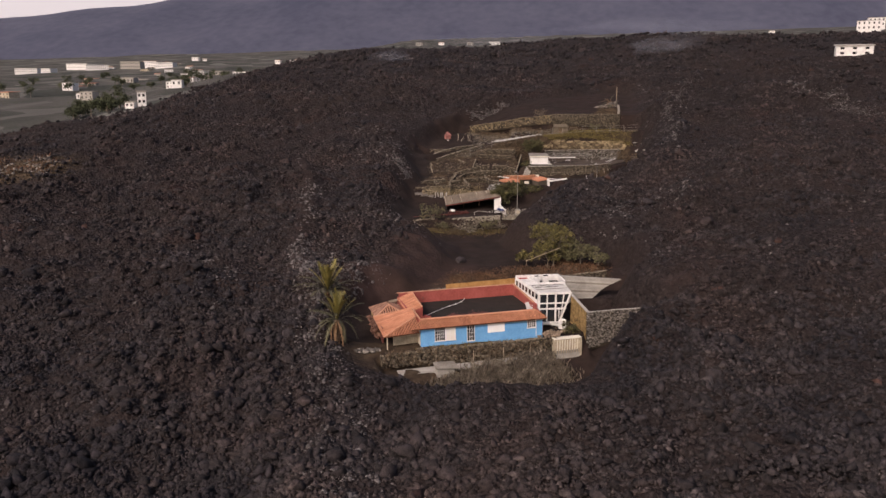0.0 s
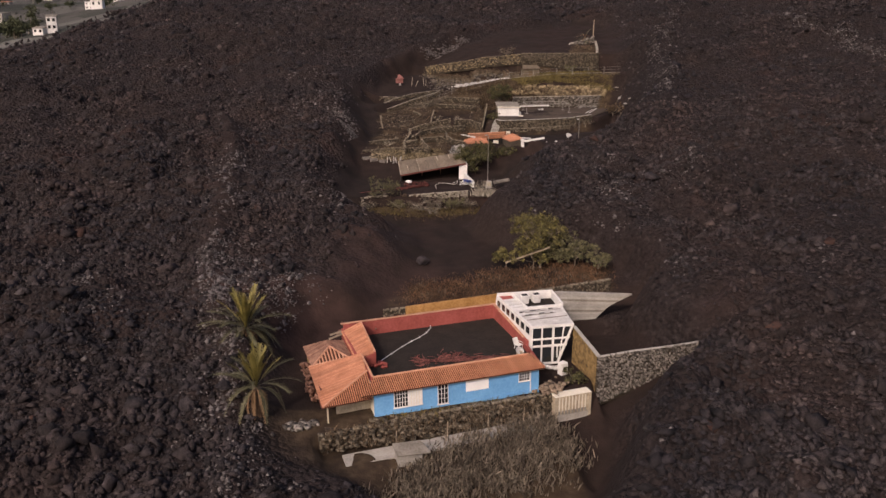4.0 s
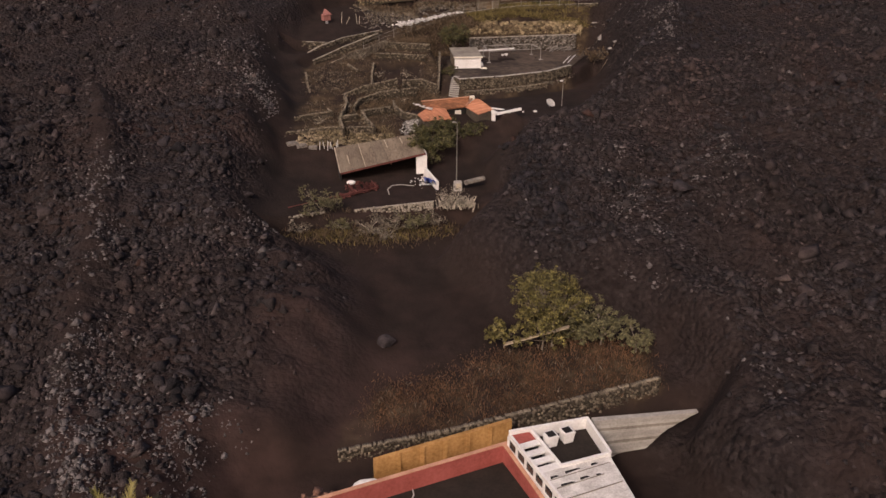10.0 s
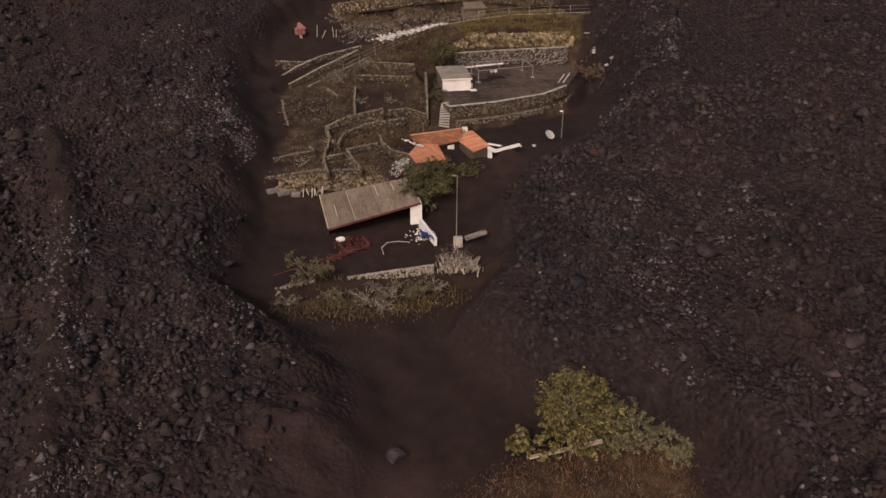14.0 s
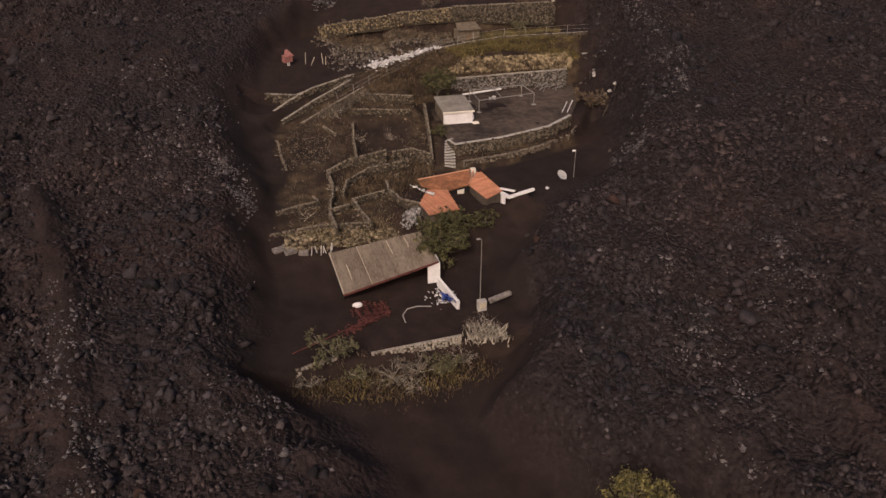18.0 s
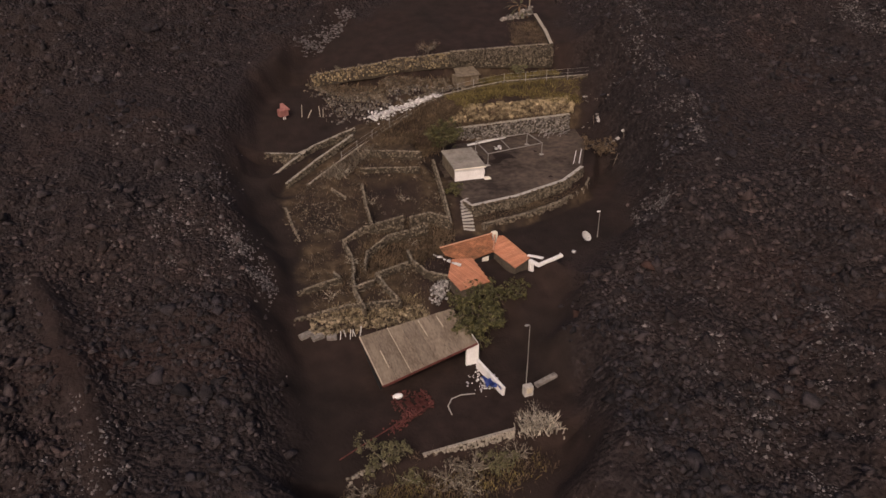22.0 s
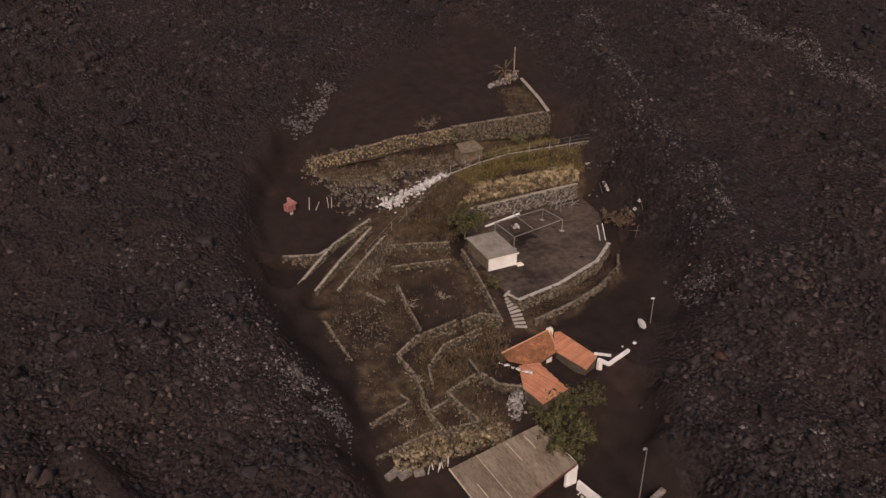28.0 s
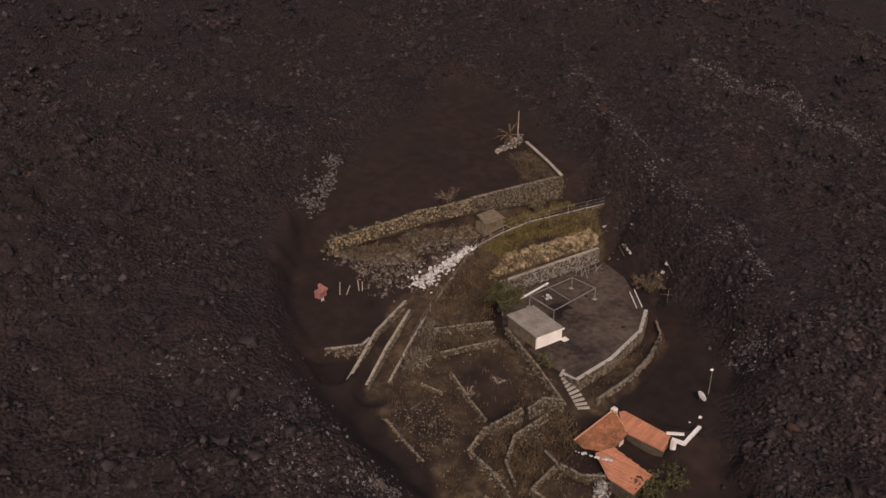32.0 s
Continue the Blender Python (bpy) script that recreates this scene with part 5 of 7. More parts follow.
bush("fig_tree", 20.3, 146.4, 28.9, 7.6, 7.4, 7500, LEAF, "olive-green fig tree leaning on the dry bank", 71, 17, 0.16, 0.14, lean=(-0.04, 0.12))
bush("shrub", 19.2, 146.2, 28.7, 5.4, 4.0, 2800, LEAF, "bushy olive undergrowth round the fig tree", 76, 11, 0.18, 0.07, "shrub")
bush("shrub", 22.6, 146.4, 28.9, 5.2, 4.6, 3000, DULL_LEAF, "dusty grey-green shrub beside the fig tree", 77, 11, 0.17, 0.07, "shrub")
bush("shrub", 15.4, 147.3, 28.6, 3.4, 2.4, 1000, LEAF, "small yellow-green shrub at the bank's end", 72, 6, 0.22, 0.07, "shrub")
bush("shrub", 25.0, 145.0, 29.4, 5.0, 3.8, 3000, DULL_LEAF, "dusty green shrub under the fig tree", 73, 9, 0.17, 0.09, "shrub")
bush("shrub", 27.8, 142.6, 29.8, 3.6, 2.6, 1200, DULL_LEAF, "dusty grey-green shrub at the lava's edge", 74, 6, 0.2, 0.08, "shrub")
me = bpy.data.meshes.new("fallen_beam")
bm = beam((15.2, 146.0, 29.4), (21.0, 143.6, 32.3), 0.42, 0.16)
bm.to_mesh(me), bm.free()
me.materials.append(WOOD)
tagged(new("fallen_beam", me), "pale fallen wooden beam propped in the fig tree", "beam")

washer = thing("washing_machine", pose(*hloc(22.6, 3.2, 0.3), 0, 0, 30), "white appliance standing in the sunken yard", "appliance")
part("body", box(-0.45, -0.4, -0.4, 0.45, 0.4, 1.2, 0.06), WHITE, washer)
part("door", box(-0.28, -0.43, 0.2, 0.28, -0.4, 0.75, 0.01), DARK, washer)
bush("green_shrub", *hloc(22.8, 0.6, 0.0), 2.6, 1.5, 600, DARK_LEAF, "dark green shrub in the sunken yard", 75, 6, 0.16, 0.05, "shrub")
boulder = bmesh.new()
bmesh.ops.create_icosphere(boulder, subdivisions=2, radius=1.0, matrix=Matrix.Translation((3.4, 149.6, 28.8)) @ Matrix.Diagonal((0.95, 0.8, 0.65, 1)))
for vert in boulder.verts:
    vert.co += Vector((noise.noise(vert.co * 1.3), noise.noise(vert.co * 1.3 + Vector((7, 0, 0))), noise.noise(vert.co * 1.3 + Vector((0, 9, 0))))) * 0.4
me = bpy.data.meshes.new("boulder")
boulder.to_mesh(me), boulder.free()
me.materials.append(LAVA_ROCK)
tagged(new("boulder", me), "single dark boulder on the ash plain", "boulder")


# ---- palms ----
def frond_mesh(name, length, droop, material, seed, leaf=0.14):
    """A feather frond: an arching rib with two combs of narrow leaflets."""
    rng = random.Random(seed)
    verts, faces = [], []
    pts = [Vector((length * (f - 0.12 * f * f), 0, length * (0.35 * f - droop * f * f))) for f in (i / 8 for i in range(9))]
    for i in range(8):
        a, b, w = pts[i], pts[i + 1], 0.06 * (1 - i / 9)
        k = len(verts)
        verts += [a + Vector((0, w, 0)), a - Vector((0, w, 0)), b - Vector((0, w * 0.8, 0)), b + Vector((0, w * 0.8, 0))]
        faces.append((k, k + 1, k + 2, k + 3))
    for i in range(34):
        f = 0.2 + 0.8 * i / 33
        g = f * 8
        j = min(7, int(g))
        p = pts[j].lerp(pts[j + 1], g - j)
        d = (pts[j + 1] - pts[j]).normalized()
        l = length * leaf * (math.sin(math.pi * (0.12 + 0.76 * f)) + 0.2) * rng.uniform(0.75, 1.15)
        for s in (-1, 1):
            tip = p + d * l * 0.95 + Vector((0, s * l * 0.55, l * 0.12 + rng.uniform(-0.1, 0.1)))
            k = len(verts)
            verts += [p - d * 0.065, p + d * 0.065, tip]
            faces.append((k, k + 1, k + 2))
    return mesh_of(name, verts, faces, material)


FRONDS = [frond_mesh("frond", 4.7, 0.18, FRESH_FROND, 3), frond_mesh("frond", 5.2, 0.42, FROND, 1), frond_mesh("frond", 4.9, 0.75, FROND, 2), frond_mesh("frond", 3.7, 0.9, DRY_FROND, 4, 0.11)]


def palm(x, y, base, crown, seed, label, size, counts):
    """counts: young upright fronds, spreading ones, hanging ones, dry ones."""
    rng = random.Random(seed)
    tree = thing("palm_tree", pose(x, y, base), label, "palm tree", "palms beside the house")
    h = crown - base
    part("trunk", tube([(0, 0, -2), (0.05, 0, h * 0.5), (0, 0, h)], [0.42, 0.36, 0.4], 9), PALM_BARK, tree)
    turn = 0.0
    for kind, (count, low, high) in enumerate(zip(counts, (-66, -34, 2, 38), (-38, -2, 30, 62))):
        for i in range(count):
            f = hang("frond", FRONDS[kind], tree)
            s = size * rng.uniform(0.85, 1.1)
            turn += 137.5
            f.matrix_local = Matrix.Translation((0, 0, h)) @ pose(0, 0, 0, rng.uniform(-14, 14), low + (high - low) * (i + 0.5) / count + rng.uniform(-5, 5), turn + rng.uniform(-15, 15)) @ Matrix.Diagonal((s, s, s, 1))
    return tree


palm(-17.8, 122.2, at(-17.8, 122.2), 29.7, 1, "date palm with upright green fronds standing in lava", 1.08, (16, 15, 14, 20))
palm(-14.7, 109.2, at(-14.7, 109.2), 28.7, 2, "smaller date palm with yellowing fronds standing in lava", 0.95, (13, 9, 8, 13))

# ---- the barn yard ----
stone_wall("barn_yard_wall", [(2.0, 178.0, 32.2), (7, 177.8, 32.6), (12.7, 177.6, 33.0)], 1.1, 0.25, CAPSTONE, "pale block wall along the ash-covered yard", 0.4, CAPSTONE, cap=0.05)
stone_wall("barn_yard_wall", [(-6.6, 177.4, 31.9), (-4.6, 177.8, 32.1), (-1.8, 178.2, 32.2)], 0.9, 0.25, CAPSTONE, "broken end of the block wall half hidden by scrub", 0.42, None)


def build_barn():
    barn = thing("barn", pose(0.8, 189.6, 32.0), "open shed with a tilted grey-brown sheet roof over an ash floor", "shed")
    sw, se, ne, nw = Vector((0, -0.6, 1.75)), Vector((12.7, 1.4, 3.55)), Vector((12.0, 8.4, 4.4)), Vector((-0.4, 8.6, 2.7))
    for i in range(7):
        a, b, c, d = sw.lerp(se, i / 7), sw.lerp(se, (i + 0.985) / 7), nw.lerp(ne, (i + 0.985) / 7), nw.lerp(ne, i / 7)
        lift = Vector((0, 0, 0.03 * (i % 2)))
        part("roof_sheet", slab([p + lift for p in (a, b, c, d)], 0.07), SHED_SHEET, barn)
    for f in (0.29,):
        part("sheet_seam", beam(sw.lerp(se, f) + Vector((0, 0, 0.07)), nw.lerp(ne, f) + Vector((0, 0, 0.07)), 0.07, 0.05), DIRTY_CREAM, barn)
    for f, g0, g1 in ((0.61, 0.55, 0.95), (0.80, 0.62, 0.92), (0.12, 0.25, 0.6)):
        a, b = sw.lerp(se, f), nw.lerp(ne, f)
        part("patch_strip", beam(a.lerp(b, g0) + Vector((0, 0, 0.07)), a.lerp(b, g1) + Vector((0, 0, 0.07)), 0.12, 0.05), DIRTY_CREAM, barn)
    part("roof_edge", beam(sw + Vector((-0.06, 0, 0.04)), nw + Vector((-0.06, 0, 0.04)), 0.14, 0.08), DIRTY_CREAM, barn, "pale bare edge of the roof")
    part("red_fascia", beam(sw + Vector((0, -0.05, -0.14)), se + Vector((0, -0.05, -0.14)), 0.12, 0.26), RED_SCRAP, barn, "faded red front edge of the roof")
    part("red_fascia", beam(sw + Vector((-0.05, 0, -0.1)), nw + Vector((-0.05, 0, -0.1)), 0.1, 0.2), RED_SCRAP, barn)
    part("white_corner_wall", box(11.3, 1.4, -0.4, 12.9, 1.75, 3.2), WHITE, barn, "white painted corner wall")
    part("white_return", box(12.6, 1.75, -0.4, 12.9, 4.0, 3.3), WHITE, barn)
    # near-black walls: the shade under the roof is painted into them
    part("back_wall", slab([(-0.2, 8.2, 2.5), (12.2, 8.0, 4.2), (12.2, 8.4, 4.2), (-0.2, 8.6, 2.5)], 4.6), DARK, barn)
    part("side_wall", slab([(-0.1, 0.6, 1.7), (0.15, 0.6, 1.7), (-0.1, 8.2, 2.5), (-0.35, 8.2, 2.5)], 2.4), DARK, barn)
    for f in (0.33, 0.62):
        p = sw.lerp(se, f)
        part("post", beam((p.x, p.y + 4.2, -0.4), (p.x, p.y + 4.2, p.z + 0.2), 0.14), RUST_STEEL, barn)


build_barn()


def bar_thing(name, a, b, w, h, material, label, category):
    me = bpy.data.meshes.new(name)
    bm = beam(a, b, w, h)
    bmesh.ops.bevel(bm, geom=bm.edges[:], offset=min(w, h) * 0.15, segments=1, affect="EDGES")
    bm.to_mesh(me), bm.free()
    me.materials.append(material)
    return tagged(new(name, me), label, category)


bar_thing("white_yard_wall", (13.2, 190.2, 33.0), (14.3, 184.4, 32.6), 0.35, 1.4, WHITE, "white plastered yard wall beside the shed", "wall")
rngw = random.Random(8)
spots = []
for _ in range(300):
    if rngw.random() < 0.55:
        a, r = rngw.uniform(0, 6.28), rngw.uniform(0.6, 1.15)
        spots.append((3.7 + 2.2 * r * math.cos(a), 186.6 + 2.1 * r * math.sin(a), 32.3))
    else:
        f = rngw.random()
        spots.append((0.2 + 3.2 * f + rngw.gauss(0, 0.5), 182.7 + 2.6 * f + rngw.gauss(0, 0.35), 32.3))
rubble("fallen_red_frame", "dark red collapsed roof frame and tiles on the ash", spots, 0.17, RED_SCRAP, 81, "debris")
for a, b in (((-6.7, 180.2, 32.3), (2.1, 184.1, 32.5)), ((0.5, 182.9, 32.5), (5.8, 185.4, 32.6)), ((1.6, 188.4, 32.6), (2.4, 184.4, 32.5)), ((5.1, 188.2, 32.7), (5.8, 185.3, 32.6))):
    bar_thing("red_batten", a, b, 0.13, 0.1, RED_SCRAP, "fallen dark red roof batten lying on ash", "batten")
sheet = bmesh.new()
for i in range(9):
    for j in range(9):
        p = Vector((2.2, 187.3, 0)).lerp(Vector((5.2, 187.9, 0)), i / 8).lerp(Vector((2.5, 183.6, 0)).lerp(Vector((5.7, 185.3, 0)), i / 8), j / 8)
        sheet.verts.new((p.x + rngw.gauss(0, 0.08), p.y + rngw.gauss(0, 0.08), at(p.x, p.y) + 0.12 + 0.12 * rngw.random()))
sheet.verts.ensure_lookup_table()
for i in range(8):
    for j in range(8):
        if rngw.random() > 0.22:
            sheet.faces.new([sheet.verts[k] for k in (i * 9 + j, (i + 1) * 9 + j, (i + 1) * 9 + j + 1, i * 9 + j + 1)])
bmesh.ops.solidify(sheet, geom=sheet.faces[:], thickness=0.04)
me = bpy.data.meshes.new("red_sheet")
sheet.to_mesh(me), sheet.free()
me.materials.append(RED_SCRAP)
tagged(new("red_sheet", me), "torn dark red roof sheet lying on the ash", "sheet")
bm = bmesh.new()
bmesh.ops.create_icosphere(bm, subdivisions=2, radius=0.66, matrix=Matrix.Translation((2.2, 187.9, 32.6)) @ Matrix.Diagonal((1, 0.6, 0.55, 1)))
me = bpy.data.meshes.new("white_basin")
bm.to_mesh(me), bm.free()
me.materials.append(WHITE)
tagged(new("white_basin", me), "overturned white basin at the shed's corner", "basin")
tarp = bmesh.new()
for i in range(9):
    for j in range(6):
        tarp.verts.new((12.6 + i * 0.22, 185.6 + j * 0.45 - i * 0.15, 32.5 + 0.9 * abs(math.sin(i * 0.9 + j * 0.6)) * (1 - j / 9) + 0.25 * rngw.random()))
tarp.verts.ensure_lookup_table()
for i in range(8):
    for j in range(5):
        tarp.faces.new([tarp.verts[k] for k in (i * 6 + j, (i + 1) * 6 + j, (i + 1) * 6 + j + 1, i * 6 + j + 1)])
bmesh.ops.solidify(tarp, geom=tarp.faces[:], thickness=0.03)
me = bpy.data.meshes.new("blue_tarpaulin")
tarp.to_mesh(me), tarp.free()
me.materials.append(BLUE_TARP)
tagged(new("blue_tarpaulin", me), "crumpled blue tarpaulin beside the white yard wall", "tarpaulin")
rubble("pale_scrap_heap", "white splintered scrap round the blue tarpaulin", [(12.2 + rngw.gauss(0.6, 0.7), 187.4 + rngw.gauss(0, 1.2), 32.4) for _ in range(70)], 0.15, PALE_SCRAP, 82, "debris")
me = bpy.data.meshes.new("bent_pipe")
bm = tube([(7.2, 183.0, 32.3), (7.1, 184.1, 32.7), (7.9, 185.0, 32.9), (9.2, 185.4, 32.8), (11.0, 185.4, 32.5)], [0.07] * 5, 6)
bm.to_mesh(me), bm.free()
me.materials.append(CONCRETE)
tagged(new("bent_pipe", me), "pale bent pipe curving over the ash", "pipe")


def lamp_post(x, y, z, h, label, arm=0.7, lean=0.0, head=WHITE):
    post = thing("street_lamp", pose(x, y, z), label, "street lamp", "street lamps")
    part("pole", tube([(0, 0, -0.6), (lean * 0.5, 0, h * 0.5), (lean, 0, h)], [0.075, 0.06, 0.045], 8), METAL, post)
    part("arm", beam((lean, 0, h - 0.03), (lean - arm, -0.1, h + 0.15), 0.06), METAL, post)
    bm = bmesh.new()
    bmesh.ops.create_icosphere(bm, subdivisions=2, radius=0.2, matrix=Matrix.Translation((lean - arm, -0.1, h + 0.15)) @ Matrix.Diagonal((1.6, 1, 0.55, 1)))
    part("lamp_head", bm, head, post)
    return post


lamp_post(16.9, 183.9, 32.7, 9.2, "tall thin street lamp by the ash yard", 0.4, head=METAL)
box_thing = thing("meter_box", pose(17.1, 183.6, 32.4), "pale concrete meter box at the lamp's foot", "meter box")
part("body", box(-0.62, -0.42, -0.4, 0.5, 0.42, 1.1, 0.07), CONCRETE, box_thing)
part("door", box(-0.4, -0.46, 0.2, 0.3, -0.42, 0.9), DIRTY_CREAM, box_thing)
bar_thing("broken_wall", (18.0, 183.6, 33.2), (21.0, 184.2, 33.6), 0.7, 0.5, GREY_STONE, "broken grey wall end beside the meter box", "wall")
bush("dead_shrub", 15.6, 178.2, 31.8, 5.0, 3.2, 260, DRY_BRUSH, "pale dried bush with bare twigs by the yard wall", 83, 14, 0.14, 0.05, "shrub", bare=0.3, wood=TWIG)
blades("dry_stalks", "thin pale dry stalks round the dead bush", [(15.6 + rngw.gauss(0, 1.0), 178.0 + rngw.gauss(0, 0.8), 32.2) for _ in range(70)], 6, 0.9, TWIG, 84, "dry plants")
scrub = [(-7, 175.5), (-6, 176.6), (-2, 177.4), (1, 177.2), (2, 176.6), (13, 176.2), (16, 176.0), (15.5, 174.5), (9, 172.6), (1, 172.8), (-4, 174.5)]
blades("yard_scrub", "dry grey-brown scrub below the yard wall", in_patch(scrub, 330, 85, 0.8), 6, 0.55, BROWN_SCRUB, 86)
blades("yard_grass", "olive dry grass below the yard wall", in_patch(scrub, 150, 87), 8, 0.5, MOSS, 88)
for k, (x, y, w, h, n, bare) in enumerate(((-2.4, 178.2, 5.2, 3.4, 1500, 0.1), (0.2, 176.6, 3.6, 2.6, 600, 0.3), (3.8, 175.6, 4.4, 2.4, 500, 0.5), (7.0, 175.8, 4.2, 2.6, 700, 0.4), (9.8, 175.2, 4.0, 2.4, 1000, 0.1), (12.4, 176.0, 3.6, 2.4, 450, 0.5), (5.6, 173.8, 3.6, 1.8, 260, 0.6), (-5.2, 176.4, 3.0, 1.8, 240, 0.5))):
    bush("dry_shrub", x, y, at(x, y) - 0.1, w, h, n, DULL_LEAF if bare < 0.4 else DRY_BRUSH, "dusty olive shrub tangled along the yard wall" if bare < 0.4 else "half-bare pale shrub tangled below the yard wall", 180 + k, 9, 0.15, 0.05, "shrub", bare=bare, wood=TWIG if bare > 0.2 else BARK)

# ---- rubble slope and small walled plots above the barn ----
spots = [p for p in in_patch([(-5.5, 200.2), (10, 199.2), (10.5, 201), (4, 202.6), (-5, 203)], 480, 91)]
rubble("slope_rubble", "tumbled ochre-grey rocks on the slope behind the shed", spots, 0.32, mat("ochre_rock", (0.045, 0.034, 0.021), (0.29, 0.232, 0.15), 1.5, 0.95, 0.05, island=0.65), 92)
blades("slope_straw", "pale straw grass on the rubble slope", in_patch([(-3, 200.2), (9.6, 199.4), (9.6, 203.2), (-2, 203.6)], 300, 93), 7, 0.45, mat("pale_straw", (0.09, 0.068, 0.038), (0.25, 0.20, 0.115), 0.6, 0.9, island=0.5), 94)
for x, y, w, turn in ((-4.6, 199.9, 1.6, 12), (-2.9, 199.6, 1.3, -8), (-6.0, 200.4, 1.8, 20)):
    slab_stone = thing("fallen_slab", pose(x, y, at(x, y) + 0.1, 8, 0, turn), "flat grey stone slab fallen on the rubble slope", "slab", "fallen slabs")
    part("stone", box(-w / 2, -0.45, -0.3, w / 2, 0.45, 0.18, 0.06), GREY_STONE, slab_stone)
for k in range(7):
    x, y = -1.6 + 0.42 * k + rngw.gauss(0, 0.15), 199.3 + rngw.gauss(0, 0.3)
    bar_thing("pale_stake", (x, y, at(x, y) - 0.2), (x + rngw.gauss(0, 0.25), y - 0.2, at(x, y) + rngw.uniform(0.9, 1.6)), 0.12, 0.08, PALE_SCRAP, "short pale broken stake behind the shed", "stake")
LOWER_PLOTS = [
    ([(-7.0, 202.5, 36.2), (0, 202.9, 36.6), (7, 201.6, 36.7)], 0.9, "low stone edge above the rubble slope"),
    ([(2.2, 208.4, 37.9), (1.6, 204.8, 37.4), (1.9, 200.9, 36.9)], 0.9, "narrow double stone wall between garden plots"),
    ([(5.3, 207.6, 37.8), (5.8, 204.4, 37.4), (6.7, 201.1, 37.0)], 0.9, "narrow stone wall between garden plots"),
    ([(-5.6, 207.0, 37.3), (-2.5, 207.6, 37.6), (0.6, 208.2, 37.7), (0.0, 209.8, 37.8)], 0.9, "L-shaped stone wall of a garden plot"),
    ([(1.9, 205.4, 37.6), (4.6, 206.0, 37.7)], 0.6, "curved stone edge of a plot"),
    ([(5.2, 207.2, 37.9), (8, 208.0, 38.0), (10.9, 208.6, 38.1), (11.0, 211.2, 38.4)], 0.8, "curved stone edge of a plot"),
    ([(10.9, 208.4, 38.2), (11.8, 205.6, 37.9), (14.4, 203.8, 37.6)], 0.7, "curved low wall of a dark cistern"),
]
UPPER_PLOTS = [
    ([(4.2, 209.2, 38.2), (5.4, 212.3, 38.6), (9.3, 215.2, 39.0), (15.5, 215.6, 39.4)], 1.0, "stone terrace wall bending along the slope"),
    ([(3.0, 216.9, 38.4), (6.5, 218.2, 39.4), (12.3, 217.3, 40.7)], [0.9, 1.6, 2.0], "stone terrace wall with a pale top edge"),
    ([(3.0, 216.6, 38.5), (3.2, 212.6, 38.1), (2.5, 208.6, 37.9)], 0.7, "thin stone wall down the slope"),
    ([(-3.4, 226.6, 40.3), (-3.2, 222, 39.2), (-2.9, 218.6, 38.4)], 1.2, "rough stone edge of the upper field"),
    ([(4.4, 229.6, 40.9), (6.0, 226.6, 40.4)], 0.6, "rough stone row in the field"),
    ([(9.2, 229.2, 41.2), (8.4, 224, 40.1), (8.0, 219.6, 39.3)], 0.5, "stone edge of a sunken plot"),
    ([(11.9, 237.0, 43.4), (16, 235.4, 43.4), (20.5, 233.4, 43.4)], 1.0, "low stone wall across the upper field"),
    ([(10, 232.8, 42.2), (15, 231.8, 42.0), (19.3, 230.8, 41.9)], 0.8, "low stone step across the upper field"),
    ([(22.2, 232.6, 42.2), (20.8, 224.0, 40.6), (19.3, 216.2, 38.9)], [1.0, 1.2, 1.0], "stone edge along the steps"),
    ([(13.2, 217.0, 40.4), (16.5, 217.6, 40.4), (19.2, 216.4, 39.6)], 1.8, "overgrown stone terrace end"),
]
PLOTS = LOWER_PLOTS + UPPER_PLOTS
for line, drop, label in PLOTS:
    stone_wall("plot_wall", line, drop, 0.2, STONE, label, 0.27, None, 0.3)
DARK_PLOTS = ([(8.2, 219.5), (16.2, 220.3), (19.6, 231.2), (9.8, 229.6)], [(11.3, 204), (15.2, 203.8), (15.2, 210.2), (11.4, 210.8)], [(2.4, 201.4), (5.8, 201.4), (5.2, 205.2), (2.0, 205.2)])


def clear_of_plots(spots):
    keep = np.ones(len(spots), bool)
    for poly in DARK_PLOTS:
        keep &= signed_distance([p[0] for p in spots], [p[1] for p in spots], poly) > 0
    return [p for p, k in zip(spots, keep) if k]


fallen = []
for line, drop, label in PLOTS:
    for (x0, y0, z0), (x1, y1, z1) in zip(line, line[1:]):
        for _ in range(int(2.4 * math.hypot(x1 - x0, y1 - y0))):
            f = rngw.random()
            x, y = x0 + f * (x1 - x0) + rngw.gauss(0, 0.55), y0 + f * (y1 - y0) + rngw.gauss(0, 0.55)
            fallen.append((x, y))
fallen = np.array(fallen)
rubble("fallen_wall_stones", "stones fallen from the low plot walls", list(zip(fallen[:, 0], fallen[:, 1], ground_height(fallen[:, 0], fallen[:, 1]))), 0.2, STONE, 153)
rubble("field_stones", "small stones strewn over the terraced field", clear_of_plots(in_patch([(-4, 204), (14, 203), (19, 216), (22, 234), (14, 240), (4, 236), (-3, 228)], 380, 154)), 0.12, STONE, 155)
rubble("plot_stones", "loose grey stones heaped in a field corner", in_patch([(-1.8, 219.6), (4, 219.4), (5.4, 227), (-1.8, 227)], 200, 171), 0.15, STONE, 172)
blades("field_tufts", "pale dry tufts over the terraced field", in_patch([(-4, 204), (14, 203), (19, 216), (22, 234), (14, 240), (4, 236), (-3, 228)], 150, 156), 8, 0.4, DRY_BRUSH, 157, spread_r=0.3)
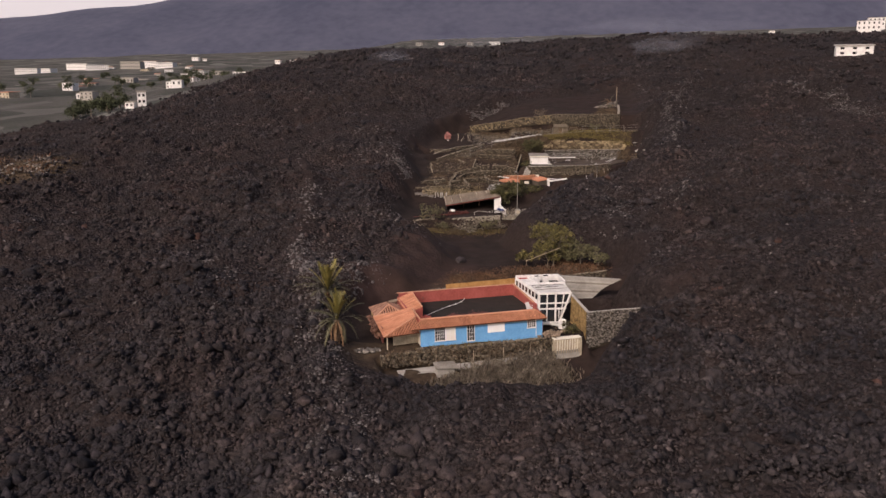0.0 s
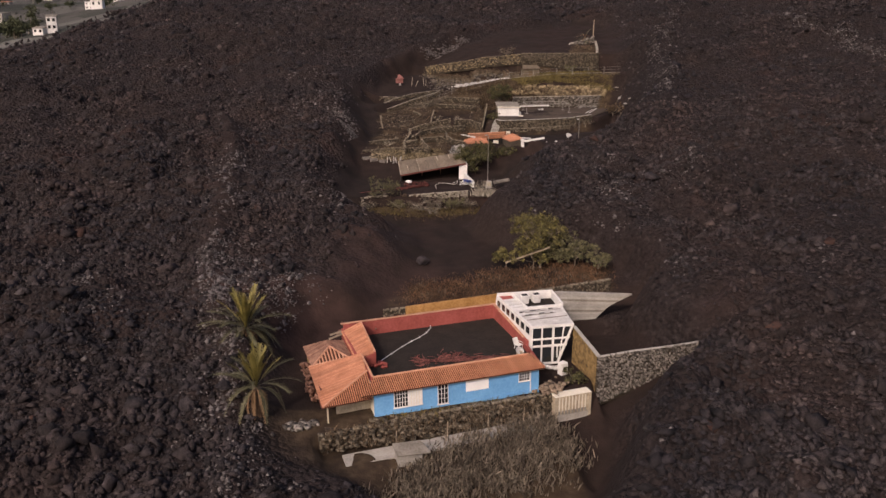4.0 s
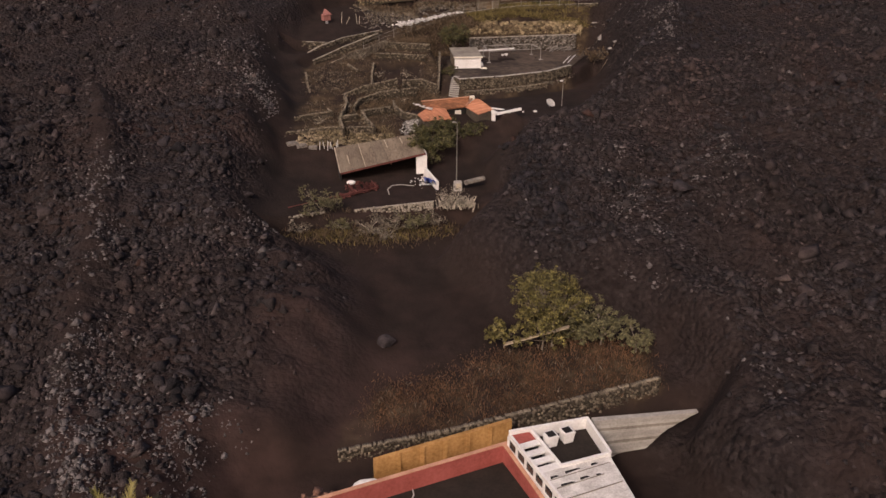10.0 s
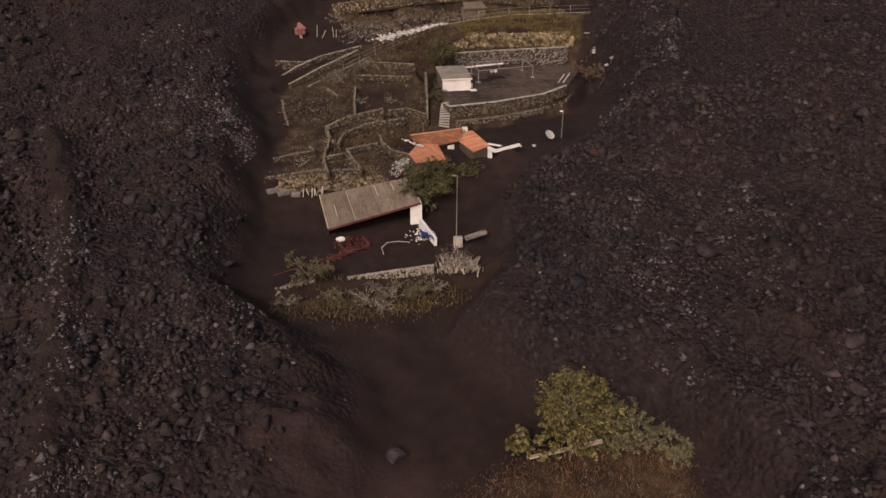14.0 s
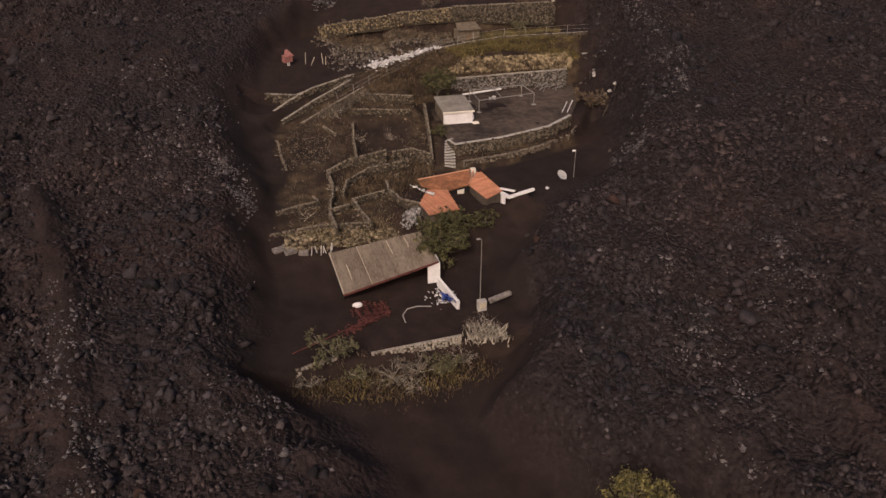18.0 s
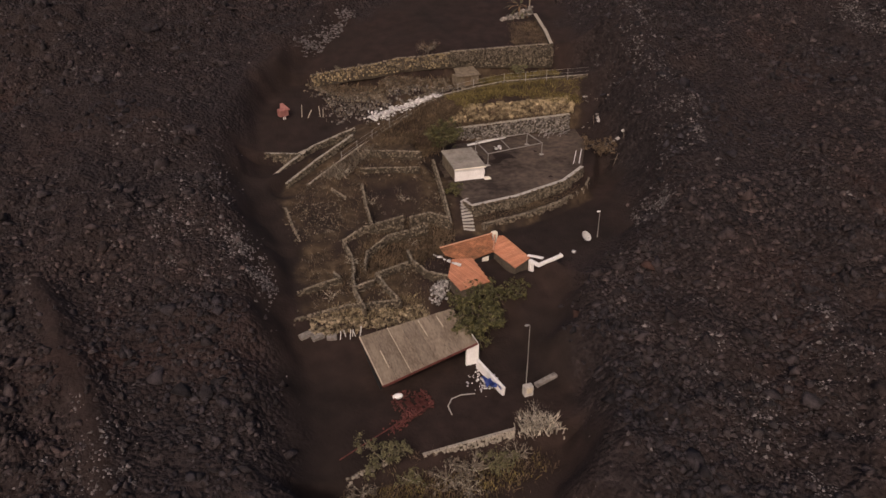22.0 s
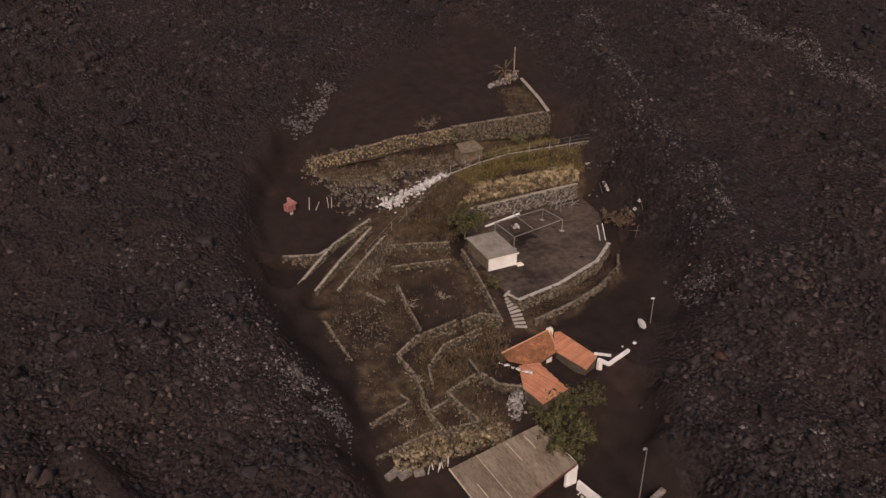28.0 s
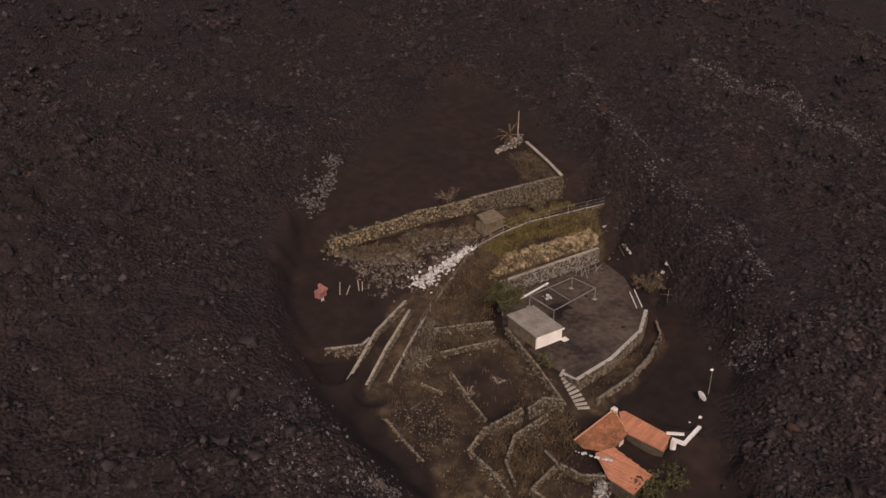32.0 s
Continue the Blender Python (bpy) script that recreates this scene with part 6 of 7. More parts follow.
for k, (x, y) in enumerate(((7.2, 233.0), (9.6, 225.6), (14.8, 225.2), (-1.6, 205.2), (12.6, 214.6), (3.2, 211.8))):
    bush("bramble", x, y, at(x, y) - 0.1, 2.6, 1.3, 60, BROWN_SCRUB, "leafless pale bramble bush in the terraced field", 190 + k, 10, 0.14, 0.035, "shrub", bare=0.8, wood=TWIG)
blades("field_scrub", "thin brown weeds over the terraced field", clear_of_plots(in_patch([(-4, 204), (14, 203), (19, 216), (22, 234), (14, 240), (4, 236), (-3, 228)], 900, 95)), 4, 0.4, BROWN_SCRUB, 96)
blades("terrace_scrub", "tangled brown bramble on the terrace edge", in_patch([(4, 209), (14, 209), (19, 214), (19, 219), (12, 219), (6, 216)], 420, 97), 8, 0.75, BROWN_SCRUB, 98)

# ---- the red-roofed cottage ----
# the shade on the cottage's walls is put into this dark plaster colour
DARK_PLASTER = mat("shaded_plaster", (0.045, 0.036, 0.028), (0.11, 0.088, 0.066), 0.8, 0.9, 0.02)
MOSSY_TILE = mat("mossy_tile", (0.07, 0.045, 0.022), (0.42, 0.17, 0.085), 0.55, 0.9, 0.02, spread=0.15)


def build_cottage():
    c = thing("cottage", pose(20.0, 205.0, 36.0), "low ruined cottage with orange tile roofs round a dark yard", "cottage")
    def plane(points, z0, gx, gy):
        return [(x, y, z0 + gx * x + gy * y) for x, y in points]

    tiled_plane(c, plane([(-5.6, -5.7), (-1.0, -4.6), (-0.9, 1.9), (-3.8, 2.4), (-6.0, -2.0)], 1.8, -0.05, 0.0), "west_roof", TILE, bed=PINK_BED, rise=0.07, cover=0.75)
    tiled_plane(c, plane([(-1.8, 1.5), (2.8, 2.8), (4.1, 6.9), (-4.4, 5.6), (-4.3, 3.9)], 1.55, 0, 0.12), "joining_roof", MOSSY_TILE, bed=MOSSY_TILE, rise=0.07, cover=0.75)
    tiled_plane(c, plane([(2.7, 3.1), (3.7, -2.5), (6.5, -1.2), (5.7, 6.1), (5.0, 6.5)], 1.35, 0.14, 0), "east_roof", TILE, bed=PINK_BED, rise=0.07, cover=0.75)
    part("west_wall", slab([(-5.7, -2.0, 1.8), (-5.3, -5.4, 1.8), (-5.1, -5.4, 1.8), (-5.5, -2.0, 1.8)], 2.6), DARK_PLASTER, c)
    part("west_front", slab([(-5.4, -5.5, 1.75), (-1.2, -4.5, 1.55), (-1.2, -4.3, 1.55), (-5.4, -5.3, 1.75)], 2.8), DARK_PLASTER, c)
    # the yard's shade is painted as near-black on these two walls
    part("yard_wall_west", box(-1.4, -4.4, -0.8, -1.2, 1.2, 1.6), DARK, c)
    part("yard_back", slab([(-1.5, 1.8, 1.5), (2.8, 3.0, 1.6), (2.8, 3.2, 1.6), (-1.5, 2.0, 1.5)], 2.4), DARK, c)
    part("white_door", slab([(0.8, 2.35, 1.3), (1.9, 2.65, 1.3), (1.9, 2.72, 1.3), (0.8, 2.42, 1.3)], 1.6), CREAM, c)
    part("back_wall", slab([(-4.2, 5.3, 2.0), (4.0, 6.6, 2.1), (4.0, 6.8, 2.1), (-4.2, 5.5, 2.0)], 2.4), DARK_PLASTER, c)
    part("east_wall", slab([(6.2, -1.2, 2.0), (6.35, -1.2, 2.0), (5.6, 5.9, 1.9), (5.45, 5.9, 1.9)], 2.2), DARK_PLASTER, c)
    part("east_yard_wall", slab([(3.8, -2.2, 1.7), (3.95, -2.2, 1.7), (3.0, 3.0, 1.6), (2.85, 3.0, 1.6)], 2.4), DARK_PLASTER, c)
    part("east_front", slab([(3.8, -2.3, 1.7), (6.4, -1.1, 2.1), (6.4, -0.95, 2.1), (3.8, -2.15, 1.7)], 2.4), DARK_PLASTER, c)
    part("white_pillar", box(6.1, -2.2, -1.0, 6.7, -1.6, 2.0, 0.04), WHITE, c, "bright white end pillar")
    part("white_beam", beam((6.2, -1.7, 2.1), (6.9, -3.2, 2.0), 0.5, 0.35), WHITE, c, "white broken beam")
    part("white_beam", beam((6.7, -3.2, 2.0), (10.8, -2.5, 2.5), 0.45, 0.35), WHITE, c, "white broken beam")
    part("loose_board", beam((6.4, -0.6, 2.3), (8.0, -2.2, 2.4), 0.5, 0.12), WHITE, c)
    part("chimney", box(4.2, 6.7, 0.2, 5.0, 7.4, 2.5, 0.05), CREAM, c)
    ridge(c, (2.75, 3.0, 1.95), (4.6, 6.9, 2.15), 0.12)
    ridge(c, (-4.4, 5.6, 2.28), (4.1, 6.9, 2.42), 0.1)


build_cottage()
heap = []
for i in range(230):
    f = rngw.random()
    heap.append((11.6 + 3.2 * f + rngw.gauss(0, 0.45), 201.6 + 2.9 * f + rngw.gauss(0, 0.55)))
rubble("cottage_rubble", "grey-white broken masonry beside the cottage roof", [(x, y, at(x, y) + 0.15 + 0.35 * rngw.random()) for x, y in heap], 0.22, mat("grey_white_debris", (0.10, 0.092, 0.085), (0.42, 0.40, 0.375), 1.5, 0.9, 0.02, island=0.55), 101, "debris")
rubble("roof_edge_stones", "white stones along the cottage's roof edge", [(14.0 + 0.06 * i, 208.6 - 0.1 * i + rngw.gauss(0, 0.2), 38.4) for i in range(0, 40, 3)], 0.24, PALE_SCRAP, 102, "debris")
bush("dark_scrub", 14.8, 198.9, at(14.8, 198.9), 4.4, 2.6, 1700, DARK_LEAF, "dark scrub against the cottage's front wall", 158, 9, 0.17, 0.06, "shrub")
bush("dark_scrub", 18.2, 199.3, at(18.2, 199.3), 4.0, 2.6, 1700, DARK_LEAF, "dark scrub against the cottage's front wall", 159, 9, 0.17, 0.06, "shrub")
bush("laurel_tree", 15.3, 195.6, 32.8, 7.2, 5.0, 8000, DARK_LEAF, "dark green tree between shed and cottage", 103, 12, 0.17, 0.12)
bush("shrub", 21.6, 199.6, 34.6, 5.2, 2.4, 1100, DARK_LEAF, "dark green shrub in the cottage yard", 104, 7, 0.2, 0.07, "shrub")
build_dish(37.0, 207.2, at(37.0, 207.2) - 0.4, 30, 0.85, 40)
lamp_post(39.2, 207.4, at(39.2, 207.4), 4.2, "short lamp post in black ash near the patio", 0.3)
rubble("white_scrap", "single white scrap lying on the ash", [(x, y, at(x, y)) for x, y in ((33.8, 204.6), (34.1, 204.8), (31.8, 204.8))], 0.27, PALE_SCRAP, 105, "debris")

# ---- patio and hut ----
patio_top = [(23.6, 218.4), (31.5, 219.3), (40.9, 222.0), (46.2, 225.6), (52.5, 236), (54.0, 243.2), (30.3, 243.4), (24.0, 235.2), (23.2, 226.5)]
patio = thing("patio", pose(0, 0, 0), "ash-dusted concrete patio on the terrace", "patio", kind="structure")
part("paving", slab([(x, y, 39.78 + 0.008 * (y - 220)) for x, y in patio_top], 0.6), PATIO, patio)
stone_wall("patio_wall", [(22.9, 220.6, 40.0), (23.6, 218.3, 40.0), (31.5, 219.1, 40.05), (40.9, 221.8, 40.1), (46.3, 225.4, 40.3)], [1.2, 1.7, 1.8, 1.8, 1.5], 0.45, STONE, "stone patio wall with a whitewashed coping", 0.3, PALE_CONCRETE, cap=0.1)
stone_wall("patio_lower_wall", [(23.8, 214.6, 38.6), (31.0, 215.4, 38.7), (37.6, 217.2, 38.8), (44.3, 220.4, 38.9), (46.8, 223.6, 39.0)], [1.3, 1.5, 1.5, 1.4, 1.2], 0.4, STONE, "lower stone wall below the patio", 0.34)
blades("strip_grass", "dry grass on the strip between the patio walls", in_patch([(24, 215), (44, 221), (45, 223), (24, 218)], 260, 111), 6, 0.3, BROWN_SCRUB, 112)
stone_wall("patio_back_wall", [(30.1, 243.6, 42.5), (41, 243.2, 42.7), (52.6, 242.6, 42.9)], 2.7, 0.5, GREY_STONE, "grey stone retaining wall behind the patio", 0.34, CAPSTONE)


def build_hut():
    hut = thing("hut", pose(24.35, 227.9, 39.75, 0, 0, -3), "small cream rendered hut with a flat dusty roof", "hut")
    part("front_wall", box(0, 0, -0.6, 5.0, 0.2, 2.15), WHITE, hut)
    part("side_wall", box(0, 0.2, -1.0, 0.2, 7.0, 2.2), BROWN_PLASTER, hut, "brown plastered side wall")
    part("side_wall", box(4.8, 0.2, -0.3, 5.0, 7.0, 2.2), WHITE, hut)
    part("back_wall", box(0.2, 6.8, -0.3, 4.8, 7.0, 2.2), WHITE, hut)
    part("roof", slab([(-0.2, -0.25, 2.32), (5.2, -0.25, 2.32), (5.2, 7.25, 2.68), (-0.2, 7.25, 2.68)], 0.18), FLAT_ROOF, hut, "flat concrete roof under dust")
    part("roof_edge", box(-0.22, -0.3, 2.08, 5.22, -0.24, 2.34), CREAM, hut)
    part("doorstep", box(4.9, -0.7, -0.3, 6.0, 0.3, 0.22, 0.03), CREAM, hut)
    part("water_butt", box(5.15, 1.4, 0.0, 5.65, 1.9, 0.9, 0.08), WHITE, hut)


build_hut()
bar_thing("white_beam", (31.2, 239.9, 40.7), (39.1, 241.3, 40.7), 0.3, 0.3, WHITE, "long white beam lying behind the hut", "beam")
pergola = thing("pergola", pose(0, 0, 39.8), "thin grey metal pergola frame on the patio", "pergola")
corners = [(31.9, 232.2), (42.6, 233.6), (42.1, 238.6), (32.0, 238.1)]
for x, y in corners:
    part("post", beam((x, y, -0.2), (x, y, 2.2), 0.12), METAL, pergola)
    part("foot", box(x - 0.35, y - 0.35, -0.05, x + 0.35, y + 0.35, 0.14), CONCRETE, pergola)
for (x0, y0), (x1, y1) in zip(corners, corners[1:] + corners[:1]):
    part("rail", beam((x0, y0, 2.2), (x1, y1, 2.2), 0.12), METAL, pergola)
part("rail", beam((36.5, 239.7, 2.25), (36.2, 233.0, 2.25), 0.1), METAL, pergola)
rubble("patio_clutter", "pale buckets and scrap under the pergola", [(36.4 + rngw.gauss(0, 0.5), 238.4 + rngw.gauss(0, 0.4), 40.0) for _ in range(9)], 0.27, PALE_SCRAP, 113, "clutter")
bar_thing("white_rail", (45.9, 226.2, 40.7), (48.6, 230.4, 41.2), 0.14, 0.14, WHITE, "white painted rail at the patio's end", "rail")
bar_thing("white_rail", (45.1, 226.6, 40.6), (47.7, 230.6, 41.0), 0.12, 0.12, WHITE, "white painted rail at the patio's end", "rail")
for k in range(15):
    x, y, a = 46.8 + 5.2 * rngw.random(), 239.8 + 2.6 * rngw.random(), rngw.uniform(-0.5, 1.2)
    l = rngw.uniform(0.7, 1.9)
    bar_thing("scrap_bar", (x - l * math.cos(a), y - l * math.sin(a), 40.0 + 0.5 * rngw.random()), (x + l * math.cos(a), y + l * math.sin(a), 40.05 + 0.9 * rngw.random()), 0.1, 0.08, METAL, "bent grey metal bar in a scrap heap on the patio", "scrap metal")
steps = thing("garden_steps", pose(0, 0, 0), "curving pale concrete garden steps beside the patio", "steps")
for i in range(10):
    f = i / 9
    x, y, z, a = 21.9 + 1.5 * f, 215.2 + 6.0 * f, 37.9 + 1.9 * f, radians(-28 + 58 * f)
    dx, dy = math.cos(a) * 0.85, math.sin(a) * 0.85
    ex, ey = -math.sin(a) * 0.2, math.cos(a) * 0.2
    part("step", slab([(x - dx - ex, y - dy - ey, z), (x + dx - ex, y + dy - ey, z), (x + dx + ex, y + dy + ey, z), (x - dx + ex, y - dy + ey, z)], 0.2), CONCRETE, steps)
bush("green_shrub", 22.9, 224.6, 39.4, 3.2, 1.6, 700, DARK_LEAF, "small green shrub in front of the hut", 114, 6, 0.16, 0.05, "shrub")
bush("green_tree", 25.8, 237.6, 41.2, 6.4, 4.6, 6000, DARK_LEAF, "bushy green tree behind the hut", 115, 12, 0.17, 0.1)
bush("brown_shrub", 52.6, 230.4, 39.4, 6.0, 3.4, 1500, BROWN_SCRUB, "withered brown shrub at the patio's end", 116, 8, 0.2, 0.06, "shrub", bare=0.4)

# ---- the upper road, bank and top terrace ----
blades("bank_grass_upper", "yellow-olive grass on the bank below the road", in_patch([(30, 249.6), (42, 251), (56.5, 247.8), (56, 245.6), (42, 248), (33, 247)], 900, 121), 9, 0.45, MOSS, 122)
blades("bank_straw", "straw and brown weeds on the bank below the road", in_patch([(16, 245.5), (28, 249.8), (31, 247), (53, 245.5), (53, 243.4), (30, 244.2), (23, 239), (16, 240)], 1300, 123), 8, 0.6, BROWN_SCRUB, 124)
OCHRE_ROCK = mat("ochre_rock_face", (0.095, 0.070, 0.040), (0.33, 0.26, 0.155), 1.3, 0.95, 0.08, island=0.45)
rubble("bank_rocks", "ochre rocks showing through the bank", in_patch([(29, 245.0), (54, 244.2), (55, 246.6), (34, 247.2)], 560, 125), 0.55, OCHRE_ROCK, 126)
stone_wall("lane_edge_wall", [(x, y, z + 0.1) for x, y, z in LANE_EDGE], 0.6, 0.22, STONE, "low weathered edge wall along the lane", 0.26, CAPSTONE, cap=0.07)
stone_wall("lane_kerb", [(-1.8, 233.7, 40.9), (4, 237.8, 42.5), (11.5, 242.6, 44.2)], [0.8, 1.0, 0.8], 0.3, STONE, "pale-topped kerb wall beside the lane", 0.28, CAPSTONE, cap=0.08)
stone_wall("road_wall", [(-4.4, 235.0, 41.3), (-0.2, 237.5, 42.9), (4.4, 240.9, 43.8), (12.4, 245.0, 44.4)], [1.5, 2.0, 1.8, 0.9], 0.35, STONE, "stone wall along the upper side of the lane", 0.32, CAPSTONE, 0.15, cap=0.07)
stone_wall("field_end_wall", [(-3.7, 242.2, 43.0), (1.2, 239.9, 43.1), (3.0, 240.4, 43.4)], 1.9, 0.35, STONE, "stone end wall of the black ash plot", 0.32, CAPSTONE, 0.15, cap=0.07)
blades("lane_bramble", "grey leafless bramble beside the lane", in_patch([(3, 233), (9, 237), (14, 240.4), (13, 238), (7, 232)], 130, 150), 8, 0.8, DRY_BRUSH, 151)
stone_wall("top_terrace_wall", [(8.7, 262.9, 48.8), (12, 262.2, 49.4), (16, 261.3, 50.0), (20, 260.2, 50.6), (24.5, 259.2, 51.6), (29, 257.6, 52.0), (33.8, 256.2, 52.6)], [2.0, 2.2, 2.0, 2.2, 2.3, 2.2, 2.4], 0.4, OCHRE_ROCK, "tumbled stone wall along the top terrace", 0.40, None, 0.32)
stone_wall("top_terrace_wall", [(p[0], p[1], p[2] + 0.25) for p in TOP_WALL[2:]], [2.6, 4.2], 0.6, STONE, "high stone retaining wall of the top terrace", 0.32, None, 0.22)
blades("wall_top_scrub", "dry weeds growing on the top wall", [(9 + 45 * f, float(along(9 + 45 * f, TOP_WALL, 1)) - 0.3, float(along(9 + 45 * f, TOP_WALL, 2)) - 0.3 - 1.6 * g) for f, g in ((rngw.random(), rngw.random()) for _ in range(240))], 7, 0.6, DRY_BRUSH, 152)
foot = [(9, 263.8), (20, 259.6), (33.5, 255.2), (34, 253.6), (22, 255.4), (12, 259)]
rubble("wall_foot_rubble", "brown fallen stones below the tumbled wall", in_patch(foot, 600, 144, 0.9), 0.4, STONE, 145)
blades("wall_foot_scrub", "tangled dry bramble below the tumbled wall", in_patch(foot, 330, 146, 0.9), 8, 0.8, BROWN_SCRUB, 147)
blades("wall_foot_grass", "dull olive weeds at the high wall's foot", in_patch([(38, 254), (54, 253.4), (54, 251.6), (39, 252.4)], 220, 148), 8, 0.7, MOSS, 149)
stone_wall("top_terrace_end", [(54.3, 254.7, 52.85), (55.6, 260, 53.9), (57.0, 268, 55.4)], [4.0, 3.0, 1.6], 0.5, STONE, "stone end wall of the top terrace", 0.36, CAPSTONE)
fence = thing("lane_fence", pose(0, 0, 0), "thin steel posts and wire along the lane", "fence")
for a, b in zip(LANE_EDGE[1:], LANE_EDGE[2:]):
    a, b = Vector(a), Vector(b)
    n = max(1, round((b - a).length / 4.2))
    for k in range(n):
        p = a.lerp(b, k / n) + Vector((0, -0.25, 0))
        part("post", beam(p - Vector((0, 0, 0.5)), p + Vector((0, 0, 1.7)), 0.075), METAL, fence)
bm = bmesh.new()
for zz in (0.9, 1.6):
    tube([Vector(p) + Vector((0, -0.25, zz)) for p in LANE_EDGE[1:]], [0.018] * 7, 4, bm)
part("wire", bm, METAL, fence)
kiosk = thing("stone_kiosk", pose(34.0, 252.6, 47.2, 0, 0, 4), "small stone-coloured roadside hut with a pitched roof", "hut")
part("body", box(0, 0, -0.5, 4.4, 2.4, 1.7), BROWN_PLASTER, kiosk)
part("roof", slab([(-0.2, -0.4, 1.9), (4.6, -0.4, 1.9), (4.4, 2.6, 2.7), (0.4, 2.6, 2.7)], 0.12), BROWN_PLASTER, kiosk)
part("door", box(1.6, -0.03, -0.2, 2.8, 0.02, 1.5), BROWN_SCRUB, kiosk)
rubble("white_rubble", "spilled white stones and sacks along the lane", [(15.6 + 14 * f + rngw.gauss(0, 0.4), 247.4 + 3.2 * f + rngw.gauss(0, 1.15 - 0.75 * f) - 0.3 * (1 - f), 44.75 + 1.85 * f + 0.25 * rngw.random()) for f in (rngw.random() ** 0.9 for _ in range(380))], 0.27, PALE_SCRAP, 127, "debris")
rubble("terrace_rubble", "brown rubble below the top terrace wall", in_patch([(8, 262.5), (33, 254.8), (36, 252.8), (22, 253.5), (12, 257)], 420, 128, 1.2), 0.42, STONE, 129)
spots = [(x + rngw.gauss(0, 1.2), y + rngw.gauss(0, 1.2)) for x, y, z in in_patch([(9, 261), (33, 254), (30, 251.5), (18, 247.4), (11, 249)], 520, 160)]
spots = [(x, y, at(x, y)) for x, y in spots]
rubble("lane_debris", "dark and brown stones strewn above the lane", spots, 0.28, DARK_STONE, 161)
blades("lane_weeds", "dry tangled weeds above the lane", spots[::2], 6, 0.6, DRY_BRUSH, 162)
rubble("terrace_rubble", "brown rubble and dry plants under the top wall", in_patch([(36, 254.6), (54, 253.2), (54, 251.8), (38, 253)], 260, 130), 0.4, STONE, 131)
bush("green_shrub", 46.6, 253.4, 47.8, 3.4, 1.8, 600, DULL_LEAF, "grey-green shrub under the top wall", 132, 6, 0.18, 0.05, "shrub")
bush("dead_shrub", 30.4, 258.8, 52.1, 5.0, 2.4, 160, BROWN_SCRUB, "bare dead shrub on the top wall", 133, 15, 0.16, 0.06, "shrub", bare=0.6)
playhouse = thing("play_house", pose(1.4, 252.4, 44.6, 0, 0, 20) @ Matrix.Diagonal((0.92, 0.92, 0.95, 1)), "small faded red plastic play house on a post", "play house")
part("body", box(-0.9, -0.6, 0.9, 0.9, 0.6, 2.2, 0.05), PINK, playhouse)
part("roof", slab([(-1.1, -0.8, 2.2), (1.1, -0.8, 2.2), (0.25, 0.3, 3.2), (-0.25, 0.3, 3.2)], 0.15), PINK, playhouse)
part("leg", beam((-0.1, -0.3, -0.6), (-0.1, -0.3, 0.9), 0.16), WHITE, playhouse)
part("leg", beam((0.3, -0.5, -0.6), (0.2, -0.3, 0.9), 0.12), WHITE, playhouse)
for x, y, h, lx in ((4.6, 252.2, 2.2, 0.15), (5.4, 251.8, 1.4, 0.9), (7.8, 251.6, 2.0, -0.2), (8.2, 251.4, 1.6, 0.1)):
    bar_thing("leaning_pole", (x, y, at(x, y) - 0.4), (x + lx, y, at(x, y) + h), 0.12, 0.12, TWIG, "thin pale pole standing in ash", "pole")
pole = thing("utility_pole", pose(56.7, 270.6, 54.8), "tall thin wooden utility pole above the top terrace", "utility pole")
part("shaft", tube([(0, 0, -0.8), (0, 0, 3), (0.05, 0, 6.4)], [0.14, 0.12, 0.1], 8), WOOD, pole)
part("insulator", beam((-0.12, 0, 5.9), (0.2, 0, 5.9), 0.12), METAL, pole)
ruin = thing("ruined_wall", pose(49.4, 268.6, 54.3, 0, 0, 6), "ruined pale stone corner on the top terrace", "ruin")
verts, faces = [], []
for i in range(230):
    f = rngw.random()
    block_stone(rngw, (7.4 * f, rngw.gauss(0, 0.35), rngw.uniform(-0.3, 0.4 + 2.2 * f)), (0.28, 0.26, 0.21), rngw.uniform(0, 3), verts, faces)
hang("stones", bulk_mesh("stones", verts, faces, [GREY_STONE]), ruin, kind="stuff")
yucca = thing("spiky_plant", pose(54.4, 270.4, 54.8), "dry spiky plant with drooping leaves behind the ruin", "plant")
part("stem", tube([(0, 0, -0.5), (0.05, 0, 0.8), (0, 0, 1.6)], [0.2, 0.16, 0.14], 7), PALM_BARK, yucca)
for i in range(16):
    f = hang("frond", FRONDS[3 if i % 3 else 1], yucca)
    f.matrix_local = Matrix.Translation((0, 0, 1.6)) @ pose(0, 0, 0, 0, -55 + 6 * i, 137.5 * i) @ Matrix.Diagonal((0.72, 0.72, 0.72, 1))
blades("terrace_corner_scrub", "brown weeds on the top terrace's corner", in_patch([(46, 256), (54, 255.4), (56.4, 266), (51, 267)], 220, 173), 6, 0.4, BROWN_SCRUB, 174)
for x, y, w in ((57.6, 246.4, 0.6), (56.9, 239.6, 0.8), (56.5, 238.6, 0.7), (56.7, 230.6, 0.6), (55.6, 230.4, 0.5), (55.0, 230.7, 0.5)):
    rag = thing("torn_sheet", pose(x, y, at(x, y) + 0.05, 10, 6, 40 * w), "torn pale plastic sheet at the lava's edge", "sheet", "torn sheets")
    part("plastic", slab([(-w, -0.25, 0.05), (w, -0.32, 0.25), (0.7 * w, 0.36, 0.35), (-0.8 * w, 0.3, 0.1)], 0.03), CONCRETE, rag)
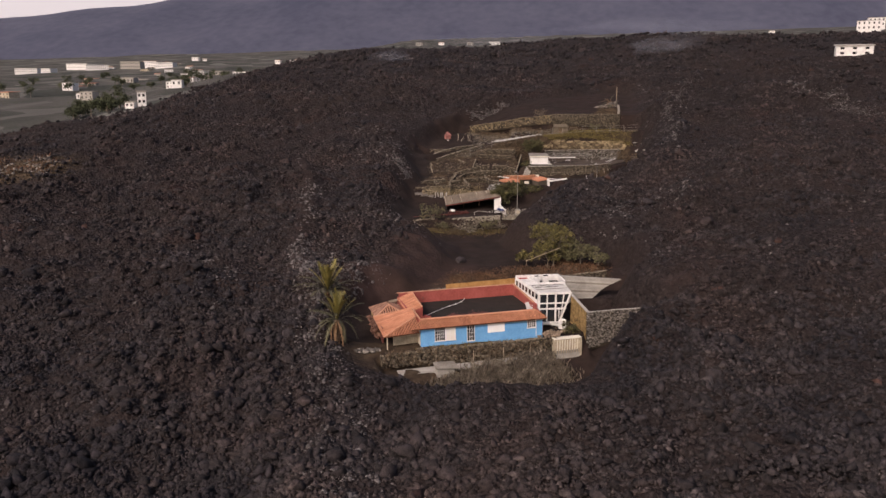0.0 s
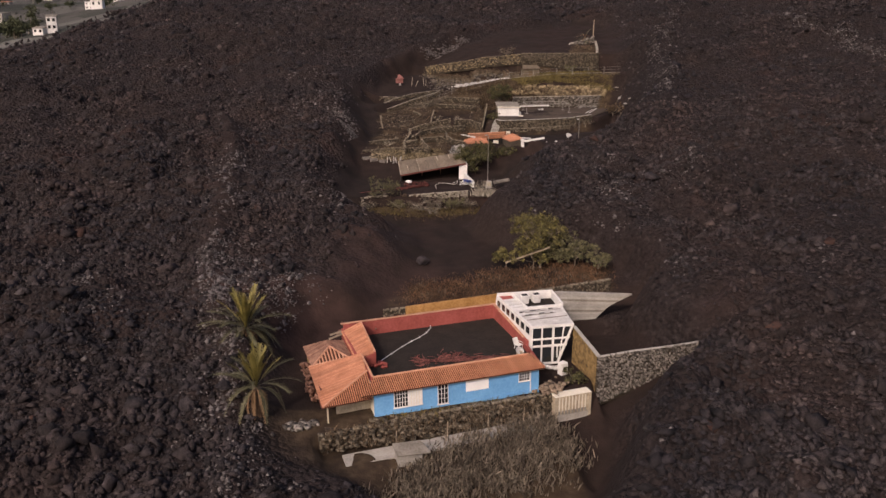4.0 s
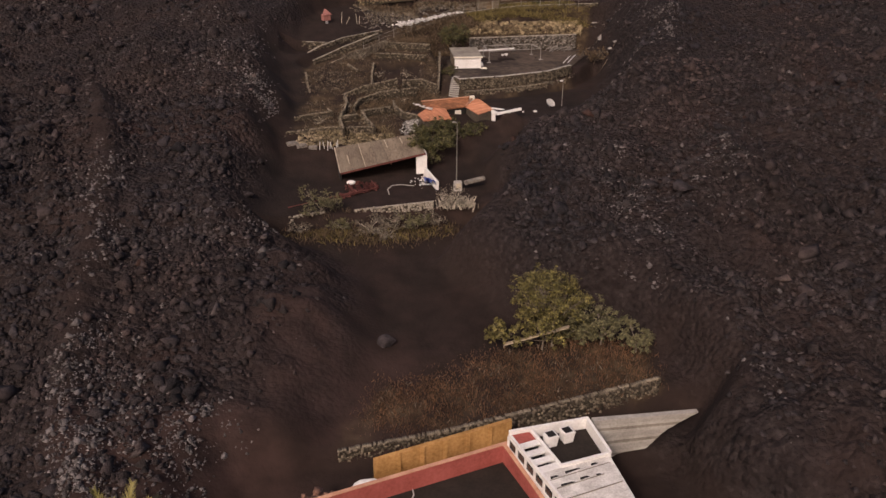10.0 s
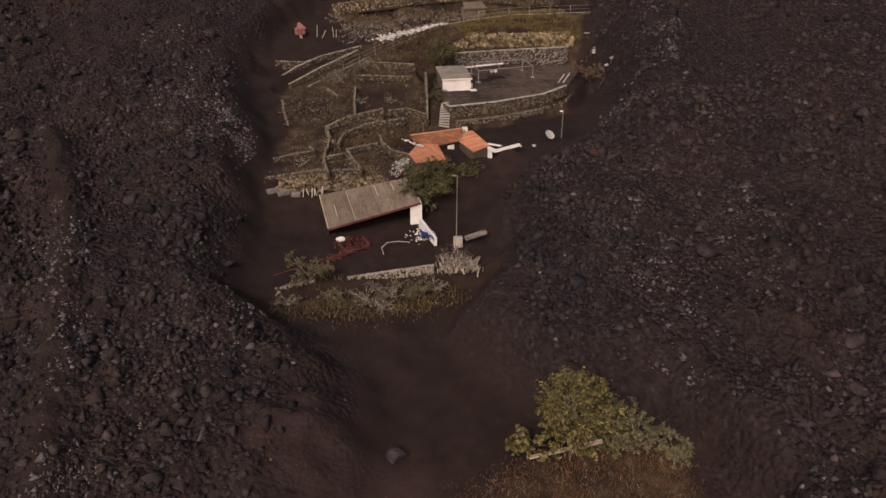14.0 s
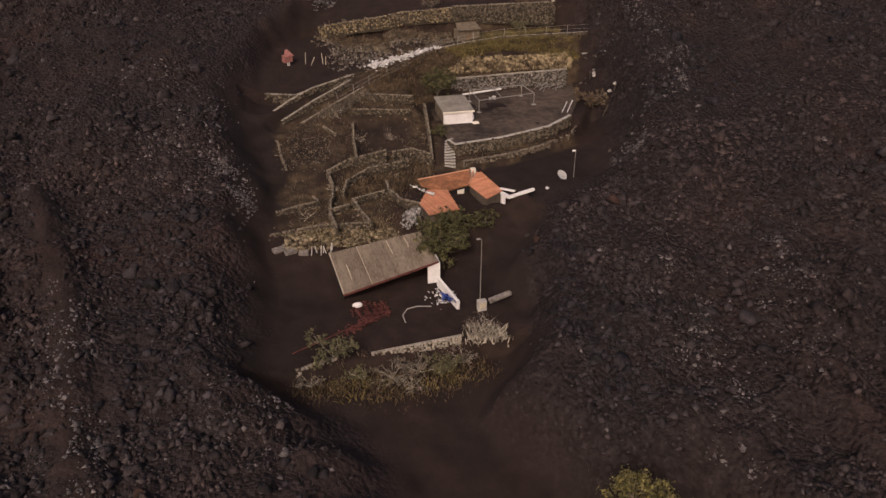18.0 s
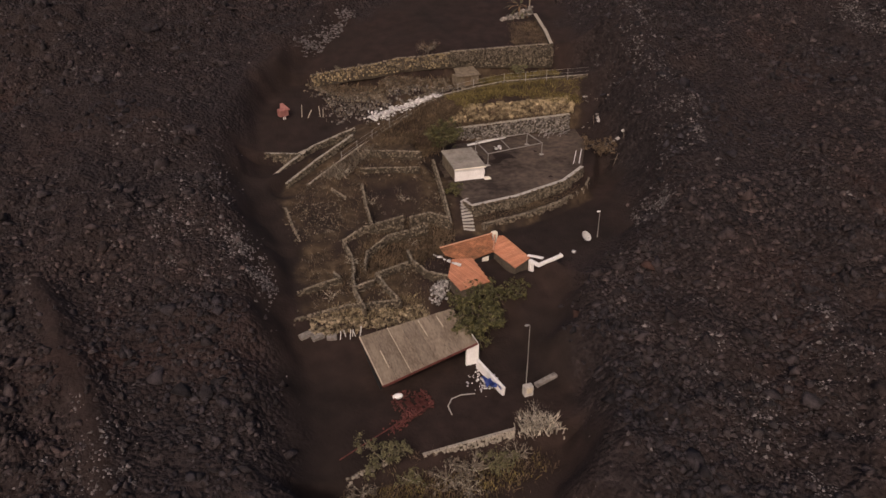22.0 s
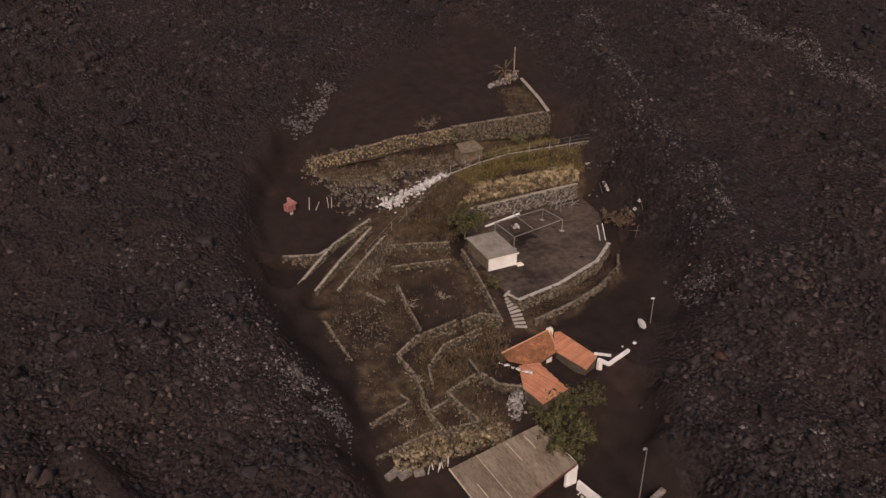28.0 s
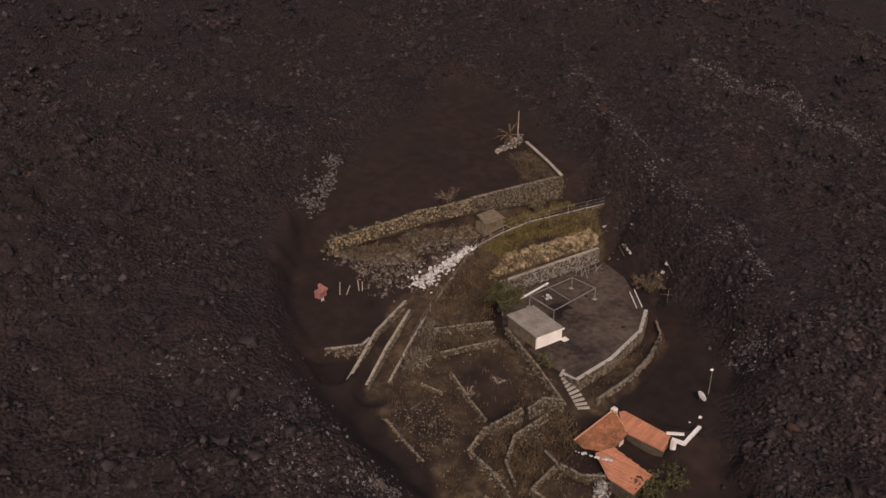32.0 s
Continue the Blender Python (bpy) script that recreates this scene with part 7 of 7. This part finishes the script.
rubble("east_debris", "pale stones at the lava's edge beyond the patio", in_patch([(54, 240), (60, 240), (61, 246), (57, 247)], 16, 134), 0.26, GREY_STONE, 135, "debris")
for a, b in (((56.6, 230.3), (55.4, 228.2)), ((54.0, 229.2), (53.6, 226.4)), ((54.2, 227.6), (52.8, 226.6)), ((57.2, 242.0), (56.0, 239.5))):
    bar_thing("bent_rail", (*a, at(*a) + 0.3), (*b, at(*b) + 0.7), 0.08, 0.08, DRY_BRUSH, "pale broken fence rail at the lava's edge", "rail")


# ---- far off: hill, villages and white houses ----
def build_hill():
    xs = np.linspace(-3900, 3900, 90)
    ys = np.linspace(2300, 4300, 14)
    gx, gy = np.meshgrid(xs, ys)
    crest = 396 + 0.1 * (gx + 1995) + 10 * value_noise(gx, gy * 0, 900, 41) + 8 * value_noise(gx, gy * 0, 190, 42)
    z = -20 + crest * step01((gy - 2300) / 1500) + 12 * value_noise(gx, gy, 260, 43)
    k = np.arange(gx.size).reshape(gx.shape)
    quads = np.stack([k[:-1, :-1], k[:-1, 1:], k[1:, 1:], k[1:, :-1]], -1).reshape(-1, 4)
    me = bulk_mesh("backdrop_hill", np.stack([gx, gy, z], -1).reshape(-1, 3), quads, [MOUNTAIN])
    tagged(new("backdrop", me), "far mountain slope tinted blue-grey for haze", "mountain", kind="structure")


build_hill()
cloud = bpy.data.materials.new("pale_overcast")
cloud.use_nodes = True
shade = cloud.node_tree.nodes["Principled BSDF"]
shade.inputs["Base Color"].default_value = (0.02, 0.02, 0.02, 1)
shade.inputs["Emission Color"].default_value, shade.inputs["Emission Strength"].default_value = (1.0, 0.90, 0.86, 1), 0.72
me = mesh_of("backdrop_cloud", [(-4200, 4330, 100), (3600, 4330, 100), (3600, 4400, 1300), (-4200, 4400, 1300)], [(0, 1, 2, 3)], cloud)
tagged(new("backdrop_cloud", me), "pale overcast sky behind the mountain", "sky", kind="structure")


def far_house(x, y, w, dpt, h, turn, wall, roof, label, floors=1, z=None):
    z = at(x, y) - 5 * (1 if x < -120 - 0.3 * (y - 300) else 0) if z is None else z
    home = thing("village_house", pose(x, y, z, 0, 0, turn), label, "house", "far village houses")
    part("wall", box(-w / 2, -dpt / 2, -3, w / 2, dpt / 2, h), wall, home)
    part("roof", slab([(-w / 2 - 0.4, -dpt / 2 - 0.4, h + 0.3), (w / 2 + 0.4, -dpt / 2 - 0.4, h + 0.3), (w / 2 + 0.4, dpt / 2 + 0.4, h + 0.9), (-w / 2 - 0.4, dpt / 2 + 0.4, h + 0.9)], 0.35), roof, home)
    n = max(2, int(w / 4))
    for f in range(floors):
        for i in range(n):
            cx = -w / 2 + w * (i + 0.5) / n
            part("window", box(cx - 0.7, -dpt / 2 - 0.06, h * (f + 0.3) / floors, cx + 0.7, -dpt / 2 + 0.05, h * (f + 0.75) / floors), DARK, home)
    return home


rngv = random.Random(77)
WALLS = (WHITE, DIRTY_CREAM, WHITE, CONCRETE)
# along the flow's edge and on the near fields
for x, y, w, h, k in ((-187, 514, 5, 7.5, 2), (-193, 512, 6, 3, 0), (-316, 742, 14, 6, 3), (-326, 748, 8, 5, 2), (-389, 867, 13, 7, 2), (-232, 726, 9, 5, 0), (-240, 735, 8, 6, 2), (-296, 972, 16, 7, 0), (-290, 950, 12, 6, 2), (-304, 1044, 16, 8, 2), (-286, 1010, 12, 6, 3),
                      (-634, 1704, 40, 14, 3), (-618, 1773, 34, 12, 2), (-590, 1740, 26, 10, 0), (-573, 1729, 36, 10, 2), (-774, 1801, 60, 10, 0), (-730, 1760, 44, 9, 2), (-806, 1618, 40, 9, 2), (-785, 1660, 26, 8, 0), (-413, 786, 17, 6, 1)):
    far_house(x, y, w, w * 0.7, h, rngv.uniform(-25, 25), WALLS[k], TILE if k == 1 or rngv.random() < 0.2 else FLAT_ROOF, "far whitewashed village house" if k in (0, 2) else "far cream village house with flat roof", 2 if h > 5.5 else 1, at(x, y))
# village strung over the lower slope, and farms scattered above
for i in range(70):
    if i < 36:
        x, y = rngv.uniform(-880, -560), rngv.uniform(1500, 2150)
    elif i < 52:
        x, y = rngv.uniform(-520, -260), rngv.uniform(850, 1500)
    else:
        x, y = rngv.uniform(-700, 900), rngv.uniform(1250, 2200)
    far_house(x, y, rngv.uniform(8, 22), rngv.uniform(7, 12), rngv.uniform(4, 8), rngv.uniform(-30, 30), WALLS[rngv.randrange(4)], TILE if rngv.random() < 0.3 else FLAT_ROOF, "small pale house on the far slope")
far_house(-255, 1560, 60, 16, 8, 4, WHITE, FLAT_ROOF, "long white hall on the far slope")
far_house(158, 322, 13, 5, 3.6, -18, WHITE, CONCRETE, "white two-storey house with rows of windows amid lava", 2)
far_house(430, 850, 22, 12, 9, -25, WHITE, FLAT_ROOF, "white house behind the lava", 2, 120)
far_house(455, 885, 16, 12, 9, -20, WHITE, FLAT_ROOF, "white house behind the lava", 2, 126)


def far_tree(x, y, r, seed):
    rng = random.Random(seed)
    tree = thing("far_tree", pose(x, y, at(x, y)), "dark green far tree beside the village", "tree", "far village trees")
    part("trunk", tube([(0, 0, -1), (0.2, 0, r)], [0.4, 0.25], 5), BARK, tree)
    blobs = [(rng.uniform(-r, r) * 0.7, rng.uniform(-r, r) * 0.7, r * rng.uniform(0.8, 1.7), r * rng.uniform(0.35, 0.6)) for _ in range(7)]
    v, f = leaf_cloud(rng, blobs, 260, 0.9)
    hang("crown", bulk_mesh("crown", v, f, [FAR_GREEN]), tree, kind="stuff")


for i in range(70):
    if i < 22:
        x, y = rngv.uniform(-250, -205), rngv.uniform(545, 600)
    elif i < 34:
        x, y = rngv.uniform(-262, -225), rngv.uniform(740, 860)
    else:
        x, y = rngv.uniform(-480, -260), rngv.uniform(620, 1200)
    far_tree(x, y, rngv.uniform(3.5, 6.5), 300 + i)

spots = []
for (x0, y0), (x1, y1) in zip(((8.6, 271.4), (12.5, 273.2), (17, 277.4)), ((12.5, 273.2), (17, 277.4), (22, 283))):
    for _ in range(130):
        f = rngv.random()
        x, y = x0 + f * (x1 - x0) + rngv.gauss(0, 0.8), y0 + f * (y1 - y0) + rngv.gauss(0, 0.8)
        spots.append((x, y, at(x, y)))
rubble("pale_edge_stones", "pale grey lava crust along the top terrace's edge", spots, 0.26, PALE_ROCK, 163, "lava rubble")

# thin smoke over the far flow
SMOKE = bpy.data.materials.new("thin_smoke")
SMOKE.use_nodes = True
sn, slink = SMOKE.node_tree.nodes, SMOKE.node_tree.links.new
clear, veil, blend = sn.new("ShaderNodeBsdfTransparent"), sn.new("ShaderNodeBsdfDiffuse"), sn.new("ShaderNodeMixShader")
veil.inputs["Color"].default_value = (0.50, 0.52, 0.62, 1)
blend.inputs[0].default_value = 0.022
slink(clear.outputs[0], blend.inputs[1]), slink(veil.outputs[0], blend.inputs[2]), slink(blend.outputs[0], sn["Material Output"].inputs["Surface"])
for k, (x, y, z, rx, ry, rz) in enumerate(((98, 372, 79, 15, 9, 5.5), (-27, 428, 77, 11, 7, 3), (150, 600, 104, 60, 20, 7), (40, 640, 97, 55, 20, 5))):
    bm = bmesh.new()
    for layer in (1.0, 0.72, 0.45):
        got = bmesh.ops.create_icosphere(bm, subdivisions=4, radius=1.0)
        for vert in got["verts"]:
            p = vert.co.copy()
            vert.co = p * layer * (1 + 0.45 * noise.noise(p * 1.7 + Vector((7 * k, layer * 9, 3))))
            vert.co = Vector((x + rx * vert.co.x + 0.35 * rz * vert.co.z, y + ry * vert.co.y, z + rz * vert.co.z))
    me = bpy.data.meshes.new("smoke")
    bm.to_mesh(me), bm.free()
    me.materials.append(SMOKE)
    tagged(new("smoke", me), "thin bluish smoke drifting low over the lava", "smoke", kind="stuff")

# spared stony patch far to the side
spots = in_patch([(-128, 196), (-99, 202), (-96, 210), (-109, 217), (-128, 211)], 620, 141)
rubble("spared_patch_stones", "pale stones of a spared field in the lava", spots, 0.5, GREY_STONE, 142)
blades("spared_patch_scrub", "pale dry scrub on a spared field in the lava", spots[::2], 6, 0.9, STRAW, 143)


def build_lava_rubble():
    """Loose lava blocks over the flow: thick in bands and heaps, thin beside the spared ground."""
    gen = np.random.default_rng(3)
    octa = np.array([(1, 0, 0), (-1, 0, 0), (0, 1, 0), (0, -1, 0), (0, 0, 1), (0, 0, -1)], float)
    octa_faces = np.array([(0, 2, 4), (2, 1, 4), (1, 3, 4), (3, 0, 4), (2, 0, 5), (1, 2, 5), (3, 1, 5), (0, 3, 5)])
    golden = (1 + 5 ** 0.5) / 2
    ico = np.array([(-1, golden, 0), (1, golden, 0), (-1, -golden, 0), (1, -golden, 0), (0, -1, golden), (0, 1, golden), (0, -1, -golden), (0, 1, -golden), (golden, 0, -1), (golden, 0, 1), (-golden, 0, -1), (-golden, 0, 1)]) / 1.9
    ico_faces = np.array([(0, 11, 5), (0, 5, 1), (0, 1, 7), (0, 7, 10), (0, 10, 11), (1, 5, 9), (5, 11, 4), (11, 10, 2), (10, 7, 6), (7, 1, 8), (3, 9, 4), (3, 4, 2), (3, 2, 6), (3, 6, 8), (3, 8, 9), (4, 9, 5), (2, 4, 11), (6, 2, 10), (8, 6, 7), (9, 8, 1)])

    def scatter(name, label, x, y, size, material, shape=octa, tri=octa_faces):
        n = len(x)
        z = ground_height(x, y)
        k = len(shape)
        v = (shape[None] + 0.25 * gen.standard_normal((n, k, 3))) * (1 + 0.2 * gen.standard_normal((n, k, 1))) * (size[:, None] * gen.uniform(0.55, 1.0, (n, 3)))[:, None, :]
        a = gen.uniform(0, 6.283, n)
        c, s = np.cos(a)[:, None], np.sin(a)[:, None]
        vx, vy = v[..., 0] * c - v[..., 1] * s, v[..., 0] * s + v[..., 1] * c
        v = np.stack([vx + x[:, None], vy + y[:, None], v[..., 2] * 0.85 + (z + size * 0.12)[:, None]], -1)
        f = tri[None] + k * np.arange(n)[:, None, None]
        tagged(new(name, bulk_mesh(name, v.reshape(-1, 3), f.reshape(-1, 3), [material])), label, "lava rubble", kind="stuff")

    n = 980000
    y = 60 + 560 * gen.random(n) ** 1.75
    half = np.clip(0.56 * (y + 40), 80, 330)
    x = 12 + gen.uniform(-1, 1, n) * half
    d = signed_distance(x, y, ISLAND)
    flow = x + 5 * value_noise(x, y, 30, 34)
    levee = value_noise(flow, y * 0.22, 6, 35)
    heap = 0.52 + 0.5 * value_noise(x, y, 8, 31) + 0.35 * value_noise(x, y, 27, 32) + 0.3 * levee
    pit = step01((np.hypot(x - 25.5, y - 126) - 5.5) / 3)
    keep = gen.random(n) < np.clip(heap, 0.16, 1) * (1 - 0.85 * on_levee(x, y)) * step01((d - 4 + 2.5 * step01((x - 18) / 6) + 2 * value_noise(x, y, 5, 39)) / 7) * pit * np.interp(y, [60, 200, 322, 620], [0.62, 0.48, 0.36, 0.2]) * (1 - far_land(x, y))
    x, y, levee = x[keep], y[keep], levee[keep]
    size = np.clip(np.exp(gen.normal(-1.22, 0.46, len(x))), 0.12, 1.1) * np.interp(y, [100, 300, 600], [1.0, 1.4, 2.3])
    grey = gen.random(len(x)) < np.clip(0.20 + 0.24 * value_noise(x, y, 4, 37) + 0.24 * value_noise(x, y, 17, 38) + 0.16 * levee, 0.03, 0.7)
    scatter("ashy_lava_blocks", "grey-brown lava stones with ash on top", x[grey], y[grey], size[grey] * 0.8, GREY_ROCK)
    x, y, size = x[~grey], y[~grey], size[~grey]
    scatter("lava_blocks", "dark broken lava blocks covering the flow", x, y, size, LAVA_ROCK)
    d = signed_distance(x, y, ISLAND)
    big = (gen.random(len(x)) < 0.022) & (d > 9)
    scatter("lava_boulders", "larger rough lava boulders on the flow", x[big], y[big] + 0.5, np.minimum(size[big] * 2.0, 1.3), LAVA_ROCK, ico, ico_faces)
    red = gen.random(len(x)) < np.where(value_noise(x, y, 14, 36) > 0.45, 0.0016, 0.0002)
    scatter("rusty_boulders", "rust-red lava boulders scattered on the flow", x[red], y[red], np.minimum(size[red] * 2.0, 1.3), RUST_ROCK, ico, ico_faces)
    # paler crust: broken clusters strung along bands, and a thin sprinkling
    bands = [((-9, 68), (-11.5, 80), (-17, 105), (-19, 116), (-25, 148)), ((-12.8, 216.2), (-10.8, 212)), ((-15, 174), (-9, 161)), ((45, 157), (50, 170), (53, 181)), ((112, 273), (114, 264), (119, 252), (119, 243), (120, 232)),
             ((6, 267.5), (12, 272), (20, 279)), ((48.5, 206.5), (50, 208.5)), ((58, 213), (62, 226)), ((-34, 120), (-44, 145)), ((32, 150), (36, 164), (37, 179)), ((-20, 206), (-18, 223), (-13, 234)), ((-22, 243), (-15, 237)), ((56, 252), (64, 250)), ((-10, 208.6), (-8.6, 204)), ((-22, 128), (-27, 155), (-31, 190)), ((61, 214), (67, 245), (76, 265), (88, 290)), ((-14.5, 138), (-14.5, 131.5), (-12.8, 129))]
    cx, cy = [], []
    for k, band in enumerate(bands):
        for (x0, y0), (x1, y1) in zip(band, band[1:]):
            m = int((20 if k == 6 else 8 if k in (1, 13) else 6 if k in (0, 4, 16) else 1.8) * math.hypot(x1 - x0, y1 - y0))
            f = gen.random(m)
            wide = 0.45 if k in (1, 13) else 1.0
            cx.append(x0 + f * (x1 - x0) + gen.normal(0, 2.2 * wide, m)), cy.append(y0 + f * (y1 - y0) + gen.normal(0, 1.8 * wide, m))
    m = 320
    cx.append(gen.uniform(-88, 118, m)), cy.append(gen.uniform(62, 322, m))
    cx, cy = np.concatenate(cx), np.concatenate(cy)
    spread = gen.gamma(2.0, 0.35, len(cx))
    each = gen.integers(3, 22, len(cx))
    px, py = np.repeat(cx, each), np.repeat(cy, each)
    px, py = px + gen.normal(0, 1, len(px)) * np.repeat(spread, each), py + gen.normal(0, 1, len(py)) * np.repeat(spread * 1.6, each)
    m = 2200
    px, py = np.concatenate([px, gen.uniform(-88, 118, m)]), np.concatenate([py, gen.uniform(62, 322, m)])
    ok = (signed_distance(px, py, ISLAND) > 3) & (np.hypot(px - 25.5, py - 126) > 7)
    px, py = px[ok], py[ok]
    scatter("pale_lava_crust", "grey pale crust stones in bands on the flow", px, py, np.clip(np.exp(gen.normal(-2.0, 0.5, len(px))), 0.06, 0.5), PALE_ROCK)


build_lava_rubble()
